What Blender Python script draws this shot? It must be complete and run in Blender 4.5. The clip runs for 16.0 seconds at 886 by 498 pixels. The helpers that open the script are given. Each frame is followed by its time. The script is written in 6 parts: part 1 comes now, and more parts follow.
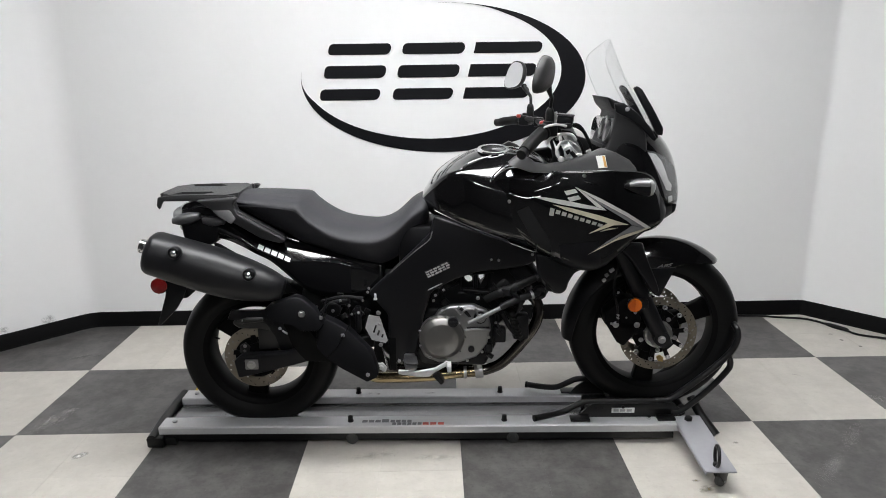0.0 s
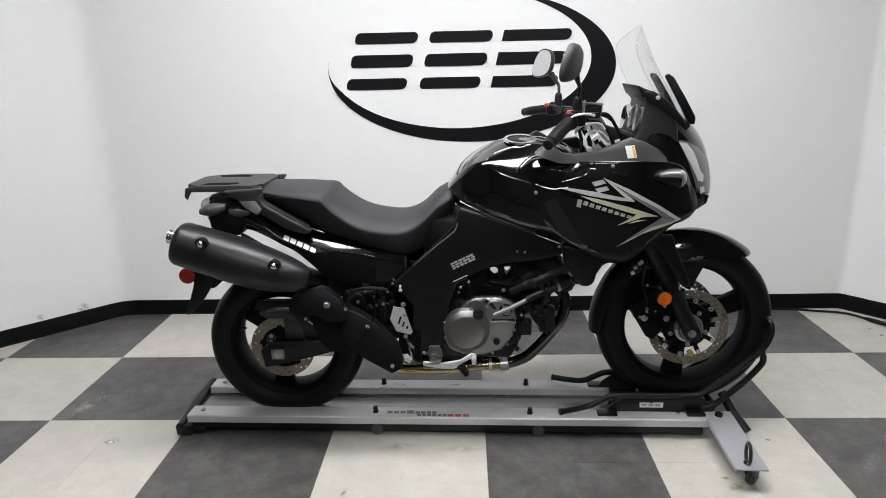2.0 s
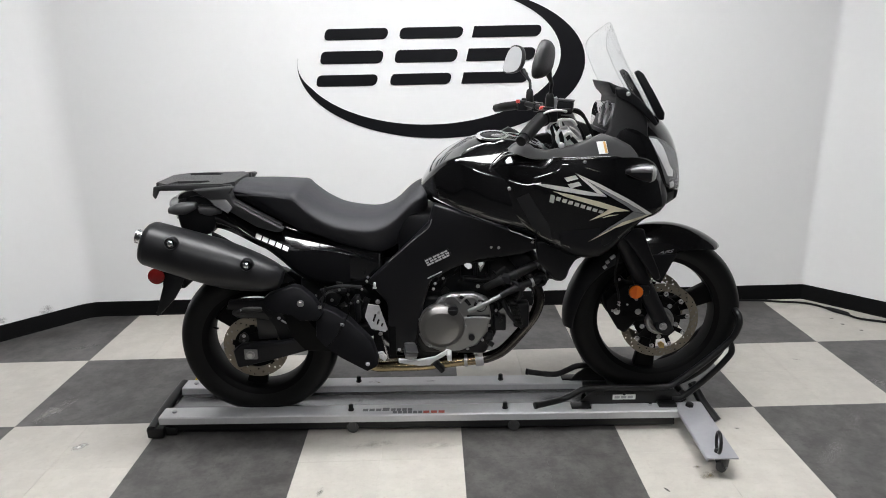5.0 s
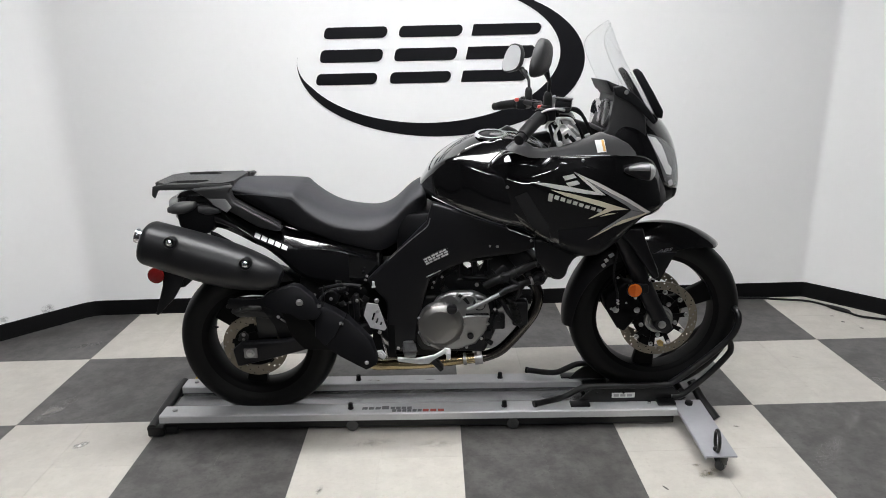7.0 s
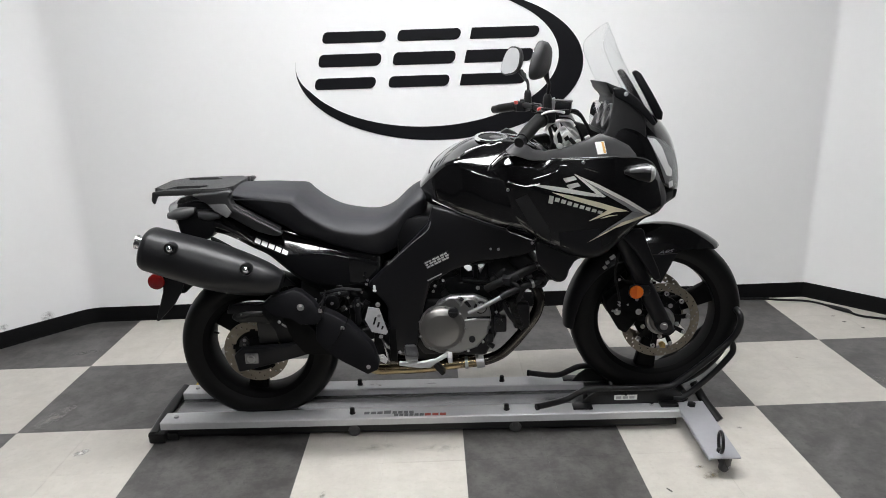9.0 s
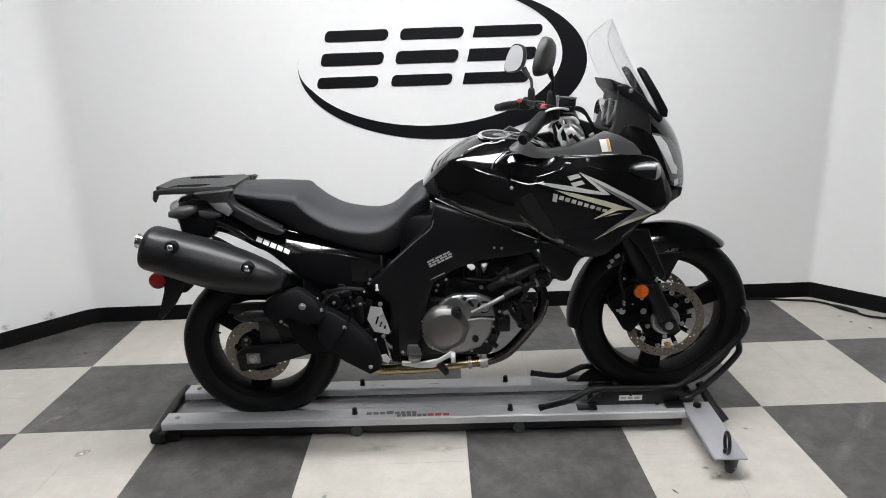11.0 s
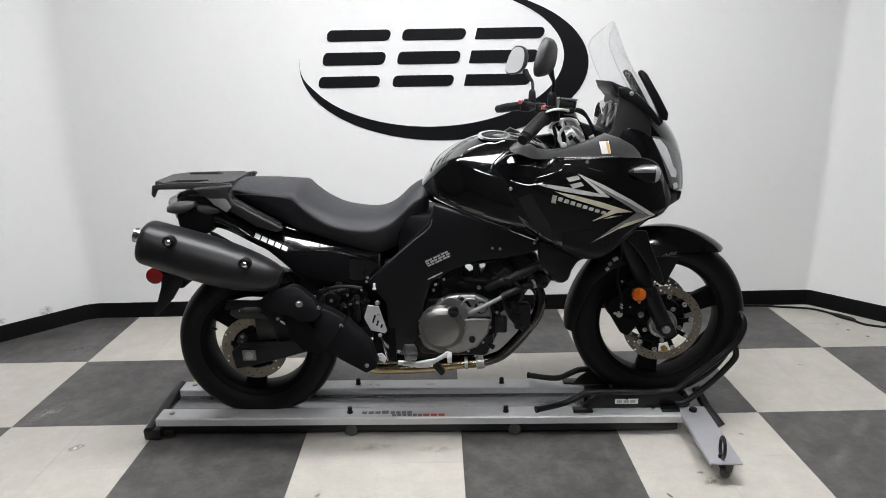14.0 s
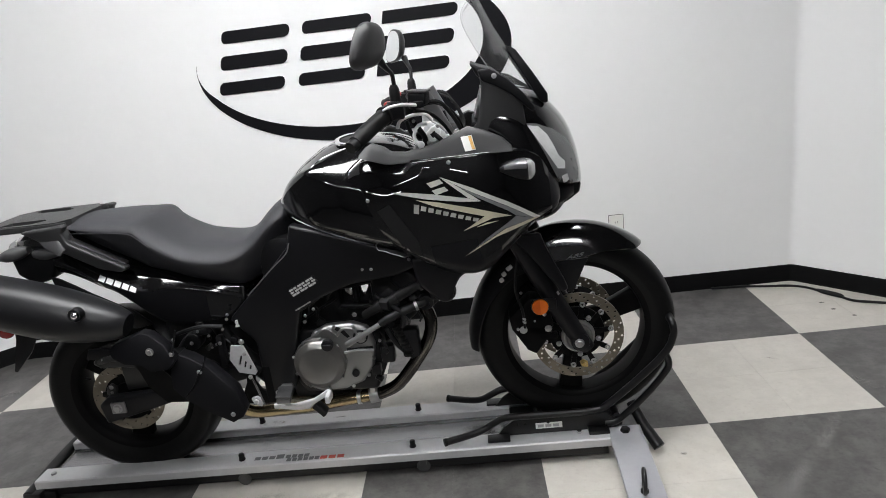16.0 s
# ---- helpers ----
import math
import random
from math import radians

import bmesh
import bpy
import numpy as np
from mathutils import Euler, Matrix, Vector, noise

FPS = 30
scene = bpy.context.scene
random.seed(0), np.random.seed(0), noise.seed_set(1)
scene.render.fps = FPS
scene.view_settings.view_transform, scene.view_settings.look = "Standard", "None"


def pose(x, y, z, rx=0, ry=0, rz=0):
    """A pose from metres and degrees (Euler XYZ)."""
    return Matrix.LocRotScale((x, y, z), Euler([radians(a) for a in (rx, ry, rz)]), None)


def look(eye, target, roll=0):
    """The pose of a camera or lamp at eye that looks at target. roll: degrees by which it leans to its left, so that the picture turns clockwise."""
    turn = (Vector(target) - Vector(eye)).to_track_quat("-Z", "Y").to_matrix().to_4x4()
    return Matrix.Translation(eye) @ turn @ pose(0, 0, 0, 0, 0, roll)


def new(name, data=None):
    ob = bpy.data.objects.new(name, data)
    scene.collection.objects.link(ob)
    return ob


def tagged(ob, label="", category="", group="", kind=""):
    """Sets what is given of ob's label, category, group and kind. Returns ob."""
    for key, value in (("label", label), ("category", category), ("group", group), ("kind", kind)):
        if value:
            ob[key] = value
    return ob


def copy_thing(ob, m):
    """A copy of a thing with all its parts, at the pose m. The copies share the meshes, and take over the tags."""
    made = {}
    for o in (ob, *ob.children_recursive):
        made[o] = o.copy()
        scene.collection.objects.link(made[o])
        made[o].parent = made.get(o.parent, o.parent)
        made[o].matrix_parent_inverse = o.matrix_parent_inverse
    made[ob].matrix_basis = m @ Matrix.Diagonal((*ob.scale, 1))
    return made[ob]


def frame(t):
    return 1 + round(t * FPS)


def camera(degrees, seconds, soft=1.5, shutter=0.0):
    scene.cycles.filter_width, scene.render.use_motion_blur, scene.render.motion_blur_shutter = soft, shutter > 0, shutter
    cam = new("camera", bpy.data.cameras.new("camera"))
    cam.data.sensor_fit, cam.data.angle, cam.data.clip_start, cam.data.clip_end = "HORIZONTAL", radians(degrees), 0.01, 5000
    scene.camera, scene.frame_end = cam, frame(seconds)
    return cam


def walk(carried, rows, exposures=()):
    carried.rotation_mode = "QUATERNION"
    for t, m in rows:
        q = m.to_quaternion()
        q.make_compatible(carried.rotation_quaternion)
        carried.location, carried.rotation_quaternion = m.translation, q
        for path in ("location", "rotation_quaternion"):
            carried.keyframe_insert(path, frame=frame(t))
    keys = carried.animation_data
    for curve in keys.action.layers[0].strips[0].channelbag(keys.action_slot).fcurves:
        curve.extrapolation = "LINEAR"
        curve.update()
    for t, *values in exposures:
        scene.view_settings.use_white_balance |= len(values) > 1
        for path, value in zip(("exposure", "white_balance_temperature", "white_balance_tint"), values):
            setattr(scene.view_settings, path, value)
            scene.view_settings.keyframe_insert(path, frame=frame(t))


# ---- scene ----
cam = camera(68.0, 16.0, soft=0.95)
PATH = [
    (0, (-0.081, -2.435, 1.423), (-0.062, -0.504, 0.901), -0.8),
    (0.5, (-0.077, -2.433, 1.421), (-0.066, -0.502, 0.902), -0.7),
    (1, (-0.079, -2.426, 1.417), (-0.065, -0.496, 0.894), -0.9),
    (1.5, (-0.08, -2.42, 1.417), (-0.085, -0.491, 0.887), -0.5),
    (2, (-0.066, -2.412, 1.426), (-0.137, -0.491, 0.873), -1.3),
    (2.5, (-0.066, -2.415, 1.429), (-0.102, -0.49, 0.887), -1.2),
    (3, (-0.084, -2.412, 1.427), (-0.082, -0.489, 0.876), -1.2),
    (3.5, (-0.082, -2.413, 1.426), (-0.062, -0.493, 0.867), -1.3),
    (4, (-0.082, -2.41, 1.424), (-0.065, -0.492, 0.856), -1.2),
    (6.5, (-0.075, -2.415, 1.433), (-0.048, -0.496, 0.872), -1.3),
    (7, (-0.068, -2.413, 1.432), (-0.055, -0.496, 0.859), -1.4),
    (7.5, (-0.064, -2.402, 1.43), (-0.079, -0.486, 0.854), -1.9),
    (8, (-0.07, -2.399, 1.429), (-0.069, -0.483, 0.856), -1.7),
    (8.5, (-0.077, -2.406, 1.429), (-0.046, -0.489, 0.859), -2.1),
    (9, (-0.074, -2.409, 1.43), (-0.058, -0.49, 0.868), -1.9),
    (11.5, (-0.074, -2.39, 1.411), (-0.067, -0.468, 0.856), -2),
    (12, (-0.063, -2.397, 1.409), (-0.057, -0.474, 0.858), -1.9),
    (12.5, (-0.058, -2.395, 1.408), (-0.068, -0.471, 0.858), -1.7),
    (13, (-0.053, -2.385, 1.402), (-0.066, -0.462, 0.851), -2.3),
    (13.5, (-0.066, -2.385, 1.399), (-0.056, -0.462, 0.849), -1.2),
    (14, (-0.071, -2.394, 1.4), (-0.061, -0.47, 0.854), -1),
    (14.5, (-0.065, -2.408, 1.405), (-0.051, -0.479, 0.879), -1.9),
    (14.7, (-0.062, -2.409, 1.404), (-0.031, -0.478, 0.882), -3.6),
    (15, (-0.011, -2.397, 1.41), (0.009, -0.472, 0.867), -5.2),
    (15.1, (0.044, -2.393, 1.39), (0.033, -0.465, 0.857), -5.1),
    (15.2, (0.092, -2.381, 1.388), (0.068, -0.454, 0.853), -6),
    (15.3, (0.148, -2.36, 1.401), (0.109, -0.439, 0.844), -7.1),
    (15.5, (0.245, -2.321, 1.41), (0.172, -0.41, 0.824), -6.8),
    (15.6, (0.305, -2.277, 1.419), (0.254, -0.372, 0.811), -6.4),
    (15.7, (0.345, -2.241, 1.406), (0.287, -0.336, 0.8), -7.1),
    (15.8, (0.412, -2.194, 1.406), (0.324, -0.29, 0.799), -7),
    (15.9, (0.443, -2.132, 1.404), (0.347, -0.227, 0.801), -6.7),
    (16, (0.478, -2.059, 1.394), (0.367, -0.152, 0.8), -7.2),
]
walk(cam, [(t, look(eye, target, roll)) for t, eye, target, roll in PATH],
     exposures=[(0, -0.05), (3.2, -0.06), (3.8, 0.0), (11.5, -0.01), (12.5, -0.04), (13.5, -0.02), (14.1, -0.03), (14.5, -0.09), (15.0, -0.17), (15.6, -0.08), (16.0, -0.03)])

# ---- world, light, exposure ----
scene.view_settings.exposure = 0.0
world = bpy.data.worlds.new("room_dark")
world.use_nodes = True
world.node_tree.nodes["Background"].inputs[0].default_value = (0.8, 0.9, 1.0, 1)
world.node_tree.nodes["Background"].inputs[1].default_value = 0.05
scene.world = world
LIGHT_POWER = 26.5


# ---- materials ----
def material(name, color, rough=0.5, metal=0.0, vary=0.15, grain=60.0, bump=0.0, bump_scale=200.0, coat=0.0,
             rough_vary=0.1, blotch=6.0, spec=0.5):
    """A surface with variation at two scales, fine relief and uneven gloss."""
    m = bpy.data.materials.new(name)
    m.use_nodes = True
    nt = m.node_tree
    b = nt.nodes["Principled BSDF"]
    b.inputs["Metallic"].default_value = metal
    b.inputs["Coat Weight"].default_value = coat
    b.inputs["Coat Roughness"].default_value = 0.03
    b.inputs["Specular IOR Level"].default_value = spec
    co = nt.nodes.new("ShaderNodeTexCoord")
    n1 = nt.nodes.new("ShaderNodeTexNoise")
    n1.inputs["Scale"].default_value, n1.inputs["Detail"].default_value = blotch, 5
    n2 = nt.nodes.new("ShaderNodeTexNoise")
    n2.inputs["Scale"].default_value, n2.inputs["Detail"].default_value = grain, 3
    nt.links.new(co.outputs["Object"], n1.inputs["Vector"])
    nt.links.new(co.outputs["Object"], n2.inputs["Vector"])
    mix = nt.nodes.new("ShaderNodeMath")
    mix.operation = "MULTIPLY_ADD"
    mix.inputs[1].default_value = 0.5
    nt.links.new(n2.outputs["Fac"], mix.inputs[0])
    half = nt.nodes.new("ShaderNodeMath")
    half.operation = "MULTIPLY"
    half.inputs[1].default_value = 0.5
    nt.links.new(n1.outputs["Fac"], half.inputs[0])
    nt.links.new(half.outputs[0], mix.inputs[2])
    ramp = nt.nodes.new("ShaderNodeMix")
    ramp.data_type = "RGBA"
    ramp.inputs[6].default_value = (*[c * (1 - vary) for c in color], 1)
    ramp.inputs[7].default_value = (*[min(1, c * (1 + vary)) for c in color], 1)
    nt.links.new(mix.outputs[0], ramp.inputs[0])
    nt.links.new(ramp.outputs[2], b.inputs["Base Color"])
    rr = nt.nodes.new("ShaderNodeMapRange")
    rr.inputs["To Min"].default_value = max(0.01, rough * (1 - rough_vary))
    rr.inputs["To Max"].default_value = min(1, rough * (1 + rough_vary))
    nt.links.new(n1.outputs["Fac"], rr.inputs["Value"])
    nt.links.new(rr.outputs["Result"], b.inputs["Roughness"])
    if bump:
        n3 = nt.nodes.new("ShaderNodeTexNoise")
        n3.inputs["Scale"].default_value, n3.inputs["Detail"].default_value = bump_scale, 2
        nt.links.new(co.outputs["Object"], n3.inputs["Vector"])
        bp = nt.nodes.new("ShaderNodeBump")
        bp.inputs["Strength"].default_value, bp.inputs["Distance"].default_value = bump, 0.002
        nt.links.new(n3.outputs["Fac"], bp.inputs["Height"])
        nt.links.new(bp.outputs["Normal"], b.inputs["Normal"])
    return m


def glass(name, color=(1, 1, 1), rough=0.02, alpha_mix=0.0):
    """Clear plastic or glass sheet."""
    m = bpy.data.materials.new(name)
    m.use_nodes = True
    nt = m.node_tree
    out = nt.nodes["Material Output"]
    nt.nodes.remove(nt.nodes["Principled BSDF"])
    tr = nt.nodes.new("ShaderNodeBsdfTransparent")
    tr.inputs[0].default_value = (*color, 1)
    gl = nt.nodes.new("ShaderNodeBsdfGlossy")
    gl.inputs["Roughness"].default_value = rough
    lw = nt.nodes.new("ShaderNodeLayerWeight")
    lw.inputs["Blend"].default_value = 0.25
    fr = nt.nodes.new("ShaderNodeMapRange")
    fr.inputs["To Min"].default_value, fr.inputs["To Max"].default_value = 0.015, 0.32
    pw = nt.nodes.new("ShaderNodeMath")
    pw.operation = "POWER"
    pw.inputs[1].default_value = 2.0
    nt.links.new(lw.outputs["Facing"], pw.inputs[0])
    nt.links.new(pw.outputs[0], fr.inputs["Value"])
    mx = nt.nodes.new("ShaderNodeMixShader")
    nt.links.new(fr.outputs[0], mx.inputs[0])
    nt.links.new(tr.outputs[0], mx.inputs[1])
    nt.links.new(gl.outputs[0], mx.inputs[2])
    nt.links.new(mx.outputs[0], out.inputs["Surface"])
    return m


def glow(name, color, strength):
    m = bpy.data.materials.new(name)
    m.use_nodes = True
    b = m.node_tree.nodes["Principled BSDF"]
    b.inputs["Base Color"].default_value = (0.8, 0.8, 0.8, 1)
    b.inputs["Emission Color"].default_value = (*color, 1)
    b.inputs["Emission Strength"].default_value = strength
    return m


def tile_material(name, color, speck, vary, scuffed):
    """Vinyl composition tile: mottled streaks, scuffs, a worn wax gloss; each tile a little different."""
    m = bpy.data.materials.new(name)
    m.use_nodes = True
    nt = m.node_tree
    b = nt.nodes["Principled BSDF"]
    geo = nt.nodes.new("ShaderNodeNewGeometry")
    info = nt.nodes.new("ShaderNodeObjectInfo")
    big = nt.nodes.new("ShaderNodeTexNoise")
    big.inputs["Scale"].default_value, big.inputs["Detail"].default_value, big.inputs["Roughness"].default_value = 9, 8, 0.7
    fine = nt.nodes.new("ShaderNodeTexNoise")
    fine.inputs["Scale"].default_value, fine.inputs["Detail"].default_value = 55, 4
    scuff = nt.nodes.new("ShaderNodeTexNoise")
    scuff.inputs["Scale"].default_value, scuff.inputs["Detail"].default_value = 2.2, 8
    for n in (big, fine, scuff):
        nt.links.new(geo.outputs["Position"], n.inputs["Vector"])
    s1 = nt.nodes.new("ShaderNodeMapRange")
    s1.inputs["From Min"].default_value, s1.inputs["From Max"].default_value = 0.40, 0.62
    nt.links.new(big.outputs["Fac"], s1.inputs["Value"])
    c1 = nt.nodes.new("ShaderNodeMix")
    c1.data_type = "RGBA"
    c1.inputs[6].default_value = (*[c * (1 - vary) for c in color], 1)
    c1.inputs[7].default_value = (*[min(1, c * (1 + vary)) for c in color], 1)
    nt.links.new(s1.outputs["Result"], c1.inputs[0])
    s2 = nt.nodes.new("ShaderNodeMapRange")
    s2.inputs["From Min"].default_value, s2.inputs["From Max"].default_value = 0.56, 0.74
    s2.inputs["To Max"].default_value = 0.6
    nt.links.new(fine.outputs["Fac"], s2.inputs["Value"])
    c2 = nt.nodes.new("ShaderNodeMix")
    c2.data_type = "RGBA"
    c2.inputs[7].default_value = (*speck, 1)
    nt.links.new(s2.outputs["Result"], c2.inputs[0])
    nt.links.new(c1.outputs[2], c2.inputs[6])
    hsv = nt.nodes.new("ShaderNodeHueSaturation")
    rv = nt.nodes.new("ShaderNodeMapRange")
    rv.inputs["To Min"].default_value, rv.inputs["To Max"].default_value = 0.97, 1.03
    nt.links.new(info.outputs["Random"], rv.inputs["Value"])
    nt.links.new(rv.outputs["Result"], hsv.inputs["Value"])
    dust = nt.nodes.new("ShaderNodeTexNoise")
    dust.inputs["Scale"].default_value, dust.inputs["Detail"].default_value, dust.inputs["Roughness"].default_value = 2.6, 10, 0.74
    nt.links.new(geo.outputs["Position"], dust.inputs["Vector"])
    dm = nt.nodes.new("ShaderNodeMapRange")
    dm.inputs["From Min"].default_value, dm.inputs["From Max"].default_value, dm.inputs["To Max"].default_value = 0.52, 0.78, 0.55
    nt.links.new(dust.outputs["Fac"], dm.inputs["Value"])
    c3 = nt.nodes.new("ShaderNodeMix")
    c3.data_type = "RGBA"
    c3.inputs[7].default_value = (*scuffed, 1)
    nt.links.new(dm.outputs["Result"], c3.inputs[0])
    nt.links.new(c2.outputs[2], c3.inputs[6])
    nt.links.new(c3.outputs[2], hsv.inputs["Color"])
    nt.links.new(hsv.outputs["Color"], b.inputs["Base Color"])
    rr = nt.nodes.new("ShaderNodeMapRange")
    rr.inputs["From Min"].default_value, rr.inputs["From Max"].default_value = 0.3, 0.7
    rr.inputs["To Min"].default_value, rr.inputs["To Max"].default_value = 0.28, 0.5
    nt.links.new(scuff.outputs["Fac"], rr.inputs["Value"])
    nt.links.new(rr.outputs["Result"], b.inputs["Roughness"])
    bp = nt.nodes.new("ShaderNodeBump")
    bp.inputs["Strength"].default_value, bp.inputs["Distance"].default_value = 0.12, 0.002
    nt.links.new(big.outputs["Fac"], bp.inputs["Height"])
    nt.links.new(bp.outputs["Normal"], b.inputs["Normal"])
    return m


def smudge_material(name, color, strength, grain):
    """A soft-edged mark of dirt, densest in its middle, that lets the surface under it show through."""
    m = bpy.data.materials.new(name)
    m.use_nodes = True
    nt = m.node_tree
    b = nt.nodes["Principled BSDF"]
    b.inputs["Base Color"].default_value = (*color, 1)
    b.inputs["Roughness"].default_value = 0.8
    co = nt.nodes.new("ShaderNodeTexCoord")
    ball = nt.nodes.new("ShaderNodeTexGradient")
    ball.gradient_type = "SPHERICAL"
    nt.links.new(co.outputs["Object"], ball.inputs["Vector"])
    nz = nt.nodes.new("ShaderNodeTexNoise")
    nz.inputs["Scale"].default_value, nz.inputs["Detail"].default_value = grain, 6
    geo = nt.nodes.new("ShaderNodeNewGeometry")
    nt.links.new(geo.outputs["Position"], nz.inputs["Vector"])
    cut = nt.nodes.new("ShaderNodeMapRange")
    cut.inputs["From Min"].default_value, cut.inputs["From Max"].default_value = 0.36, 0.62
    nt.links.new(nz.outputs["Fac"], cut.inputs["Value"])
    mul = nt.nodes.new("ShaderNodeMath")
    mul.operation = "MULTIPLY"
    nt.links.new(ball.outputs["Fac"], mul.inputs[0])
    nt.links.new(cut.outputs["Result"], mul.inputs[1])
    amount = nt.nodes.new("ShaderNodeMath")
    amount.operation, amount.use_clamp = "MULTIPLY", True
    amount.inputs[1].default_value = strength
    nt.links.new(mul.outputs[0], amount.inputs[0])
    nt.links.new(amount.outputs[0], b.inputs["Alpha"])
    return m


WALL = material("white_wall_paint", (0.80, 0.80, 0.80), 0.55, vary=0.03, blotch=1.2, grain=25, bump=0.06, bump_scale=260)
CEIL = material("dark_ceiling_paint", (0.05, 0.05, 0.05), 0.8, vary=0.1)
SHOP = material("dark_grey_shop_wall", (0.045, 0.045, 0.048), 0.7, vary=0.15)
BASE = material("black_vinyl_baseboard", (0.0034, 0.0034, 0.0037), 0.5, vary=0.3, bump=0.05, bump_scale=40, spec=0.10)
LOGO = material("black_wall_vinyl", (0.0040, 0.0040, 0.0055), 0.45, vary=0.2, spec=0.2)
TILE_W = tile_material("cream_tile", (0.485, 0.460, 0.418), (0.42, 0.395, 0.35), 0.06, (0.41, 0.378, 0.32))
TILE_B = tile_material("charcoal_tile", (0.076, 0.0725, 0.070), (0.034, 0.033, 0.033), 0.34, (0.155, 0.148, 0.136))
GROUT = material("tile_seam", (0.10, 0.095, 0.09), 0.8, vary=0.3)
CARPET = material("dark_carpet", (0.035, 0.034, 0.034), 0.95, vary=0.3, bump=0.4, bump_scale=500)
GLOSS = material("gloss_black_paint", (0.0028, 0.0028, 0.0031), 0.12, vary=0.2, coat=1.0, rough_vary=0.2, blotch=9)
SATIN = material("satin_black_plastic", (0.0050, 0.0050, 0.0060), 0.42, vary=0.25, bump=0.12, bump_scale=700, spec=0.24)
GREYP = material("grey_grained_plastic", (0.0210, 0.0210, 0.0220), 0.45, vary=0.2, bump=0.25, bump_scale=900, spec=0.5)
FRAMEB = material("black_frame_enamel", (0.0046, 0.0046, 0.0056), 0.38, vary=0.3, bump=0.06, bump_scale=300, spec=0.28)
SHIELD = material("black_heat_shield_coat", (0.0044, 0.0044, 0.0054), 0.5, vary=0.25, bump=0.1, bump_scale=900, spec=0.13)
MUFF = material("matt_black_muffler_coat", (0.0085, 0.0085, 0.0098), 0.40, vary=0.15, bump=0.1, bump_scale=900, spec=0.45)
VINYL = material("charcoal_seat_vinyl", (0.0245, 0.0245, 0.0285), 0.52, vary=0.12, bump=0.35, bump_scale=1100, spec=0.4)
RUBBER = material("tyre_rubber", (0.0034, 0.0034, 0.0036), 0.42, vary=0.3, bump=0.15, bump_scale=300, spec=0.17)
RIM = material("black_cast_wheel", (0.0030, 0.0030, 0.0032), 0.45, vary=0.2, spec=0.08)
DISC = material("brake_disc_steel", (0.20, 0.178, 0.142), 0.42, 0.8, vary=0.2, grain=120, rough_vary=0.3)
CASTALU = material("bare_cast_alloy", (0.42, 0.42, 0.41), 0.34, 0.9, vary=0.25, grain=90, bump=0.2, bump_scale=500, rough_vary=0.3)
BRASS = material("brass_fitting", (0.50, 0.36, 0.14), 0.35, 0.9, vary=0.2)
ALU = material("cast_aluminium", (0.2509, 0.2509, 0.2509), 0.38, 0.9, vary=0.12, bump=0.15, bump_scale=600, rough_vary=0.2)
COVER = material("brushed_clutch_cover", (0.215, 0.208, 0.200), 0.36, 0.9, vary=0.08, rough_vary=0.2)
CHROME = material("bright_metal", (0.75, 0.75, 0.76), 0.16, 1.0, vary=0.06)
BOLT = material("zinc_bolt", (0.42, 0.42, 0.42), 0.38, 1.0, vary=0.15)
GOLD = material("heat_tinted_steel", (0.3506, 0.2741, 0.1590), 0.25, 1.0, vary=0.3, blotch=14)
PIPE = material("browned_exhaust_steel", (0.120, 0.112, 0.102), 0.20, 1.0, vary=0.45, blotch=12, rough_vary=0.3)
CALIPER = material("black_caliper_paint", (0.014, 0.014, 0.014), 0.38, vary=0.3, bump=0.2, bump_scale=400, spec=0.4)
ENGB = material("black_engine_paint", (0.0052, 0.0052, 0.0062), 0.45, vary=0.4, bump=0.2, bump_scale=300, spec=0.28)
RAIL = material("dolly_aluminium", (0.52, 0.52, 0.53), 0.44, 0.4, vary=0.1, blotch=4, bump=0.05, bump_scale=80, rough_vary=0.25)
PLATE = material("dolly_dull_plate", (0.27, 0.27, 0.275), 0.24, 0.85, vary=0.15, blotch=5, rough_vary=0.25)
ARM = material("grey_painted_steel", (0.34, 0.34, 0.36), 0.45, 0.2, vary=0.1, blotch=9)
STEEL = material("black_powder_coat", (0.0035, 0.0035, 0.0039), 0.33, vary=0.25, bump=0.1, bump_scale=500, spec=0.4)
KNOB = material("black_rubber_knob", (0.0046, 0.0046, 0.0048), 0.52, vary=0.2, spec=0.24)
CASTOR = material("grey_castor_rubber", (0.055, 0.055, 0.055), 0.5, vary=0.2)
TRIPLE = material("pale_cast_alloy", (0.52, 0.52, 0.53), 0.36, 0.3, vary=0.2, blotch=30, rough_vary=0.3)
# lighter copy of the pale alloy, brightened to offset shade among the handlebar parts
YOKE = material("shade_lightened_alloy", (0.72, 0.72, 0.72), 0.32, 0.25, vary=0.2, blotch=30, rough_vary=0.3)
SIGBODY = material("dark_chrome_signal_body", (0.17, 0.17, 0.175), 0.25, 0.4, vary=0.15, coat=1.0)
SIGGREY = material("smoky_signal_plastic", (0.050, 0.050, 0.052), 0.45, vary=0.2, spec=0.4)
LAMPGREY = material("lamp_inner_grey", (0.17, 0.172, 0.175), 0.2, 0.3, vary=0.25, blotch=25)
RED = material("red_lens", (0.17, 0.010, 0.009), 0.12, vary=0.25, coat=0.5)
REDSW = material("red_switch", (0.45, 0.05, 0.04), 0.4)
ORANGED = material("deeper_orange", (0.55, 0.10, 0.008), 0.22, vary=0.15, coat=0.6)
ORANGE = material("orange_reflector", (0.68, 0.145, 0.012), 0.18, vary=0.1, coat=0.7)
CLEARLENS = material("clear_signal_lens", (0.42, 0.42, 0.42), 0.12, 0.3, vary=0.15, coat=1.0)
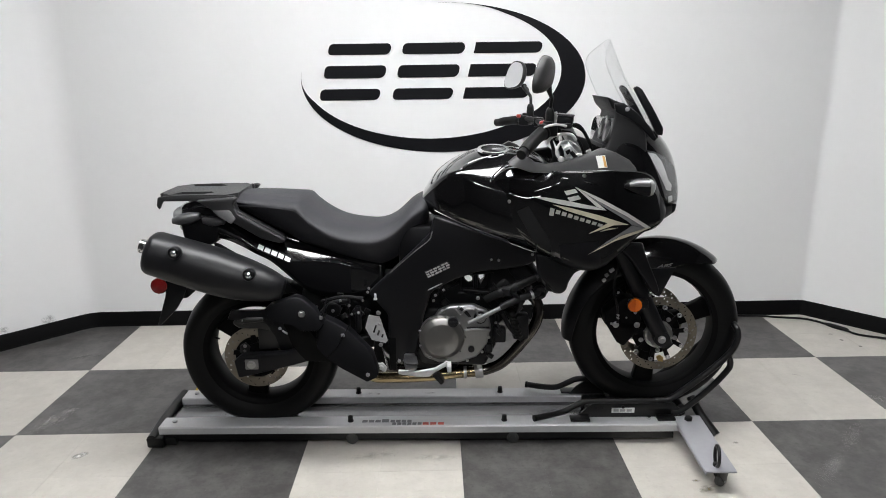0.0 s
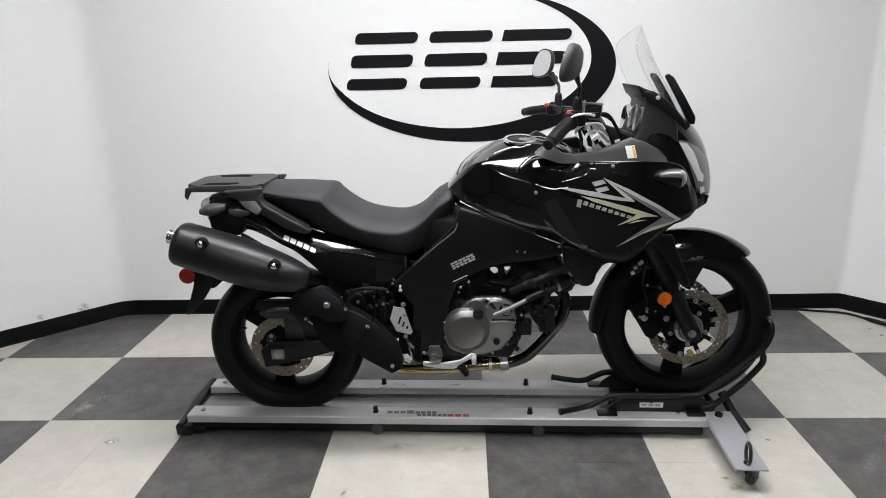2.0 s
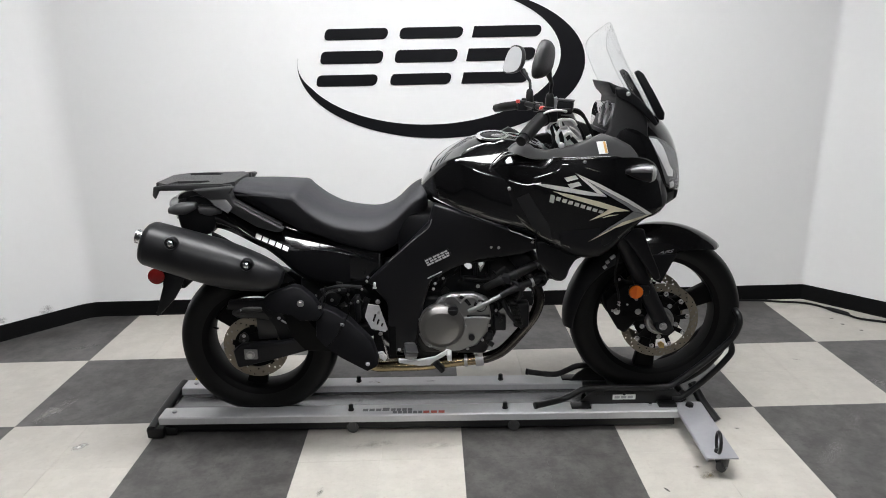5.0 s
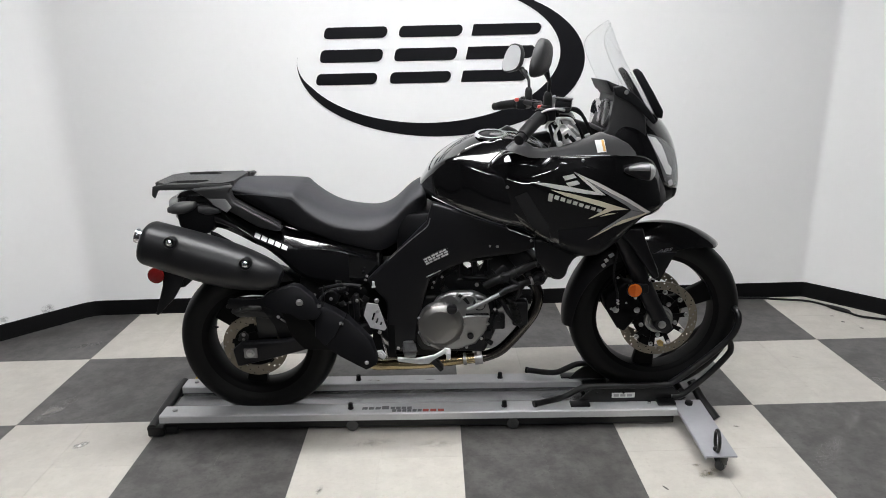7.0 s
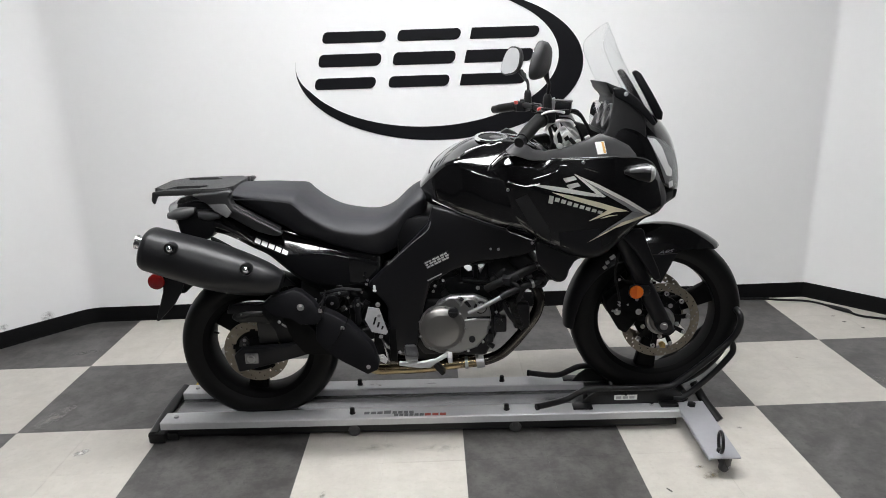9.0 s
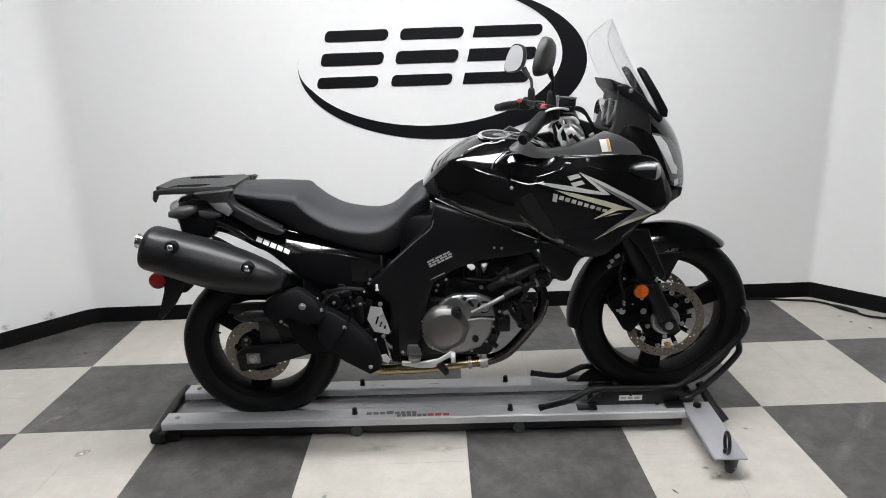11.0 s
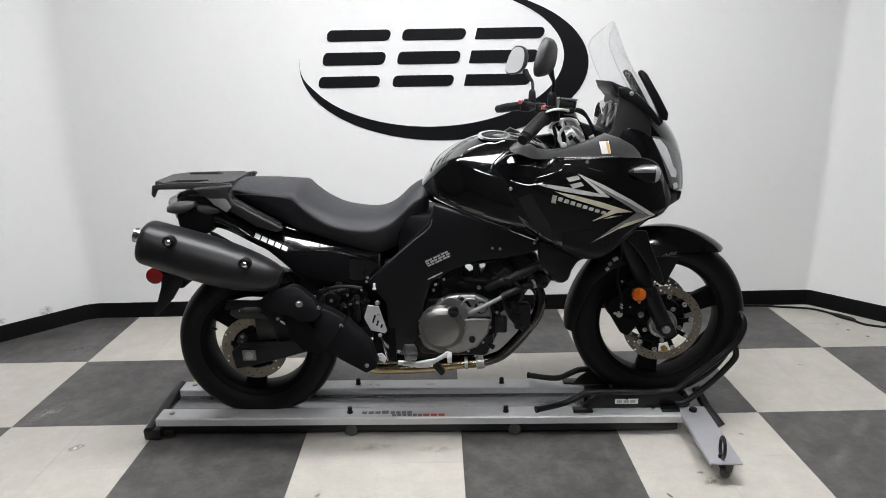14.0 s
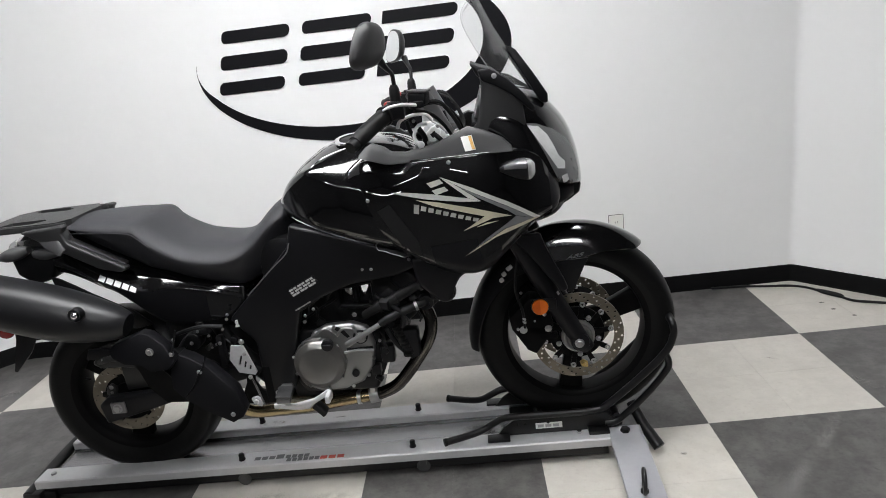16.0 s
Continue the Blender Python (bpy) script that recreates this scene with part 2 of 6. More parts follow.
REFLECTOR = material("lamp_reflector", (0.80, 0.81, 0.82), 0.2, 0.25, vary=0.25, blotch=18)
WHITE = material("white_label", (0.75, 0.75, 0.73), 0.5, vary=0.05)
LABELGREY = material("grey_label_print", (0.38, 0.38, 0.38), 0.5, vary=0.2)
CLIPW = material("white_nylon_clip", (0.70, 0.70, 0.70), 0.45, vary=0.1)
AMBER = material("amber_print", (0.65, 0.38, 0.12), 0.5)
SILVER = material("silver_decal", (0.6630, 0.6545, 0.6290), 0.35, 0.15, vary=0.12, coat=0.6)
CHAMP = material("champagne_decal", (0.6000, 0.5500, 0.4200), 0.35, 0.15, vary=0.12, coat=0.6)
GREYD = material("dark_silver_decal", (0.20, 0.20, 0.205), 0.35, 0.2, vary=0.15, coat=0.6)
YELLOW = material("yellow_strap", (0.55, 0.36, 0.02), 0.6)
MIRROR = material("mirror_glass", (0.85, 0.86, 0.87), 0.015, 1.0, vary=0.01)
SCREEN = glass("clear_windscreen", (0.98, 0.982, 0.984))
INNER = material("dark_grained_inner_plastic", (0.0170, 0.0170, 0.0180), 0.40, vary=0.2, bump=0.15, bump_scale=800, spec=0.45)
VENT = material("dark_inset_plastic", (0.0095, 0.0095, 0.0101), 0.5, vary=0.2, bump=0.15, bump_scale=700, spec=0.25)
MARK = material("dull_silver_print", (0.42, 0.41, 0.39), 0.4, 0.2, vary=0.15)
PALE = material("ivory_plastic", (0.70, 0.69, 0.66), 0.4, vary=0.04)
PRINT = material("dark_print", (0.13, 0.13, 0.135), 0.5)
PRINTR = material("red_print", (0.42, 0.07, 0.05), 0.5)
LAMP = glow("led_diffuser", (0.985, 0.99, 1.0), LIGHT_POWER)


# ---- mesh helpers ----
def part(name, bm, mat, parent=None, label="", smooth=True, angle=40):
    """Links a bmesh as one mesh object, under a thing or a part."""
    bmesh.ops.recalc_face_normals(bm, faces=bm.faces)
    me = bpy.data.meshes.new(name)
    bm.to_mesh(me)
    bm.free()
    me.materials.append(mat)
    if smooth:
        me.shade_smooth()
        me.set_sharp_from_angle(angle=radians(angle))
    ob = new(name, me)
    if parent:
        ob.parent = parent
    if label:
        ob["label"] = label
    return ob


def thing(name, m, label, category, group="", kind=""):
    ob = new(name)
    ob.empty_display_size = 0.1
    ob.matrix_world = m
    return tagged(ob, label, category, group, kind)


def box(x0, x1, y0, y1, z0, z1, bevel=0.0, seg=2):
    bm = bmesh.new()
    bmesh.ops.create_cube(bm, size=1)
    for v in bm.verts:
        v.co = Vector(((x0 + x1) / 2 + v.co.x * (x1 - x0), (y0 + y1) / 2 + v.co.y * (y1 - y0), (z0 + z1) / 2 + v.co.z * (z1 - z0)))
    if bevel:
        bmesh.ops.bevel(bm, geom=list(bm.edges), offset=bevel, segments=seg, affect="EDGES", profile=0.5)
    return bm


def turned(bm, m):
    bm.transform(m)
    return bm


def joined(*bms):
    out = bmesh.new()
    for b in bms:
        me = bpy.data.meshes.new("tmp")
        b.to_mesh(me)
        b.free()
        out.from_mesh(me)
        bpy.data.meshes.remove(me)
    return out


def prism(pts, y0, y1, bevel=0.004, seg=2):
    """A plate with the outline pts (x, z), from y0 to y1, with rounded edges."""
    bm = bmesh.new()
    low = [bm.verts.new((x, y0, z)) for x, z in pts]
    high = [bm.verts.new((x, y1, z)) for x, z in pts]
    bm.faces.new(low)
    bm.faces.new(high)
    n = len(pts)
    for i in range(n):
        bm.faces.new((low[i], low[(i + 1) % n], high[(i + 1) % n], high[i]))
    bmesh.ops.recalc_face_normals(bm, faces=bm.faces)
    if bevel:
        edges = [e for e in bm.edges if len(e.link_faces) == 2 and e.calc_face_angle(0) > 0.6]
        bmesh.ops.bevel(bm, geom=edges, offset=bevel, segments=seg, affect="EDGES", profile=0.5, clamp_overlap=True)
    return bm


def smooth_rows(rows, sub):
    """Rows of numbers, with sub - 1 rows laid smoothly between each two."""
    rows = np.array(rows, float)
    ext = np.vstack([2 * rows[0] - rows[1], rows, 2 * rows[-1] - rows[-2]])
    out = []
    for i in range(1, len(ext) - 2):
        a, b, c, d = ext[i - 1:i + 3]
        for k in range(sub):
            t = k / sub
            out.append(0.5 * (2 * b + (c - a) * t + (2 * a - 5 * b + 4 * c - d) * t * t + (3 * b - a - 3 * c + d) * t ** 3))
    return out + [rows[-1]]


def skin(rings, cap=True, closed=True):
    bm = bmesh.new()
    vr = [[bm.verts.new(p) for p in ring] for ring in rings]
    n = len(vr[0])
    for a, b in zip(vr, vr[1:]):
        for i in range(n if closed else n - 1):
            bm.faces.new((a[i], a[(i + 1) % n], b[(i + 1) % n], b[i]))
    if cap and closed:
        bm.faces.new(vr[0])
        bm.faces.new(vr[-1])
    return bm


def power(v, p):
    return math.copysign(abs(v) ** p, v)


def body(stations, seg=36, sub=6, along="x"):
    """A rounded body through stations (x, z low, z high, half width, squareness, height of the widest place 0..1, y)."""
    rings = []
    for x, lo, hi, hw, p, wz, yc in smooth_rows(stations, sub):
        zc, ring = lo + (hi - lo) * wz, []
        for k in range(seg):
            a = 2 * math.pi * k / seg
            y, s = power(math.cos(a), 2 / p) * hw, power(math.sin(a), 2 / p)
            ring.append(Vector((x, yc + y, zc + s * ((hi - zc) if s > 0 else (zc - lo)))))
        rings.append(ring)
    return skin(rings)


def tube(pts, r, seg=12, sub=6, flat=1.0, ends=True):
    """A round bar along smooth points; r may be a number or one for each point."""
    rad = r if isinstance(r, (list, tuple)) else [r] * len(pts)
    rows = smooth_rows([(*p, q) for p, q in zip(pts, rad)], sub) if len(pts) > 2 else [(*p, q) for p, q in zip(pts, rad)]
    rings, up = [], None
    for i, row in enumerate(rows):
        here = Vector(row[:3])
        ahead = (Vector(rows[min(i + 1, len(rows) - 1)][:3]) - Vector(rows[max(i - 1, 0)][:3])).normalized()
        if up is None:
            up = Vector((0, 0, 1)) if abs(ahead.z) < 0.9 else Vector((1, 0, 0))
        side = ahead.cross(up).normalized()
        up = side.cross(ahead).normalized()
        rings.append([here + (side * math.cos(2 * math.pi * k / seg) + up * flat * math.sin(2 * math.pi * k / seg)) * row[3] for k in range(seg)])
    return skin(rings, cap=ends)


def lathe(profile, seg=64, center=(0, 0, 0), closed=True):
    """Turns the outline (radius, y) round the y axis."""
    cx, cy, cz = center
    rings = []
    for k in range(seg):
        a = 2 * math.pi * k / seg
        rings.append([Vector((cx + r * math.cos(a), cy + y, cz + r * math.sin(a))) for r, y in profile])
    bm = bmesh.new()
    vr = [[bm.verts.new(p) for p in ring] for ring in rings]
    n = len(profile)
    for i in range(seg):
        a, b = vr[i], vr[(i + 1) % seg]
        for j in range(n if closed else n - 1):
            bm.faces.new((a[j], a[(j + 1) % n], b[(j + 1) % n], b[j]))
    return bm


def disc_solid(r, y0, y1, center, bevel=0.003, seg=32):
    """A flat round solid, axis along y."""
    b = min(bevel, r * 0.45, abs(y1 - y0) * 0.45)
    prof = [(1e-4, y0), (r - b, y0), (r - 0.3 * b, y0 + 0.3 * b), (r, y0 + b), (r, y1 - b), (r - 0.3 * b, y1 - 0.3 * b), (r - b, y1), (1e-4, y1)]
    return lathe(prof, seg, center, closed=False)


def bolt(x, y, z, r=0.009, h=0.006):
    """A hexagon head with a washer, facing the -y side."""
    a = disc_solid(r * 1.25, y - h * 0.3, y + 0.002, (x, 0, z), 0.0008, 20)
    b = lathe([(1e-4, y - h), (r * 0.8, y - h), (r * 0.95, y - h * 0.8), (r * 0.95, y - h * 0.2), (1e-4, y - h * 0.2)], 6, (x, 0, z), closed=False)
    return joined(a, b)


def bolts(parent, places, mat=None):
    """One bolt for each place (x, y, z, radius, height)."""
    for place in places:
        part("bolt", bolt(*place), mat or BOLT, parent)


def rounded_corners(pts, radii):
    """A polyline with its inner corners rounded off."""
    out = [Vector(pts[0])]
    for i in range(1, len(pts) - 1):
        p, a, b = (Vector(q) for q in (pts[i], pts[i - 1], pts[i + 1]))
        if not radii[i]:
            out.append(p)
            continue
        r = min(radii[i], 0.45 * (a - p).length, 0.45 * (b - p).length)
        u, w = p + (a - p).normalized() * r, p + (b - p).normalized() * r
        out += [u, u * 0.36 + p * 0.48 + w * 0.16, u * 0.16 + p * 0.48 + w * 0.36, w]
    return out + [Vector(pts[-1])]


def creased_body(stations, radii, sub=6, bulge=0.0):
    """Bodywork with creases: stations (x, z low, half width low, half width and z of the crease, half width and z of the ridge, z top)."""
    rings = []
    for x, zb, yb, yc, zc, yd, zd, zt in smooth_rows(stations, sub):
        c, d = Vector((yc, zc)), Vector((yd, zd))
        out = Vector((d.y - c.y, c.x - d.x)).normalized() * bulge * min(1.0, (d - c).length / 0.10)
        facet = [c.lerp(d, t) + out * 4 * t * (1 - t) for t in (0.14, 0.28, 0.43, 0.57, 0.72, 0.86)] if bulge else []
        half = [(0.0, zb), (yb * 0.84, zb), (yb, zb + 0.028), (yc, zc)] + facet + [(yd, zd), (yd * 0.55, zt - (zt - zd) * 0.2), (0.0, zt)]
        half = rounded_corners(half, tuple(radii[:4]) + (0,) * len(facet) + tuple(radii[4:]))
        full = [Vector((x, -p[0], p[1])) for p in half] + [Vector((x, p[0], p[1])) for p in half[-2:0:-1]]
        rings.append(full)
    return skin(rings)


# ---- room ----
WALL_Y, ROOM_Z = 1.213, 3.0
floor = tagged(new("floor"), "checkerboard floor of cream and charcoal vinyl tiles", "floor", kind="structure")
LEFT, RIGHT = Vector((-2.104, WALL_Y)), Vector((2.080, WALL_Y))
LEFT2, RIGHT2 = Vector((-3.6, -0.312)), Vector((3.45, -0.315))
BACK_L, BACK_R = Vector((-3.6, -4.6)), Vector((3.45, -4.6))


def coved(a, corner, b, reach, n=10):
    """Points round a coved wall corner, from the side of a to the side of b."""
    p, q = corner + (a - corner).normalized() * reach, corner + (b - corner).normalized() * reach
    return [p * (1 - t) ** 2 + corner * 2 * t * (1 - t) + q * t * t for t in (k / n for k in range(n + 1))]


def sideways(pts, k):
    """The unit vector to the left of the line of points at its point k."""
    d = (pts[min(k + 1, len(pts) - 1)] - pts[max(k - 1, 0)]).normalized()
    return Vector((-d.y, d.x))


def wall_run(name, pts, paint, look_of, z1=ROOM_Z, thick=0.12):
    """A wall whose room side follows the points, with the room on its right-hand side."""
    rings = []
    for k, p in enumerate(pts):
        q = p + sideways(pts, k) * thick
        rings.append([Vector((p.x, p.y, 0)), Vector((p.x, p.y, z1)), Vector((q.x, q.y, z1)), Vector((q.x, q.y, 0))])
    return tagged(part(name, skin(rings), paint, angle=30), look_of, "wall", kind="structure")


def base_run(name, pts, h=0.089, thick=0.006):
    prof = [(0.001, 0), (thick + 0.004, 0), (thick + 0.002, 0.004), (thick, 0.010), (thick, h - 0.005), (thick * 0.6, h - 0.001), (0.001, h)]
    rings = []
    for k, p in enumerate(pts):
        n = sideways(pts, k)
        rings.append([Vector((p.x - n.x * u, p.y - n.y * u, w)) for u, w in prof])
    return tagged(part(name, skin(rings), BASE), "black vinyl cove baseboard along the white wall", "baseboard", kind="structure")


west_corner, east_corner = coved(LEFT2, LEFT, RIGHT, 0.075), coved(LEFT, RIGHT, RIGHT2, 0.025)
runs = [("wall_north", west_corner + east_corner), ("wall_north_east", [east_corner[-1], RIGHT2]), ("wall_east", [RIGHT2, BACK_R]),
        ("wall_south", [BACK_R, BACK_L]), ("wall_west", [BACK_L, LEFT2]), ("wall_north_west", [LEFT2, west_corner[0]])]
# walls beyond the white bay are unseen, set dark to keep reflections dark
for nm, line in runs:
    bay = "north" in nm
    wall_run(nm, line, WALL if bay else SHOP, "plain white painted wall with slight scuffs" if bay else "assumed dark grey shop wall, out of view")
    base_run(nm.replace("wall", "baseboard"), line)

# unseen ceiling, its dark tone assumed
ceiling = part("ceiling", box(-3.9, 3.9, -4.9, 1.5, ROOM_Z, ROOM_Z + 0.1), CEIL, smooth=False)
tagged(ceiling, "assumed dark ceiling, out of view", "ceiling", kind="structure")


def ceiling_light(x, y, w=0.9, d=0.6):
    t = thing("ceiling_light", pose(x, y, ROOM_Z - 0.03), "flat white LED panel light in the ceiling, out of view", "ceiling light", "ceiling lights")
    rim = joined(box(-w / 2 - 0.02, w / 2 + 0.02, -d / 2 - 0.02, -d / 2, -0.01, 0.03), box(-w / 2 - 0.02, w / 2 + 0.02, d / 2, d / 2 + 0.02, -0.01, 0.03),
                 box(-w / 2 - 0.02, -w / 2, -d / 2, d / 2, -0.01, 0.03), box(w / 2, w / 2 + 0.02, -d / 2, d / 2, -0.01, 0.03))
    part("frame", rim, WALL, t, smooth=False)
    part("diffuser", box(-w / 2, w / 2, -d / 2, d / 2, 0.0, 0.025), LAMP, t, smooth=False)
    return t


first_lamp = ceiling_light(-1.08, -0.5)
# the pair at y -3.5 is assumed, added to brighten sides facing the camera
for lx, ly in ((-0.12, -0.5), (0.84, -0.5), (-0.75, -3.5), (0.75, -3.5)):
    copy_thing(first_lamp, pose(lx, ly, ROOM_Z - 0.03))

# emblem on the north wall: a crescent ring round three groups of slanted bars
emblem = thing("wall_emblem", pose(0, WALL_Y, 0), "large black vinyl emblem of slanted bars inside a crescent ring", "wall emblem")


def flat_shape(outline, holes, y0, y1):
    """A thin cut-out: outline and holes as (x, z) loops of equal count, bridged."""
    bm = bmesh.new()
    loops = [outline] + holes
    edges = []
    for lp in loops:
        vs = [bm.verts.new((x, y0, z)) for x, z in lp]
        edges += [bm.edges.new((vs[i], vs[(i + 1) % len(vs)])) for i in range(len(vs))]
    bmesh.ops.triangle_fill(bm, use_beauty=True, use_dissolve=False, edges=edges)
    ext = bmesh.ops.extrude_face_region(bm, geom=list(bm.faces))
    bmesh.ops.translate(bm, verts=[e for e in ext["geom"] if isinstance(e, bmesh.types.BMVert)], vec=(0, y1 - y0, 0))
    return bm


def round_box(x0, x1, z0, z1, r, slant=0.0, zref=0.0, n=6):
    """A rounded rectangle, slanted sideways; r: radii from the lower left, counter-clockwise."""
    pts = []
    for (cx, cz, q), a0 in zip(((x0, z0, r[0]), (x1, z0, r[1]), (x1, z1, r[2]), (x0, z1, r[3])), (180, 270, 0, 90)):
        sx, sz = (1 if cx == x0 else -1), (1 if cz == z0 else -1)
        for k in range(n + 1):
            a = radians(a0 + 90 * k / n)
            x, z = cx + sx * q + q * math.cos(a), cz + sz * q + q * math.sin(a)
            pts.append((x + slant * (z - zref), z))
    return pts


SLANT = 0.233
for ex, ew in ((-0.703, 0.335), (-0.310, 0.335), (0.074, 0.362)):
    sharp = ex > 0
    for z0, z1, dx0, dx1 in ((1.279, 1.338, 0.0, -0.012), (1.394, 1.459, 0.0 if sharp else 0.002, -0.004), (1.514, 1.571, 0.004, 0.0)):
        r = [0.003 if sharp else 0.022, 0.027, 0.027, 0.003 if sharp else 0.022]
        part("bar", flat_shape(round_box(ex + dx0, ex + ew + dx1, z0, z1, r, SLANT, 1.279), [], -0.0035, 0.0), LOGO, emblem, smooth=False)


def crescent():
    """The space between two ellipses that meet in a tail at the left and a point at the top."""
    n, outer, inner = 120, [], []
    for k in range(n + 1):
        u = k / n
        a, b = radians(173 + (452 - 173) * u), radians(178 + (449 - 178) * u)
        o = Vector((-0.029 + 0.764 * math.cos(a), 1.382 + 0.389 * math.sin(a)))
        i = Vector((-0.094 + 0.698 * math.cos(b), 1.4216 + 0.354 * math.sin(b)))
        i = o.lerp(i, min(1.0, u / 0.10) * min(1.0, (1 - u) / 0.12))
        outer.append((o.x, o.y))
        inner.append((i.x, i.y))
    bm = bmesh.new()
    o = [[bm.verts.new((x, y, z)) for x, z in outer] for y in (-0.0035, 0.0)]
    i = [[bm.verts.new((x, y, z)) for x, z in inner] for y in (-0.0035, 0.0)]
    for k in range(n):
        for q in ((o[0][k], o[0][k + 1], i[0][k + 1], i[0][k]), (o[1][k], i[1][k], i[1][k + 1], o[1][k + 1]),
                  (o[0][k], o[1][k], o[1][k + 1], o[0][k + 1]), (i[0][k], i[0][k + 1], i[1][k + 1], i[1][k])):
            bm.faces.new(q)
    bmesh.ops.remove_doubles(bm, verts=bm.verts, dist=1e-5)
    return bm


part("crescent_ring", crescent(), LOGO, emblem, smooth=False)

# scuff marks on the lower wall
SCUFF = smudge_material("grey_wall_scuff", (0.28, 0.28, 0.28), 0.7, 60)
nw = bpy.data.objects["wall_north_west"]
along = (LEFT2 - LEFT).normalized()


def smudge(name, m, mat, parent):
    """A thin round film of unit size, laid by the pose m."""
    bm = bmesh.new()
    bm.faces.new([bm.verts.new((math.cos(2 * math.pi * k / 20), math.sin(2 * math.pi * k / 20), 0)) for k in range(20)])
    ob = part(name, bm, mat, parent, smooth=False)
    ob.matrix_basis = m
    return ob


for d, z, r in ((0.445, 0.112, 0.022), (0.232, 0.106, 0.034), (0.70, 0.15, 0.020)):
    c = LEFT + along * d + Vector((-along.y, along.x)) * 0.0012
    smudge("scuff_mark", pose(c.x, c.y, z, 90, 0, math.degrees(math.atan2(along.y, along.x))) @ Matrix.Diagonal((r * 1.2, r, r, 1)), SCUFF, nw)


# ---- motorcycle dolly ----
DOLLY = pose(0, 0.012, 0, 0, 0, -1.4)
dolly = thing("motorcycle_dolly", DOLLY, "low aluminium motorcycle dolly with black wheel chock on castors", "motorcycle dolly")
RTOP = 0.085
for y0, y1, nm in ((-0.150, -0.068, "near"), (0.088, 0.168, "far")):
    prof = [(y0, 0.055), (y0, RTOP - 0.004), (y0 + 0.004, RTOP), (y1 - 0.004, RTOP), (y1, RTOP - 0.004), (y1, 0.04), (y1 - 0.005, 0.04), (y1 - 0.005, RTOP - 0.008),
            (y0 + 0.005, RTOP - 0.008), (y0 + 0.005, 0.055)]
    part("rail", skin([[Vector((x, y, z)) for y, z in prof] for x in (-1.185, 0.855)]), RAIL, dolly, "brushed aluminium side rail", angle=30)
    part("under_beam", box(-1.17, 0.84, y0 + 0.012, y1 - 0.02, 0.018, 0.054, 0.003), STEEL, dolly)
    for x in (-0.432, 0.178):
        k = joined(turned(disc_solid(0.0095, 0, 0.026, (0, 0, 0), 0.004, 16), pose(x, (y0 + y1) / 2, RTOP, 90)),
                   turned(disc_solid(0.012, 0, 0.004, (0, 0, 0), 0.001, 16), pose(x, (y0 + y1) / 2, RTOP, 90)))
        part("knob", k, KNOB, dolly)
    for x in (-1.135,):
        part("bolt", turned(disc_solid(0.010, 0, 0.008, (0, 0, 0), 0.003, 14), pose(x, (y0 + y1) / 2, RTOP, 90)), BOLT, dolly)
    for x in (-0.425, 0.21):
        c = part("castor", joined(turned(disc_solid(0.024, -0.011, 0.011, (0, 0, 0), 0.004, 24), pose(x, y0 + 0.02, 0.0245)),
                                  box(x - 0.012, x + 0.012, y0 + 0.006, y0 + 0.034, 0.03, 0.05, 0.002)), CASTOR, dolly)
prof = [(-0.066, 0.058), (-0.060, 0.050), (0.078, 0.050), (0.086, 0.058), (0.086, 0.054), (0.080, 0.045), (-0.062, 0.045), (-0.066, 0.054)]
part("wheel_channel", skin([[Vector((x, y, z)) for y, z in prof] for x in (-1.18, 0.62)]), PLATE, dolly, "dull aluminium wheel channel", angle=20)
# tail flap
part("tail_bar", joined(tube([(-1.212, -0.16, 0.035), (-1.215, 0.0, 0.05), (-1.21, 0.18, 0.06)], 0.022, 12, 4), box(-1.232, -1.165, -0.168, -0.12, 0.004, 0.048, 0.008), box(-1.19, -1.12, -0.150, -0.11, 0.006, 0.040, 0.006),
                        box(-1.24, -1.185, 0.14, 0.19, 0.006, 0.06, 0.008)), STEEL, dolly)
part("strap_end", joined(tube([(-1.16, 0.18, 0.075), (-1.14, 0.205, 0.10), (-1.10, 0.20, 0.085)], 0.007, 8, 4, flat=0.4)), YELLOW, dolly)
# outrigger
arm = part("outrigger_arm", turned(box(-0.054, 0.054, -0.332, 0.05, RTOP - 0.004, RTOP + 0.003, 0.002), pose(0.901, -0.135, 0, 0, 0, -1.4)), ARM, dolly, "grey painted steel outrigger arm")
part("arm_lip", turned(box(-0.0555, -0.050, -0.334, 0.0, RTOP - 0.010, RTOP, 0.001), pose(0.901, -0.135, 0, 0, 0, -1.4)), ARM, arm)
CAST = pose(0.908, -0.422, 0, 0, 0, 30)
part("arm_castor", turned(joined(disc_solid(0.024, -0.010, 0.010, (0.008, 0, 0.024), 0.005, 24)), CAST), CASTOR, arm, "small grey castor wheel")
part("castor_fork", turned(joined(prism([(-0.026, 0.080), (0.026, 0.080), (0.022, 0.046), (0.014, 0.020), (0.002, 0.020), (-0.014, 0.048)], -0.017, -0.013, 0.001), prism([(-0.026, 0.080), (0.026, 0.080), (0.022, 0.046), (0.014, 0.020), (0.002, 0.020), (-0.014, 0.048)], 0.013, 0.017, 0.001),
                                  box(-0.026, 0.026, -0.017, 0.017, 0.070, 0.081, 0.003)), CAST), STEEL, arm)
part("castor_axle", turned(disc_solid(0.005, -0.020, 0.020, (0.008, 0, 0.024), 0.001, 12), CAST), BOLT, arm)
TIE = [(0.889 + 0.031 * math.cos(a) * math.sin(radians(9)), -0.430 + 0.031 * math.cos(a) * math.cos(radians(9)), RTOP + 0.040 + 0.036 * math.sin(a)) for a in (2 * math.pi * k / 24 for k in range(25))]
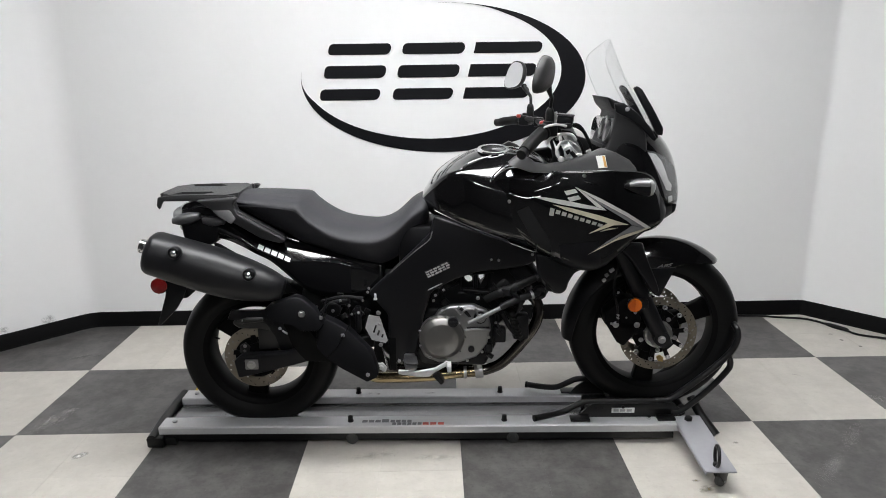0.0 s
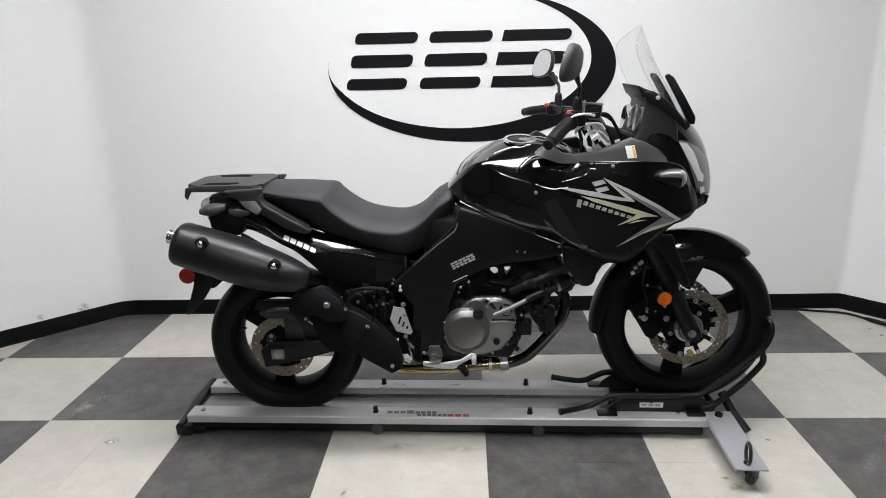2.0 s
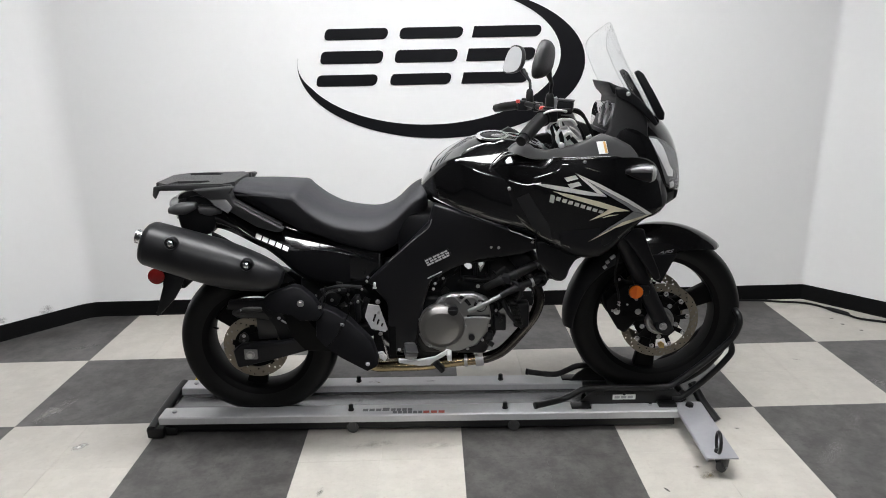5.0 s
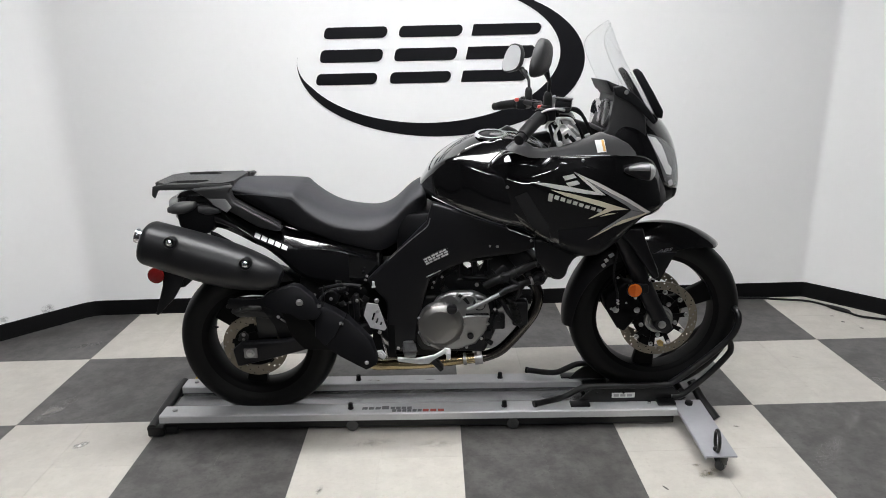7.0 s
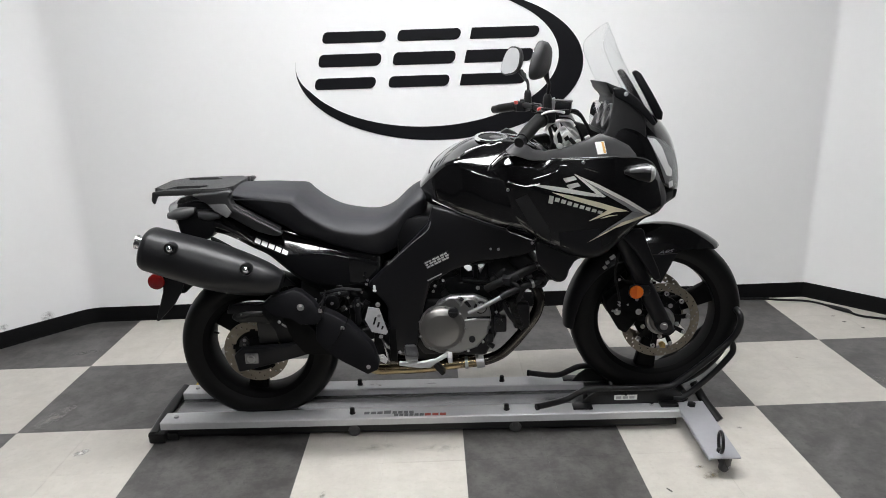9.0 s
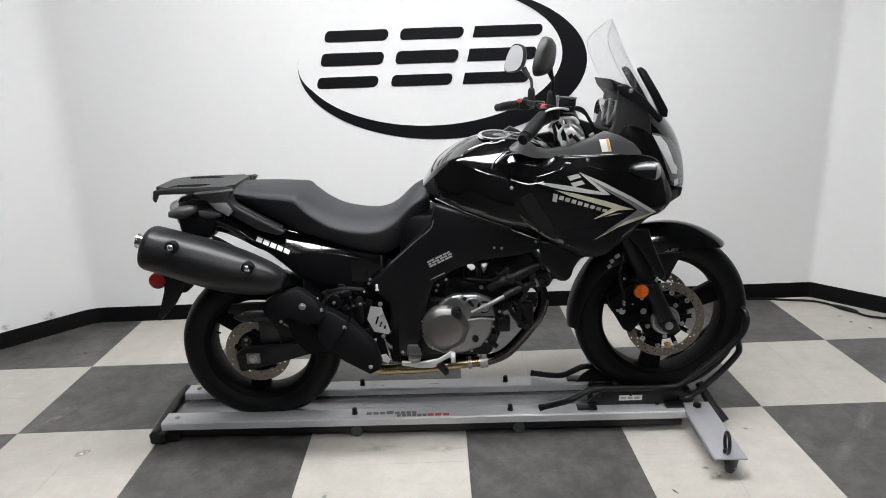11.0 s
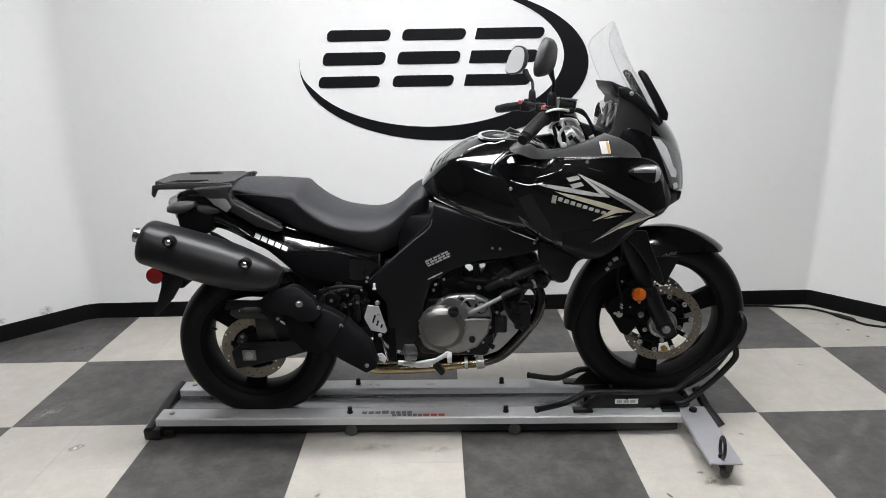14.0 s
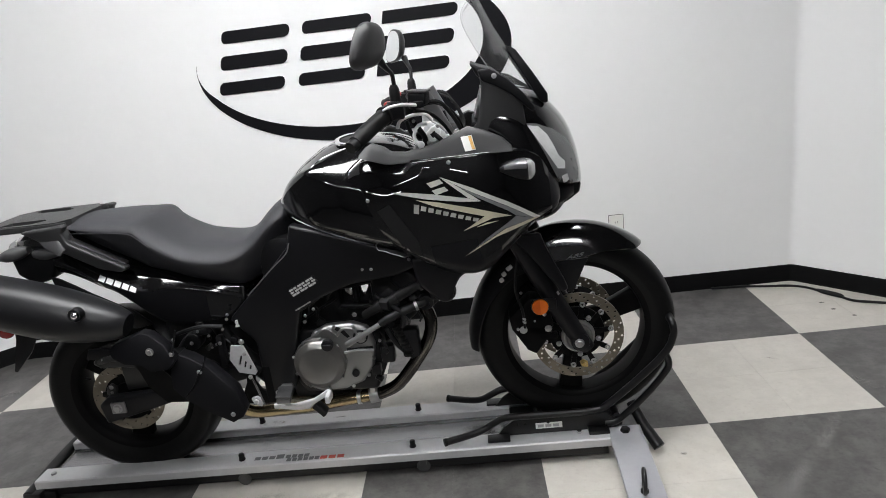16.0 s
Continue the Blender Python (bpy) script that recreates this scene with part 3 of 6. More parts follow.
part("tie_ring", tube(TIE, 0.0060, 10, 2), STEEL, arm, "black steel tie-down ring")
part("ring_base", turned(disc_solid(0.012, 0, 0.012, (0, 0, 0), 0.003, 16), pose(0.889, -0.430, RTOP, 90)), STEEL, arm)
part("arm_bolt", turned(disc_solid(0.016, 0, 0.016, (0, 0, 0), 0.004, 6), pose(0.90, -0.12, RTOP, 90)), KNOB, arm)
part("outrigger_post", tube([(0.945, -0.01, 0.130), (0.972, -0.065, 0.075), (1.010, -0.125, 0.020)], [0.018, 0.019, 0.021], 16, 4), STEEL, dolly)
# wheel chock
for s in (-1, 1):
    yy = 0.012 + s * 0.098
    part("chock_plate", prism([(0.47, RTOP), (0.50, 0.12), (0.55, 0.155), (0.83, 0.158), (0.90, 0.10), (0.88, RTOP)], yy - 0.004, yy + 0.004, 0.002), STEEL, dolly)
    part("chock_edge", tube([(0.295, yy + s * 0.046, 0.106), (0.38, yy + s * 0.016, 0.108), (0.425, yy + s * 0.004, 0.116), (0.465, yy, 0.137), (0.509, yy, 0.154), (0.60, yy, 0.155), (0.689, yy, 0.154), (0.805, yy, 0.156), (0.849, yy, 0.172), (0.97, yy, 0.273), (1.048, yy, 0.353),
                             (1.072, yy, 0.405), (1.074, yy * 0.95, 0.440), (1.070, yy * 0.7, 0.458), (1.068, 0.012, 0.462)], 0.0122, 14, 5), STEEL, dolly)
    part("chock_brace", tube([(0.84, yy, 0.104), (0.884, yy, 0.112), (0.977, yy, 0.196), (1.045, yy, 0.279), (1.056, yy, 0.312), (1.046, yy, 0.345)], 0.0118, 14, 5), STEEL, dolly)
    part("bar_end", tube([(0.291, yy + s * 0.0475, 0.106), (0.300, yy + s * 0.0442, 0.106)], 0.0134, 16, 2), KNOB, dolly)
    part("chock_foot", box(0.438, 0.515, yy - 0.042 * (s < 0), yy + 0.042 * (s > 0), RTOP, RTOP + 0.009, 0.003), STEEL, dolly)
    part("chock_foot", box(0.78, 0.85, yy - 0.04 * (s < 0), yy + 0.04 * (s > 0), RTOP, RTOP + 0.012, 0.003), STEEL, dolly)
part("cradle", joined(box(0.52, 0.90, -0.082, 0.105, 0.07, 0.085, 0.003), tube([(0.62, -0.085, 0.12), (0.62, 0.109, 0.12)], 0.014), tube([(0.88, -0.085, 0.125), (0.88, 0.109, 0.125)], 0.014)), STEEL, dolly)
lab = part("chock_label", box(0.605, 0.695, -0.0925, -0.0905, 0.105, 0.126, 0), WHITE, dolly, "small white printed label", smooth=False)
for k in range(3):
    part("label_bar", box(0.612 + 0.026 * k, 0.632 + 0.026 * k, -0.0932, -0.0926, 0.110, 0.121, 0), LABELGREY, lab, smooth=False)
for x in (0.543, 0.570):
    part("chock_bolt", bolt(x, -0.091, 0.127, 0.0042, 0.003), KNOB, dolly)
part("chock_bolt", turned(disc_solid(0.009, 0, 0.012, (0, 0, 0), 0.003, 6), pose(0.749, -0.106, RTOP, 90)), CHROME, dolly, "bright hexagon bolt")
part("label_knob", disc_solid(0.006, -0.100, -0.091, (0.648, 0, 0.132), 0.002, 14), KNOB, dolly)
# printed maker's mark on the near rail, as plain bars
x = -0.385
for k, (w, red) in enumerate([(0.026, 0)] * 3 + [(0.034, 0)] + [(0.022, 0)] * 4 + [(0.02, 0)] * 6 + [(0.03, 1)] * 3):
    row = -0.110 if k < 8 else -0.130
    if k == 8:
        x = -0.265
    part("print_bar", box(x, x + w * 0.80, row - 0.010, row + (0.014 if k == 3 else 0.008), RTOP, RTOP + 0.0006), PRINTR if red else PRINT, dolly, smooth=False)
    x += w

# ---- motorcycle ----
BIKE = pose(0, 0.012, 0, 0, 0, -1.1)
bike = thing("motorcycle", BIKE, "black adventure touring motorcycle standing upright in the wheel chock", "motorcycle")


def ring_loop(cx, cz, r, n, a0=0.0):
    return [(cx + r * math.cos(a0 + 2 * math.pi * k / n), cz + r * math.sin(a0 + 2 * math.pi * k / n)) for k in range(n)]


def drilled_disc(c, r_in, r_out, y, t, holes, rows):
    cx, cz = c
    hs = [ring_loop(cx, cz, r_in, 48)]
    for k in range(holes):
        a = 2 * math.pi * k / holes
        rr = r_in + (r_out - r_in) * rows[k % len(rows)]
        hs.append(ring_loop(cx + rr * math.cos(a), cz + rr * math.sin(a), 0.0040, 8))
    return flat_shape(ring_loop(cx, cz, r_out, 72), hs, y - t / 2, y + t / 2)


def wheel(name, c, r, width, r_rim, r_open, spokes, label):
    cx, cz = c
    h = width / 2
    rim = [(r_open, -h * 0.62), (r_open + 0.006, -h * 0.72), (r_rim, -h * 0.80), (r_rim + 0.006, -h * 0.82), (r_rim + 0.006, -h * 0.70), (r_rim - 0.006, -h * 0.6), (r_rim - 0.012, 0),
           (r_rim - 0.006, h * 0.6), (r_rim + 0.006, h * 0.70), (r_rim + 0.006, h * 0.82), (r_rim, h * 0.80), (r_open + 0.006, h * 0.72), (r_open, h * 0.62), (r_open - 0.004, 0)]
    w = part(name, lathe(rim, 72, (cx, 0, cz)), RIM, bike, label)
    part("hub", disc_solid(0.045, -h * 0.75, h * 0.75, (cx, 0, cz), 0.006, 32), RIM, w)
    for a in spokes:
        pts = [(0.02, -0.052), (r_open * 0.45, -0.030), (r_open + 0.004, -0.042), (r_open + 0.004, 0.042), (r_open * 0.45, 0.030), (0.02, 0.052)]
        ca, sa = math.cos(radians(a)), math.sin(radians(a))
        part("spoke", prism([(cx + u * ca - v * sa, cz + u * sa + v * ca) for u, v in pts], -0.018, 0.018, 0.008, 3), RIM, w)
    prof = [(r_rim - 0.002, h * 0.78), (r_rim + 0.02, h * 0.93), (r - 0.062, h), (r - 0.035, h * 0.985), (r - 0.018, h * 0.86), (r - 0.006, h * 0.52), (r - 0.001, h * 0.22), (r, 0)]
    prof = [(q, -y) for q, y in prof] + [(q, y) for q, y in prof[-2::-1]]
    part("tyre", lathe(prof, 96, (cx, 0, cz)), RUBBER, w, "black rubber tyre")
    return w


FR, RE = (0.769, 0.434), (-0.789, 0.356)
fw = wheel("front_wheel", FR, 0.333, 0.112, 0.243, 0.227, (22, 142, 263), "black three-spoke cast front wheel")
rw = wheel("rear_wheel", RE, 0.311, 0.150, 0.217, 0.195, (20, 140, 260), "black three-spoke cast rear wheel")
for s in (-1, 1):
    d = part("brake_disc", drilled_disc(FR, 0.118, 0.149, s * 0.078, 0.005, 60, (0.2, 0.5, 0.8)), DISC, fw, "drilled steel brake disc", smooth=False)
    part("carrier_ring", lathe([(0.040, s * 0.070 - 0.004), (0.060, s * 0.070 - 0.004), (0.060, s * 0.070 + 0.004), (0.040, s * 0.070 + 0.004)], 32, (FR[0], 0, FR[1])), RIM, fw)
    for k in range(10):
        a = radians(-29 + 36 * k)
        ca, sa = math.cos(a), math.sin(a)
        pts = [(0.040, -0.018), (0.074, -0.008), (0.104, -0.009), (0.104, 0.009), (0.074, 0.008), (0.040, 0.018)]
        part("carrier_arm", prism([(FR[0] + u * ca - v * sa, FR[1] + u * sa + v * ca) for u, v in pts], s * 0.076 - 0.003, s * 0.076 + 0.003, 0.001), RIM, fw)
        c = (FR[0] + 0.108 * ca, 0, FR[1] + 0.108 * sa)
        part("disc_button", lathe([(0.0046, s * 0.078 - 0.0045), (0.0085, s * 0.078 - 0.0045), (0.0092, s * 0.078), (0.0085, s * 0.078 + 0.0045), (0.0046, s * 0.078 + 0.0045)], 18, c), BOLT, fw)
    for k in range(5):
        a = radians(57 + 72 * k)
        if s < 0:
            part("bolt", bolt(FR[0] + 0.068 * math.cos(a), -0.080, FR[1] + 0.068 * math.sin(a), 0.0072, 0.006), BOLT, fw)
part("hub_ring", lathe([(0.020, -0.100), (0.036, -0.104), (0.040, -0.100), (0.042, -0.092), (0.047, -0.096), (0.053, -0.092), (0.055, -0.082), (0.055, -0.070), (0.020, -0.070)], 44, (FR[0], 0, FR[1])), CASTALU, fw, "cast aluminium sensor hub")
part("speed_sensor", joined(prism([(0.795, 0.318), (0.775, 0.322), (0.768, 0.340), (0.782, 0.348), (0.796, 0.338)], -0.088, -0.078, 0.003), disc_solid(0.007, -0.094, -0.086, (0.781, 0, 0.334), 0.002, 14)), BRASS, fw, "brass wheel weight")
part("brake_disc", drilled_disc(RE, 0.085, 0.126, -0.082, 0.005, 40, (0.25, 0.6, 0.85)), DISC, rw, "drilled steel brake disc", smooth=False)
for k in range(5):
    a = 2 * math.pi * k / 5 + 0.4
    part("carrier_arm", prism([(RE[0] + u * math.cos(a) - v * math.sin(a), RE[1] + u * math.sin(a) + v * math.cos(a)) for u, v in ((0.02, -0.016), (0.092, -0.010), (0.092, 0.010), (0.02, 0.016))], -0.085, -0.079, 0.001), RIM, rw)
part("hub_plate", disc_solid(0.090, -0.076, -0.060, (RE[0], 0, RE[1]), 0.004, 40), RIM, rw)
part("hub_plate", disc_solid(0.092, -0.058, -0.046, (FR[0], 0, FR[1]), 0.004, 40), RIM, fw)
part("valve_stem", tube([(RE[0] - 0.196, -0.01, RE[1] + 0.055), (RE[0] - 0.165, -0.012, RE[1] + 0.048)], 0.004), KNOB, rw)

# front fork, caliper, mudguard
RAKE = Vector((-0.44, 0, 0.90)).normalized()
for s in (-1, 1):
    base = Vector((FR[0] - 0.0, s * 0.112, FR[1]))
    leg = part("fork_leg", joined(tube([base - RAKE * 0.035 + Vector((0.01, 0, 0)), base + RAKE * 0.06, base + RAKE * 0.25, base + RAKE * 0.42], [0.024, 0.031, 0.031, 0.029], 20, 6),
                                  disc_solid(0.030, s * 0.112 - 0.028, s * 0.112 + 0.028, (FR[0], 0, FR[1]), 0.005, 24)), FRAMEB, bike, "black fork leg")
    part("fork_tube", tube([base + RAKE * 0.40, base + RAKE * 0.92], 0.0215, 16), BOLT, leg)
    part("axle_bolt", bolt(FR[0] - 0.004, -0.142 if s < 0 else 0.15, FR[1] + 0.001, 0.012, 0.008), BOLT, leg)
    cal = part("brake_caliper", joined(prism([(0.548, 0.537), (0.556, 0.494), (0.572, 0.468), (0.601, 0.418), (0.628, 0.402), (0.668, 0.452), (0.690, 0.500), (0.672, 0.590), (0.620, 0.600), (0.575, 0.560)], s * 0.092 - 0.035, s * 0.092 + 0.035, 0.008, 3),
                                       box(0.60, 0.68, s * 0.115 - 0.012, s * 0.115 + 0.012, 0.47, 0.50, 0.004), box(0.64, 0.70, s * 0.115 - 0.012, s * 0.115 + 0.012, 0.45, 0.47, 0.004)), RIM, leg, "black brake caliper")
    if s < 0:
        bolts(leg, [(0.671, -0.130, 0.491, 0.009, 0.006), (0.662, -0.130, 0.541, 0.005, 0.006), (0.592, -0.128, 0.493, 0.010, 0.006), (0.575, -0.128, 0.497, 0.004, 0.006), (0.594, -0.13, 0.621, 0.004, 0.004), (0.630, -0.128, 0.520, 0.003, 0.004)])
        part("brake_hose", tube([(0.597, -0.130, 0.50), (0.594, -0.130, 0.56), (0.578, -0.125, 0.64), (0.60, -0.11, 0.76)], 0.0045, 8, 5), KNOB, leg)
        for cx, cz, w in ((0.538, 0.670, 0.007), (0.547, 0.689, 0.007), (0.565, 0.708, 0.010), (0.597, 0.521, 0.004), (0.597, 0.532, 0.004), (0.707, 0.609, 0.006)):
            part("hose_clip", turned(box(-w, w, -0.005, 0.005, -0.006, 0.006, 0.002), pose(cx, -0.13, cz, 0, -35, 0)), BOLT, leg)
        part("fork_reflector", joined(disc_solid(0.0255, -0.172, -0.158, (0.648, 0, 0.583), 0.004, 40)), ORANGE, leg, "round orange side reflector")
        # left half of the reflector in a deeper orange
        half = [(0.648 + 0.0235 * math.cos(radians(90 + 15 * k)), 0.583 + 0.0235 * math.sin(radians(90 + 15 * k))) for k in range(13)]
        part("prism_field", prism(half, -0.1732, -0.1715, 0), ORANGED, leg, "deeper orange left half", smooth=False)
        part("reflector_bracket", joined(box(0.63, 0.70, -0.160, -0.135, 0.565, 0.60, 0.004), disc_solid(0.0275, -0.164, -0.155, (0.648, 0, 0.583), 0.003, 32)), SATIN, leg)
        bolts(leg, [(0.722, -0.140, 0.635, 0.009, 0.005)])
for s in (-1, 1):
    part("fork_cover", prism([(0.585, 0.815), (0.668, 0.815), (0.680, 0.775), (0.702, 0.722), (0.730, 0.662), (0.742, 0.626), (0.720, 0.616), (0.682, 0.672), (0.636, 0.739), (0.60, 0.78)], s * 0.139 - 0.011, s * 0.139 + 0.011, 0.008, 3), SATIN, bike, "black fork guard")


def mudguard(c, r0, arcs, seg=14):
    """A guard over the wheel: rows of (angle, radius, half width, drop of the sides)."""
    rings = []
    for a, r, hw, drop in smooth_rows(arcs, 5):
        ca, sa = math.cos(radians(a)), math.sin(radians(a))
        top = []
        for k in range(seg + 1):
            u = -1 + 2 * k / seg
            q = r - drop * abs(u) ** 2.6
            top.append(Vector((c[0] + q * ca, hw * u, c[1] + q * sa)))
        low = [Vector((c[0] + (p.x - c[0]) - 0.004 * ca, p.y * 0.97, p.z - 0.004 * sa)) for p in reversed(top)]
        rings.append(top + low)
    return skin(rings)


guard = part("front_mudguard", mudguard((0.766, 0.420), 0.35, [(52, 0.375, 0.030, 0.010), (56, 0.378, 0.060, 0.030), (70, 0.382, 0.076, 0.070), (90, 0.384, 0.080, 0.112), (108, 0.380, 0.080, 0.115), (125, 0.368, 0.078, 0.07), (150, 0.358, 0.074, 0.045),
                                                 (172, 0.356, 0.070, 0.035), (184, 0.354, 0.060, 0.025)]), GLOSS, bike, "gloss black front mudguard")
guard.data.materials.append(SATIN)
for p in guard.data.polygons:
    if p.center.x < 0.62:
        p.material_index = 1
for s in (-1, 1):
    part("guard_brace", prism([(0.700, 0.700), (0.815, 0.703), (0.798, 0.671), (0.760, 0.589), (0.742, 0.597), (0.715, 0.640)], s * 0.090 - 0.004, s * 0.090 + 0.004, 0.002), SATIN, guard)

# rear: swingarm, caliper, hugger
for s in (-1, 1):
    sw = part("swingarm", prism([(-0.848, 0.296), (-0.860, 0.366), (-0.828, 0.392), (-0.665, 0.399), (-0.60, 0.412), (-0.30, 0.475), (-0.27, 0.45), (-0.29, 0.425), (-0.40, 0.402), (-0.577, 0.362), (-0.671, 0.337), (-0.833, 0.298)],
                                s * 0.130 - 0.018, s * 0.130 + 0.018, 0.008, 3), FRAMEB, bike, "black box-section swingarm")
    if s < 0:
        part("axle_plate", box(-0.815, -0.765, -0.156, -0.147, 0.335, 0.376, 0.003), ALU, sw, "aluminium axle adjuster plate")
        part("axle_nut", bolt(-0.79, -0.156, 0.356, 0.013, 0.010), BOLT, sw)
rcal = part("rear_caliper", joined(prism([(-0.866, 0.505), (-0.838, 0.484), (-0.762, 0.482), (-0.700, 0.470), (-0.690, 0.530), (-0.745, 0.540), (-0.800, 0.533), (-0.850, 0.522)], -0.112, -0.050, 0.010, 3),
                                      prism([(-0.772, 0.500), (-0.690, 0.500), (-0.680, 0.400), (-0.770, 0.395)], -0.108, -0.070, 0.006, 2), tube([(-0.845, -0.100, 0.508), (-0.800, -0.112, 0.520), (-0.745, -0.104, 0.522)], 0.012, 12, 5)), CALIPER, bike, "black rear brake caliper")
part("wheel_sensor", joined(prism([(-0.848, 0.385), (-0.842, 0.412), (-0.822, 0.424), (-0.806, 0.404), (-0.815, 0.380)], -0.108, -0.094, 0.003)), CALIPER, rcal)
bolts(rcal, [(-0.824, -0.108, 0.412, 0.006, 0.004), (-0.826, -0.108, 0.392, 0.0045, 0.004)])
part("torque_plate", disc_solid(0.070, -0.098, -0.090, (-0.775, 0, 0.350), 0.003, 32), RIM, rw)
part("rear_hugger", mudguard(RE, 0.34, [(25, 0.321, 0.060, 0.02), (35, 0.322, 0.080, 0.04), (48, 0.323, 0.082, 0.045), (60, 0.322, 0.078, 0.03), (64, 0.321, 0.06, 0.02)]), SATIN, bike)
part("hugger_side", prism([(-0.880, 0.522), (-0.864, 0.560), (-0.762, 0.556), (-0.713, 0.566), (-0.533, 0.530), (-0.533, 0.345), (-0.643, 0.350), (-0.690, 0.400), (-0.702, 0.450), (-0.735, 0.500), (-0.800, 0.516)], -0.112, -0.098, 0.004), SATIN, bike, "black hugger side plate")
bolts(bike, [(-0.681, -0.116, 0.486, 0.005, 0.004), (-0.82, -0.116, 0.520, 0.004, 0.004)])
part("line_clip", tube([(-0.672, -0.118, 0.478), (-0.655, -0.120, 0.468), (-0.640, -0.118, 0.462)], 0.0035, 8, 4), BOLT, bike)

# tank, seat, tail
tank = part("fuel_tank", creased_body([(-0.138, 0.945, 0.040, 0.045, 0.960, 0.040, 0.966, 0.972), (-0.118, 0.930, 0.080, 0.085, 0.985, 0.070, 0.998, 1.005), (-0.085, 0.915, 0.122, 0.125, 1.020, 0.105, 1.040, 1.052), (-0.045, 0.903, 0.152, 0.150, 1.050, 0.130, 1.072, 1.086),
                                       (0.0, 0.891, 0.180, 0.172, 1.068, 0.150, 1.090, 1.115), (0.045, 0.878, 0.196, 0.190, 1.055, 0.118, 1.112, 1.137), (0.09, 0.865, 0.210, 0.204, 1.038, 0.104, 1.126, 1.149), (0.135, 0.852, 0.219, 0.212, 1.026, 0.100, 1.134, 1.154),
                                       (0.18, 0.84, 0.226, 0.219, 1.012, 0.100, 1.138, 1.152), (0.26, 0.82, 0.228, 0.222, 0.992, 0.112, 1.126, 1.140), (0.34, 0.81, 0.208, 0.205, 0.970, 0.10, 1.090, 1.10), (0.42, 0.83, 0.160, 0.158, 0.950, 0.08, 1.030, 1.04)],
                                      (0, 0.02, 0.02, 0.010, 0.016, 0.05, 0), bulge=0.012), GLOSS, bike, "gloss black fuel tank", angle=180)
part("filler_ring", turned(lathe([(0.046, -0.003), (0.058, -0.003), (0.060, 0.003), (0.048, 0.006), (0.045, 0.004)], 48, (0, 0, 0)), pose(0.132, -0.048, 1.1480, 10, 1, 0) @ pose(0, 0, 0, -90)), CHROME, tank, "bright filler cap ring")
part("filler_cap", turned(disc_solid(0.043, -0.002, 0.006, (0, 0, 0), 0.003, 40), pose(0.132, -0.048, 1.1470, 10, 1, 0) @ pose(0, 0, 0, -90)), SATIN, tank)
seat = part("seat", creased_body([(-0.838, 0.965, 0.047, 0.085, 0.979, 0.061, 0.978, 0.99), (-0.81, 0.95, 0.082, 0.122, 0.978, 0.098, 0.988, 1), (-0.71, 0.895, 0.108, 0.15, 0.967, 0.126, 0.985, 0.997), (-0.62, 0.848, 0.12, 0.162, 0.96, 0.138, 0.978, 0.99), (-0.575, 0.822, 0.126, 0.168, 0.954, 0.144, 0.972, 0.984),
                                   (-0.545, 0.812, 0.128, 0.171, 0.92, 0.121, 0.954, 0.966), (-0.5, 0.797, 0.132, 0.175, 0.884, 0.125, 0.918, 0.93), (-0.44, 0.775, 0.137, 0.18, 0.852, 0.13, 0.886, 0.898), (-0.36, 0.75, 0.137, 0.18, 0.835, 0.13, 0.869, 0.881), (-0.29, 0.735, 0.128, 0.17, 0.835, 0.12, 0.869, 0.881),
                                   (-0.23, 0.755, 0.11, 0.152, 0.862, 0.102, 0.896, 0.908), (-0.17, 0.81, 0.093, 0.134, 0.916, 0.084, 0.95, 0.962), (-0.125, 0.862, 0.078, 0.118, 0.942, 0.068, 0.976, 0.988), (-0.108, 0.89, 0.061, 0.1, 0.942, 0.05, 0.972, 0.984)],
                                  (0, 0.02, 0.03, 0.020, 0.030, 0.06, 0)), VINYL, bike, "charcoal vinyl stepped seat", angle=180)
part("seat_seam", tube([(-0.80, -0.128, 0.966), (-0.71, -0.152, 0.966), (-0.62, -0.164, 0.958), (-0.580, -0.169, 0.950), (-0.555, -0.171, 0.930), (-0.53, -0.174, 0.905)], 0.0016, 6, 5), VINYL, seat)
tail = part("tail_cowl", creased_body([(-1.035, 0.865, 0.075, 0.075, 0.900, 0.060, 0.940, 0.955), (-0.96, 0.848, 0.105, 0.105, 0.900, 0.090, 0.955, 0.975), (-0.86, 0.838, 0.136, 0.136, 0.885, 0.115, 0.945, 0.965), (-0.80, 0.816, 0.148, 0.149, 0.860, 0.120, 0.905, 0.945),
                                       (-0.74, 0.785, 0.158, 0.159, 0.820, 0.126, 0.858, 0.925), (-0.69, 0.760, 0.163, 0.165, 0.796, 0.130, 0.834, 0.90), (-0.64, 0.716, 0.165, 0.168, 0.776, 0.132, 0.815, 0.870), (-0.58, 0.660, 0.167, 0.169, 0.766, 0.136, 0.802, 0.840),
                                       (-0.52, 0.628, 0.167, 0.169, 0.769, 0.145, 0.793, 0.815), (-0.45, 0.615, 0.166, 0.166, 0.760, 0.152, 0.776, 0.790), (-0.38, 0.612, 0.160, 0.157, 0.740, 0.145, 0.760, 0.770), (-0.28, 0.630, 0.138, 0.136, 0.700, 0.125, 0.735, 0.745)],
                                      (0, 0.004, 0.006, 0.004, 0.006, 0.03, 0), bulge=0.0012), GLOSS, bike, "gloss black tail cowl", angle=180)
rack_out = [(-1.085, -0.075), (-1.04, -0.118), (-0.96, -0.130), (-0.83, -0.130), (-0.80, -0.09), (-0.80, 0.0), (-0.80, 0.09), (-0.83, 0.130), (-0.96, 0.130), (-1.04, 0.118), (-1.085, 0.075)]
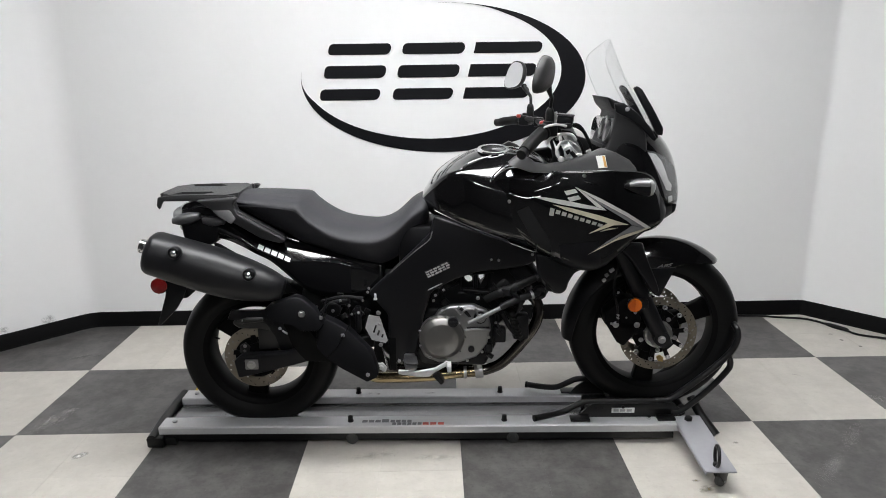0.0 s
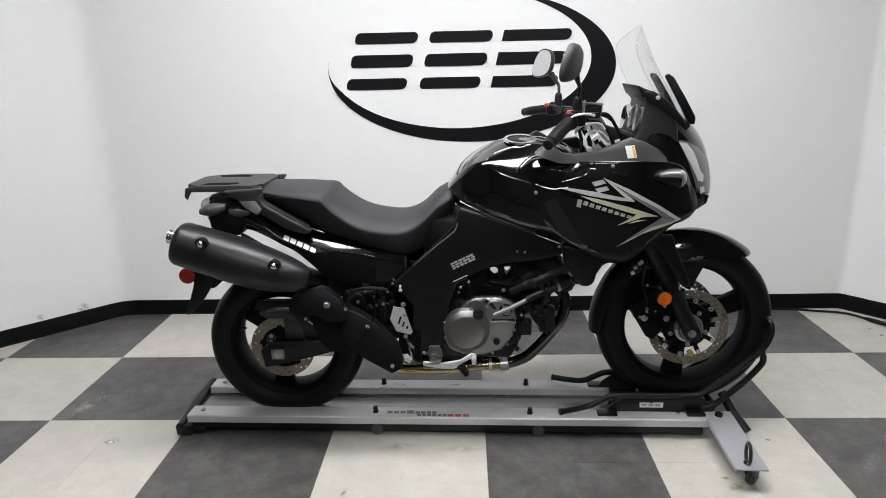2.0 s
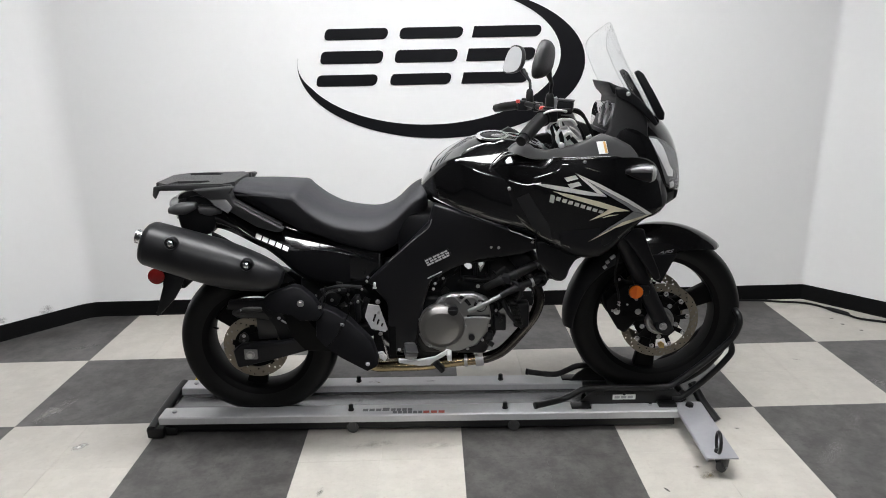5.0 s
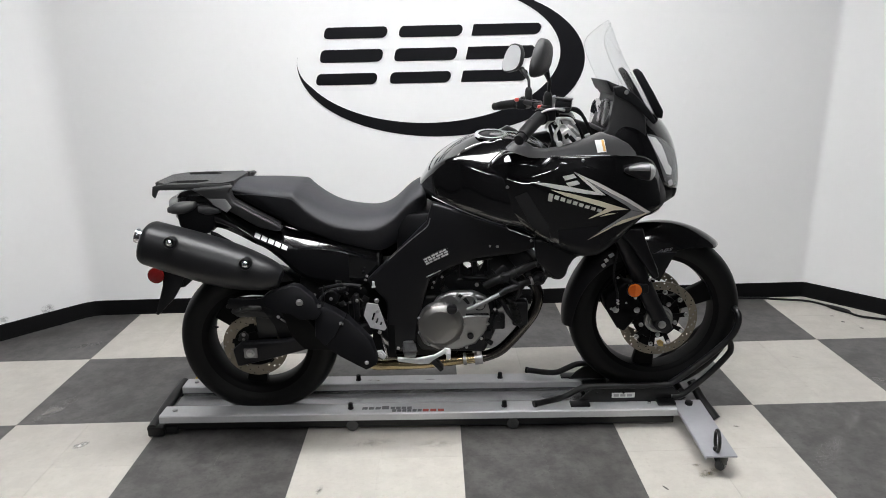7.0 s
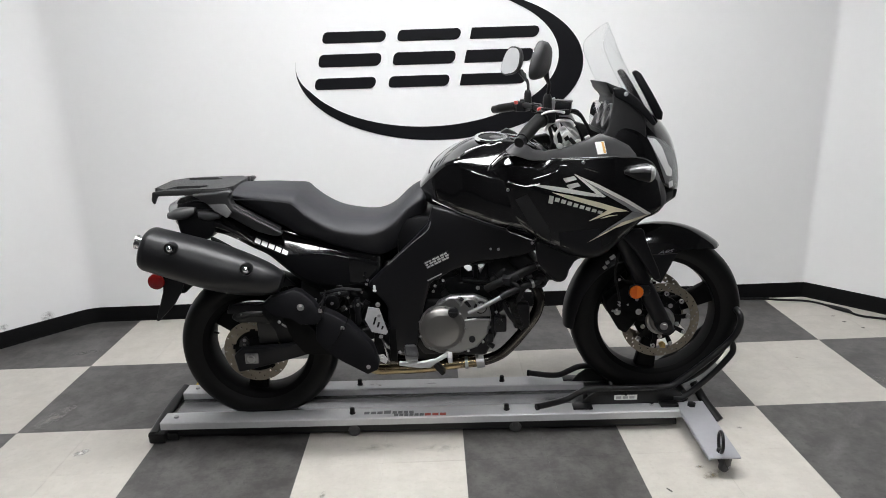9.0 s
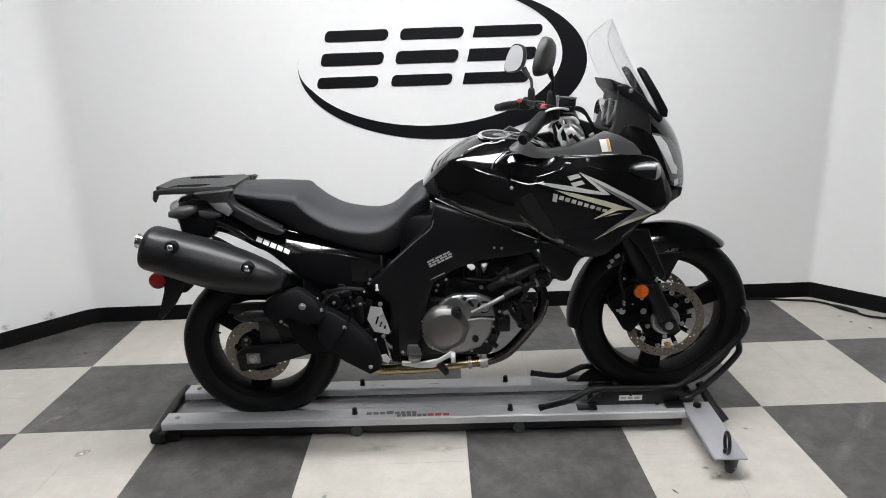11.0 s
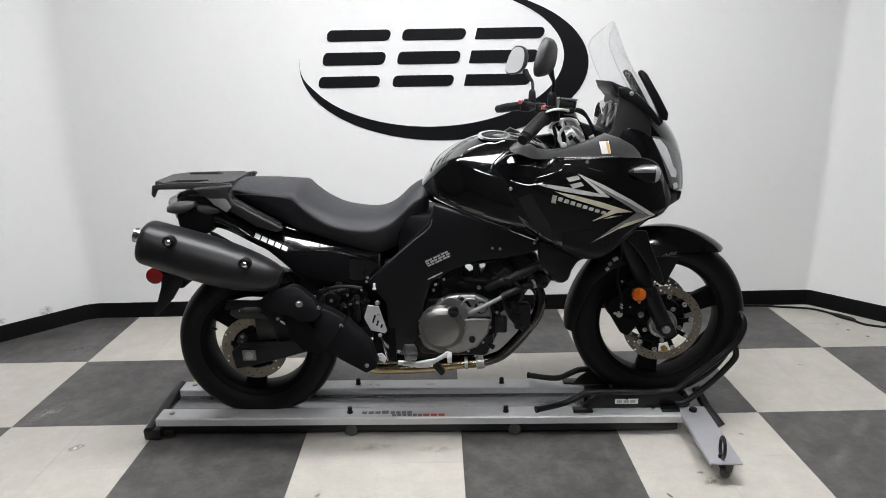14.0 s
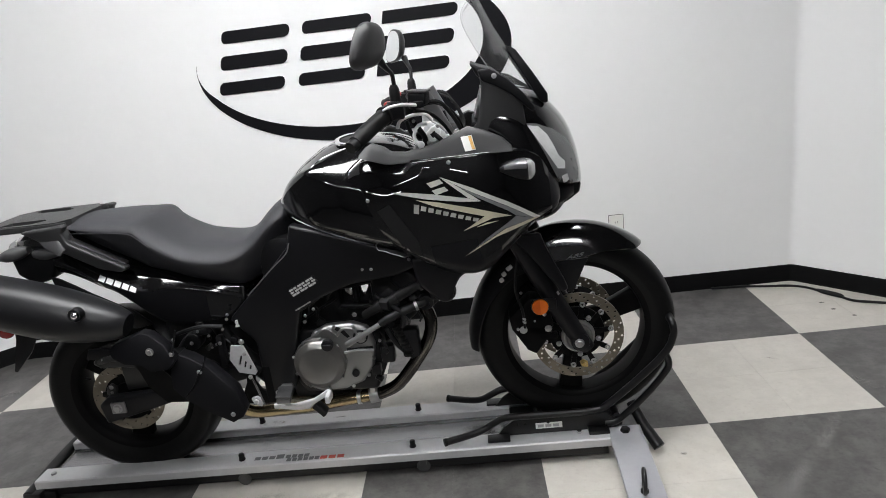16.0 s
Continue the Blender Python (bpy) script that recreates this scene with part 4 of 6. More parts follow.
slots = [[(-1.035, k * 0.112), (-0.925, k * 0.112), (-0.890, k * 0.078), (-0.905, k * 0.060), (-1.015, k * 0.064)] for k in (-1, 1)]
rb = flat_shape(rack_out, slots, -0.010, 0.010)
rack = part("luggage_rack", turned(rb, pose(0, 0, 0.997, 90, 0, 0)), GREYP, bike, "grey plastic luggage rack with slots", smooth=False)
part("rack_nose", joined(*[prism([(-1.085, 0.968), (-1.078, 1.000), (-1.03, 1.006), (-0.90, 1.004), (-0.80, 1.004), (-0.80, 0.985), (-0.98, 0.985), (-1.06, 0.985), (-1.076, 0.955)], s * 0.126 - 0.007, s * 0.126 + 0.007, 0.004) for s in (-1, 1)],
                         box(-1.09, -1.07, -0.08, 0.08, 0.975, 1.006, 0.004)), GREYP, rack)
for s in (-1, 1):
    part("grab_rail", prism([(-0.93, 0.992), (-0.833, 0.998), (-0.795, 1.002), (-0.785, 0.996), (-0.800, 0.978), (-0.786, 0.944), (-0.705, 0.895), (-0.622, 0.848), (-0.626, 0.838), (-0.645, 0.834), (-0.709, 0.852), (-0.821, 0.922), (-0.905, 0.978)], s * 0.150 - 0.016, s * 0.150 + 0.016, 0.006, 3), GREYP, rack, "grey grab rail")
    # same grey plastic, its face tilted up so that overhead light brightens it
    facet = prism([(-0.908, 0.994), (-0.845, 0.996), (-0.822, 0.968), (-0.786, 0.930), (-0.800, 0.914), (-0.847, 0.937), (-0.884, 0.965)], -0.004, 0.004, 0.002)
    for v in facet.verts:
        v.co.y = s * (0.164 + v.co.y * s - 0.75 * (v.co.z - 0.955))
    bmesh.ops.recalc_face_normals(facet, faces=facet.faces)
    part("rail_shoulder", facet, GREYP, rack, "grey rail shoulder tilted to catch light")
    part("rail_cap", prism([(-0.80, 0.985), (-0.790, 0.952), (-0.705, 0.902), (-0.630, 0.858), (-0.632, 0.852), (-0.707, 0.893), (-0.797, 0.944), (-0.812, 0.980)], s * 0.136 - 0.016, s * 0.136 + 0.016, 0.004), GREYP, rack)
# small grey body that gives the tail side a paler patch
part("signal_stalk", body([(-0.918, 0.905, 0.928, 0.012, 2.6, 0.5, -0.142), (-0.885, 0.896, 0.930, 0.018, 2.8, 0.5, -0.142), (-0.842, 0.902, 0.920, 0.012, 2.6, 0.5, -0.142)], 20, 4), SIGGREY, bike, "small grey piece beside the rear signal")
part("under_tail", prism([(-0.890, 0.835), (-0.866, 0.824), (-0.82, 0.795), (-0.78, 0.768), (-0.695, 0.716), (-0.650, 0.690), (-0.60, 0.640), (-0.66, 0.630), (-0.80, 0.715), (-0.88, 0.770)], -0.142, -0.128, 0.004), SATIN, bike, "black exhaust bracket")
part("tail_fill", prism([(-1.01, 0.93), (-0.86, 0.93), (-0.872, 0.858), (-0.888, 0.826), (-0.95, 0.81), (-1.00, 0.85)], -0.135, -0.06, 0.010, 3), SATIN, bike, "black under-tail moulding")
part("tail_lamp", body([(-1.065, 0.895, 0.935, 0.05, 3, 0.5, 0), (-1.05, 0.88, 0.945, 0.075, 3, 0.5, 0), (-1.02, 0.875, 0.95, 0.085, 3, 0.5, 0)], 24, 4), CLEARLENS, bike, "clear tail lamp lens")
part("rear_signal_body", joined(body([(-1.022, 0.908, 0.930, 0.016, 2.5, 0.5, -0.150), (-0.990, 0.904, 0.944, 0.030, 2.8, 0.5, -0.152), (-0.955, 0.908, 0.947, 0.026, 2.8, 0.5, -0.150), (-0.926, 0.924, 0.946, 0.012, 2.5, 0.5, -0.148)], 20, 4)), SIGGREY, bike, "smoked rear turn signal")
hold = part("plate_holder", joined(prism([(-1.09, 0.75), (-1.00, 0.735), (-1.021, 0.664), (-1.046, 0.606), (-1.074, 0.563), (-1.109, 0.529), (-1.145, 0.495), (-1.155, 0.498), (-1.133, 0.557), (-1.112, 0.614), (-1.103, 0.675)], -0.096, -0.086, 0.002), box(-1.10, -1.03, -0.09, 0.09, 0.60, 0.74, 0.01)), SATIN, bike, "black number plate bracket")
part("rear_reflector", disc_solid(0.031, -0.118, -0.102, (-1.124, 0, 0.660), 0.006, 36), RED, hold, "round red side reflector")

# exhaust
MAXIS = pose(-1.078, -0.250, 0.833, 0, 18.4, 0)
muff = part("muffler", turned(body([(0.0, -0.052, 0.052, 0.052, 2.3, 0.5, 0), (0.004, -0.066, 0.066, 0.068, 2.3, 0.5, 0), (0.018, -0.075, 0.075, 0.077, 2.3, 0.5, 0), (0.05, -0.077, 0.077, 0.080, 2.3, 0.5, 0), (0.22, -0.081, 0.081, 0.083, 2.3, 0.5, 0),
                                    (0.32, -0.075, 0.076, 0.078, 2.3, 0.5, 0), (0.40, -0.062, 0.064, 0.066, 2.2, 0.5, 0.006), (0.45, -0.048, 0.050, 0.052, 2.2, 0.5, 0.012), (0.478, -0.034, 0.036, 0.036, 2.2, 0.5, 0.018)], 44, 8), MAXIS), MUFF, bike, "matt black oval muffler")
part("tail_pipe", turned(joined(tube([(-0.026, 0, 0.012), (0.02, 0, 0.012)], 0.024, 24), tube([(-0.030, 0, 0.012), (-0.024, 0, 0.012)], 0.0255, 24)), MAXIS), CHROME, muff, "bright tail pipe")
for bx, bz in ((-0.955, 0.848), (-0.712, 0.768)):
    part("shield_cup", lathe([(0.013, -0.336), (0.019, -0.340), (0.0215, -0.336), (0.020, -0.315), (0.013, -0.315)], 28, (bx, 0, bz)), SATIN, muff)
    part("shield_bolt", lathe([(1e-4, -0.347), (0.005, -0.3462), (0.009, -0.3435), (0.0115, -0.339), (0.012, -0.330), (1e-4, -0.330)], 28, (bx, 0, bz), closed=False), CHROME, muff)
def leaned(bm, z0, k):
    for v in bm.verts:
        v.co.y += k * (v.co.z - z0)
    return bm


shield = part("heat_shield", leaned(prism([(-0.690, 0.618), (-0.669, 0.635), (-0.581, 0.661), (-0.556, 0.654), (-0.512, 0.620), (-0.480, 0.569), (-0.500, 0.545), (-0.560, 0.545), (-0.590, 0.565), (-0.642, 0.573), (-0.676, 0.592)], -0.276, -0.236, 0.003, 2), 0.60, 0.30), SHIELD, bike, "matt black exhaust heat shield")
part("lower_shield", leaned(prism([(-0.508, 0.548), (-0.478, 0.580), (-0.443, 0.565), (-0.389, 0.532), (-0.312, 0.454), (-0.290, 0.386), (-0.297, 0.372), (-0.331, 0.357), (-0.420, 0.404), (-0.478, 0.444), (-0.508, 0.478)], -0.290, -0.240, 0.003, 2), 0.46, 0.22), SHIELD, shield, "angular matt black lower shield")
part("inner_bracket", joined(prism([(-0.640, 0.580), (-0.480, 0.580), (-0.440, 0.470), (-0.440, 0.405), (-0.560, 0.412), (-0.605, 0.470), (-0.622, 0.530)], -0.250, -0.205, 0.003, 2), tube([(-0.548, -0.252, 0.545), (-0.515, -0.252, 0.50), (-0.478, -0.252, 0.437)], 0.006, 8, 4)), RIM, shield)
part("shield_edge", tube([(-0.385, -0.278, 0.575), (-0.400, -0.282, 0.541), (-0.418, -0.289, 0.516), (-0.434, -0.294, 0.486), (-0.470, -0.298, 0.448)], 0.0022, 8, 5), RIM, shield)
part("shield_clip", box(-0.420, -0.406, -0.288, -0.278, 0.519, 0.531, 0.003), BOLT, shield)
part("cable_clip", box(-0.494, -0.482, -0.285, -0.270, 0.585, 0.598, 0.003), BOLT, shield)
part("sensor_cable", tube([(-0.467, -0.262, 0.662), (-0.478, -0.276, 0.615), (-0.488, -0.280, 0.594), (-0.502, -0.276, 0.570)], 0.0032, 8, 5), ENGB, shield)
part("shield_bolt", bolt(-0.556, -0.276, 0.604, 0.010, 0.007), BOLT, shield)
part("shield_bolt", bolt(-0.328, -0.309, 0.384, 0.006, 0.005), BOLT, shield)
pipe = part("exhaust_pipe", tube([(0.255, -0.10, 0.64), (0.298, -0.12, 0.57), (0.288, -0.13, 0.50), (0.235, -0.13, 0.42), (0.17, -0.12, 0.342), (0.12, -0.11, 0.310), (0.075, -0.11, 0.298)], 0.021, 18, 7), PIPE, bike, "browned steel header pipe")
part("collector_pipe", tube([(0.075, -0.11, 0.298), (-0.02, -0.11, 0.290), (-0.13, -0.11, 0.278), (-0.25, -0.12, 0.280), (-0.33, -0.16, 0.305), (-0.40, -0.20, 0.38)], 0.020, 18, 7), GOLD, pipe, "straw-tinted steel pipe")
part("pipe_clamp", joined(tube([(0.092, -0.11, 0.300), (0.062, -0.11, 0.296)], 0.026, 20), box(0.068, 0.086, -0.135, -0.115, 0.318, 0.345, 0.003), tube([(0.03, -0.11, 0.294), (0.018, -0.11, 0.2935)], 0.024, 20)), BOLT, pipe)
part("silencer_box", box(-0.34, 0.06, -0.06, 0.12, 0.245, 0.30, 0.015), PIPE, bike)

# frame and engine
for s in (-1, 1):
    part("frame_spar", prism([(-0.255, 0.715), (-0.165, 0.80), (-0.105, 0.86), (-0.085, 0.93), (0.02, 0.895), (0.16, 0.845), (0.262, 0.806), (0.32, 0.77), (0.22, 0.735), (0.07, 0.72), (-0.02, 0.69), (-0.10, 0.645), (-0.13, 0.55), (-0.15, 0.45), (-0.165, 0.38), (-0.245, 0.365), (-0.262, 0.46), (-0.262, 0.56), (-0.33, 0.645)],
                              s * 0.155 - 0.022, s * 0.155 + 0.022, 0.010, 3), FRAMEB, bike, "black twin-spar frame")
bolts(bike, [(0.265, -0.180, 0.785, 0.0042, 0.004), (-0.055, -0.180, 0.655, 0.0042, 0.004), (-0.085, -0.180, 0.635, 0.0042, 0.004), (0.145, -0.178, 0.765, 0.0042, 0.004), (-0.175, -0.180, 0.40, 0.005, 0.005), (-0.225, -0.182, 0.378, 0.005, 0.005)])
part("seat_trim", tube([(-0.25, -0.182, 0.722), (-0.16, -0.184, 0.80), (-0.105, -0.186, 0.845), (-0.092, -0.180, 0.875)], 0.0019, 8, 5), ALU, bike, "thin bright trim line")
part("crankcase", joined(prism([(-0.17, 0.40), (-0.14, 0.345), (0.10, 0.335), (0.14, 0.42), (0.14, 0.54), (0.05, 0.575), (-0.12, 0.575), (-0.18, 0.48)], -0.145, 0.16, 0.015, 3), box(-0.20, 0.0, -0.10, 0.12, 0.30, 0.38, 0.02)), ENGB, bike, "black engine crankcase")
ccov = part("engine_cover", joined(prism([(-0.075, 0.572), (-0.03, 0.592), (0.055, 0.594), (0.105, 0.572), (0.118, 0.51), (0.105, 0.44), (0.065, 0.388), (0.0, 0.366), (-0.075, 0.366), (-0.13, 0.39), (-0.148, 0.43), (-0.12, 0.50)], -0.182, -0.143, 0.012, 3)), ALU, bike, "cast aluminium engine side cover")
part("clutch_cover", lathe([(1e-4, -0.214), (0.059, -0.214), (0.062, -0.2132), (0.065, -0.211), (0.077, -0.201), (0.080, -0.197), (0.081, -0.190), (0.085, -0.188), (0.086, -0.180), (0.086, -0.165), (1e-4, -0.165)], 72, (-0.064, 0, 0.472), closed=False), COVER, ccov, "round brushed clutch cover")
rim_bolts = [bolt(-0.064 + 0.086 * math.cos(2 * math.pi * k / 9), -0.191, 0.472 + 0.086 * math.sin(2 * math.pi * k / 9), 0.0040, 0.005) for k in range(9)]
for b in rim_bolts:
    part("bolt", b, ALU, ccov)
# black raised shapes stand in for the shade in the cover's recesses
part("pump_recess", joined(disc_solid(0.024, -0.187, -0.18, (0.078, 0, 0.548), 0.002, 28), prism([(0.028, 0.512), (0.112, 0.512), (0.114, 0.500), (0.028, 0.498)], -0.1845, -0.18, 0.001), prism([(0.008, 0.590), (0.03, 0.575), (0.045, 0.552), (0.036, 0.548), (0.02, 0.566), (0.0, 0.580)], -0.1845, -0.18, 0.001)), ENGB, ccov)
part("pump_cap", disc_solid(0.017, -0.196, -0.18, (0.080, 0, 0.548), 0.004, 24), ALU, ccov)
bolts(ccov, [(bx, -0.184, bz, 0.0045, 0.005) for bx, bz in ((-0.06, 0.578), (0.0, 0.590), (0.06, 0.586), (0.104, 0.560), (0.110, 0.47), (0.085, 0.412), (0.03, 0.378), (-0.05, 0.374), (-0.11, 0.392))])
part("oil_cap", joined(disc_solid(0.019, -0.226, -0.205, (-0.022, 0, 0.545), 0.004, 24), box(-0.038, -0.006, -0.230, -0.222, 0.540, 0.550, 0.002)), ENGB, ccov)
part("drain_plug", disc_solid(0.012, -0.194, -0.18, (0.045, 0, 0.425), 0.003, 20), ENGB, ccov)
part("cover_rib", joined(tube([(-0.060, -0.186, 0.570), (-0.045, -0.188, 0.584), (-0.022, -0.188, 0.586), (-0.005, -0.188, 0.572), (0.006, -0.188, 0.560), (0.016, -0.188, 0.574), (0.03, -0.188, 0.582), (0.056, -0.188, 0.579), (0.070, -0.188, 0.560)], 0.0042, 10, 4), tube([(0.02, -0.188, 0.50), (0.07, -0.19, 0.505), (0.115, -0.188, 0.50)], 0.005, 8, 4)), ALU, ccov)
part("water_pipe", tube([(0.035, -0.205, 0.534), (0.085, -0.208, 0.560), (0.155, -0.205, 0.596)], [0.0095, 0.0085, 0.0080], 14, 4), ALU, ccov, "bright water pipe")
part("coolant_hose", tube([(0.150, -0.203, 0.593), (0.18, -0.20, 0.608), (0.23, -0.185, 0.624), (0.295, -0.165, 0.640)], [0.011, 0.013, 0.014, 0.014], 14, 5), ENGB, bike)
part("upper_hose", tube([(0.10, -0.165, 0.612), (0.145, -0.182, 0.640), (0.184, -0.184, 0.655), (0.244, -0.180, 0.684), (0.29, -0.170, 0.700), (0.34, -0.165, 0.702)], [0.014, 0.015, 0.017, 0.016, 0.014, 0.013], 14, 5), KNOB, bike, "black rubber coolant hose")
part("hose_outlet", lathe([(0.013, -0.176), (0.023, -0.176), (0.0245, -0.172), (0.0245, -0.150), (0.013, -0.150)], 32, (0.297, 0, 0.637)), ENGB, bike)
part("hose_clamp", tube([(0.262, -0.1785, 0.632), (0.270, -0.1765, 0.634)], 0.0165, 18), BOLT, bike)
part("rubber_boot", tube([(0.192, -0.165, 0.565), (0.206, -0.165, 0.515), (0.222, -0.165, 0.465)], 0.0135, 16, 4), KNOB, bike, "ribbed rubber boot")
for (ax, az), (bx, bz), r in (((0.150, 0.641), (0.160, 0.646), 0.0195), ((0.205, 0.664), (0.213, 0.668), 0.0205), ((0.282, 0.697), (0.290, 0.700), 0.0175), ((0.325, 0.7015), (0.333, 0.702), 0.0165)):
    part("hose_band", tube([(ax, -0.182 + 0.05 * max(0, ax - 0.22), az), (bx, -0.182 + 0.05 * max(0, bx - 0.22), bz)], r, 18), ENGB, bike)
part("hex_fitting", turned(lathe([(1e-4, -0.016), (0.021, -0.016), (0.021, 0.016), (1e-4, 0.016)], 6, (0, 0, 0), closed=False), pose(0.176, -0.186, 0.650, 0, -25, 65)), ENGB, bike)
part("hose_branch", tube([(0.19, -0.190, 0.648), (0.215, -0.195, 0.628), (0.225, -0.19, 0.600), (0.214, -0.18, 0.568)], 0.008, 10, 5), ENGB, bike)
for k in range(7):
    part("boot_rib", turned(disc_solid(0.017, -0.005, 0.005, (0, 0, 0), 0.003, 20), pose(0.196 + 0.004 * k, -0.165, 0.555 - 0.014 * k, 90, 12, 0)), KNOB, bike)
rnd = random.Random(5)
for k in range(26):
    zone = ((0.10, 0.27, 0.50, 0.68), (-0.53, -0.36, 0.50, 0.60), (-0.10, 0.0, 0.60, 0.68))[(0, 1, 2, 0, 1)[k % 5]]
    x0, z0 = rnd.uniform(zone[0], zone[1]), rnd.uniform(zone[2], zone[3])
    if zone[0] > 0 and x0 > 0.22 and z0 < 0.58:
        x0 -= 0.10
    dx, dz, yy = rnd.uniform(-0.05, 0.05), rnd.uniform(-0.05, 0.05), rnd.uniform(-0.165, -0.14)
    part("wire", tube([(x0, yy, z0), (x0 + dx * 0.3 + 0.012, yy - 0.008, z0 + dz * 0.6), (x0 + dx, yy, z0 + dz)], rnd.uniform(0.0022, 0.0060), 8, 4), KNOB if k % 3 else ENGB, bike)
    if k % 2:
        part("connector", turned(box(-rnd.uniform(0.008, 0.016), 0.012, -0.008, 0.008, -0.008, rnd.uniform(0.006, 0.014), 0.002), pose(x0 + dx, yy - 0.004, z0 + dz, 0, rnd.uniform(-50, 50), 0)), (ENGB, KNOB, GREYP)[k % 3], bike)
    if k % 3 == 0:
        part("bolt", bolt(x0, yy - 0.012, z0, rnd.uniform(0.0025, 0.0045), 0.004), BOLT, bike)
part("front_cylinder", turned(joined(box(-0.07, 0.07, -0.095, 0.095, -0.04, 0.17, 0.02, 3), *[box(-0.076, 0.076, -0.10, 0.10, 0.05 + 0.030 * k, 0.058 + 0.030 * k, 0.003) for k in range(3)]), pose(0.09, 0, 0.52, 0, 50, 0)), ENGB, bike, "black front cylinder")
part("front_head", turned(box(-0.085, 0.085, -0.13, 0.13, 0.0, 0.07, 0.015, 3), pose(0.235, 0, 0.645, 0, 50, 0)), ENGB, bike)
part("rear_cylinder", turned(joined(box(-0.07, 0.07, -0.095, 0.095, -0.04, 0.20, 0.02, 3), *[box(-0.076, 0.076, -0.10, 0.10, 0.05 + 0.030 * k, 0.058 + 0.030 * k, 0.003) for k in range(3)]), pose(-0.04, 0, 0.57, 0, -28, 0)), ENGB, bike, "black rear cylinder")
part("radiator", joined(box(0.335, 0.372, -0.17, 0.17, 0.66, 0.80, 0.006), box(0.315, 0.385, -0.195, -0.160, 0.645, 0.80, 0.016, 3), box(0.325, 0.38, 0.165, 0.195, 0.65, 0.80, 0.010), disc_solid(0.034, -0.185, -0.155, (0.362, 0, 0.668), 0.012, 28)), ENGB, bike)
bolts(bike, [(0.325, -0.192, 0.690, 0.004, 0.004), (0.318, -0.192, 0.700, 0.003, 0.003), (0.352, -0.197, 0.668, 0.005, 0.004)])
part("thermostat_housing", joined(box(0.20, 0.26, -0.17, -0.12, 0.45, 0.55, 0.012), box(0.13, 0.175, -0.17, -0.13, 0.44, 0.50, 0.008), tube([(0.16, -0.16, 0.56), (0.19, -0.165, 0.50), (0.235, -0.16, 0.45)], 0.009, 10, 5)), ENGB, bike)
part("air_box", joined(box(-0.22, 0.25, -0.12, 0.12, 0.725, 0.88, 0.02), box(-0.14, 0.012, -0.09, 0.09, 0.55, 0.74, 0.012), box(0.115, 0.22, -0.09, 0.09, 0.60, 0.74, 0.012)), ENGB, bike)
part("intake_plate", flat_shape([(-0.03, 0.740), (0.154, 0.740), (0.154, 0.607), (0.06, 0.598), (-0.03, 0.590)],
                                [[(0.022, 0.676), (0.041, 0.674), (0.054, 0.663), (0.053, 0.648), (0.040, 0.643), (0.025, 0.657)], [(0.078, 0.680), (0.104, 0.673), (0.099, 0.661), (0.085, 0.634), (0.078, 0.654)]], -0.055, -0.045), ENGB, bike)
part("head_cover", box(-0.02, 0.125, -0.095, 0.0, 0.57, 0.622, 0.012, 3), ENGB, bike)
part("throttle_body", joined(box(0.057, 0.072, -0.10, -0.06, 0.63, 0.74, 0.005), tube([(0.02, -0.11, 0.632), (0.06, -0.115, 0.628), (0.11, -0.11, 0.622)], 0.009, 10, 4), tube([(0.0, -0.12, 0.705), (0.05, -0.125, 0.700), (0.13, -0.12, 0.708)], 0.007, 10, 4)), ENGB, bike)
part("inner_mudguard", joined(box(-0.60, -0.34, -0.085, 0.085, 0.40, 0.64, 0.03, 3), box(-0.42, -0.20, -0.10, 0.10, 0.44, 0.60, 0.02)), ENGB, bike)
part("oil_union", joined(box(0.095, 0.125, -0.18, -0.15, 0.405, 0.44, 0.006), tube([(0.105, -0.17, 0.40), (0.125, -0.17, 0.385)], 0.010, 12)), ENGB, bike)

# footrest, pedal, guard, master cylinder
part("brake_pedal", joined(prism([(-0.225, 0.366), (-0.159, 0.360), (-0.091, 0.372), (-0.046, 0.399), (-0.032, 0.396), (-0.032, 0.366), (-0.045, 0.366), (-0.050, 0.378), (-0.092, 0.354), (-0.110, 0.338), (-0.150, 0.337), (-0.225, 0.350)], -0.238, -0.226, 0.004, 3), box(-0.046, -0.030, -0.275, -0.226, 0.372, 0.396, 0.004)), TRIPLE, bike, "pale alloy brake pedal")
part("foot_rest", joined(turned(box(-0.022, 0.022, -0.075, 0.0, -0.010, 0.010, 0.006), pose(-0.185, -0.205, 0.395, 0, 8, 8)), box(-0.205, -0.165, -0.215, -0.18, 0.375, 0.41, 0.006)), ALU, bike, "folding foot rest")
part("foot_rest_rubber", turned(box(-0.024, 0.024, -0.078, -0.005, 0.010, 0.020, 0.005), pose(-0.185, -0.205, 0.395, 0, 8, 8)), GREYP, bike)
part("pedal_stop", turned(box(-0.009, 0.009, -0.02, 0.02, -0.035, 0.015, 0.003), pose(-0.085, -0.225, 0.340, 0, -40, 0)), KNOB, bike)
gd = part("heel_guard", flat_shape([(-0.328, 0.573), (-0.289, 0.567), (-0.262, 0.474), (-0.270, 0.465), (-0.320, 0.478), (-0.342, 0.526)],
                                   [[(-0.316, 0.505), (-0.310, 0.502), (-0.299, 0.534), (-0.305, 0.537)], [(-0.302, 0.494), (-0.296, 0.491), (-0.288, 0.513), (-0.294, 0.516)], [(-0.287, 0.486), (-0.281, 0.483), (-0.275, 0.498), (-0.281, 0.501)]], -0.215, -0.209), TRIPLE, bike, "aluminium heel guard with slots", smooth=False)
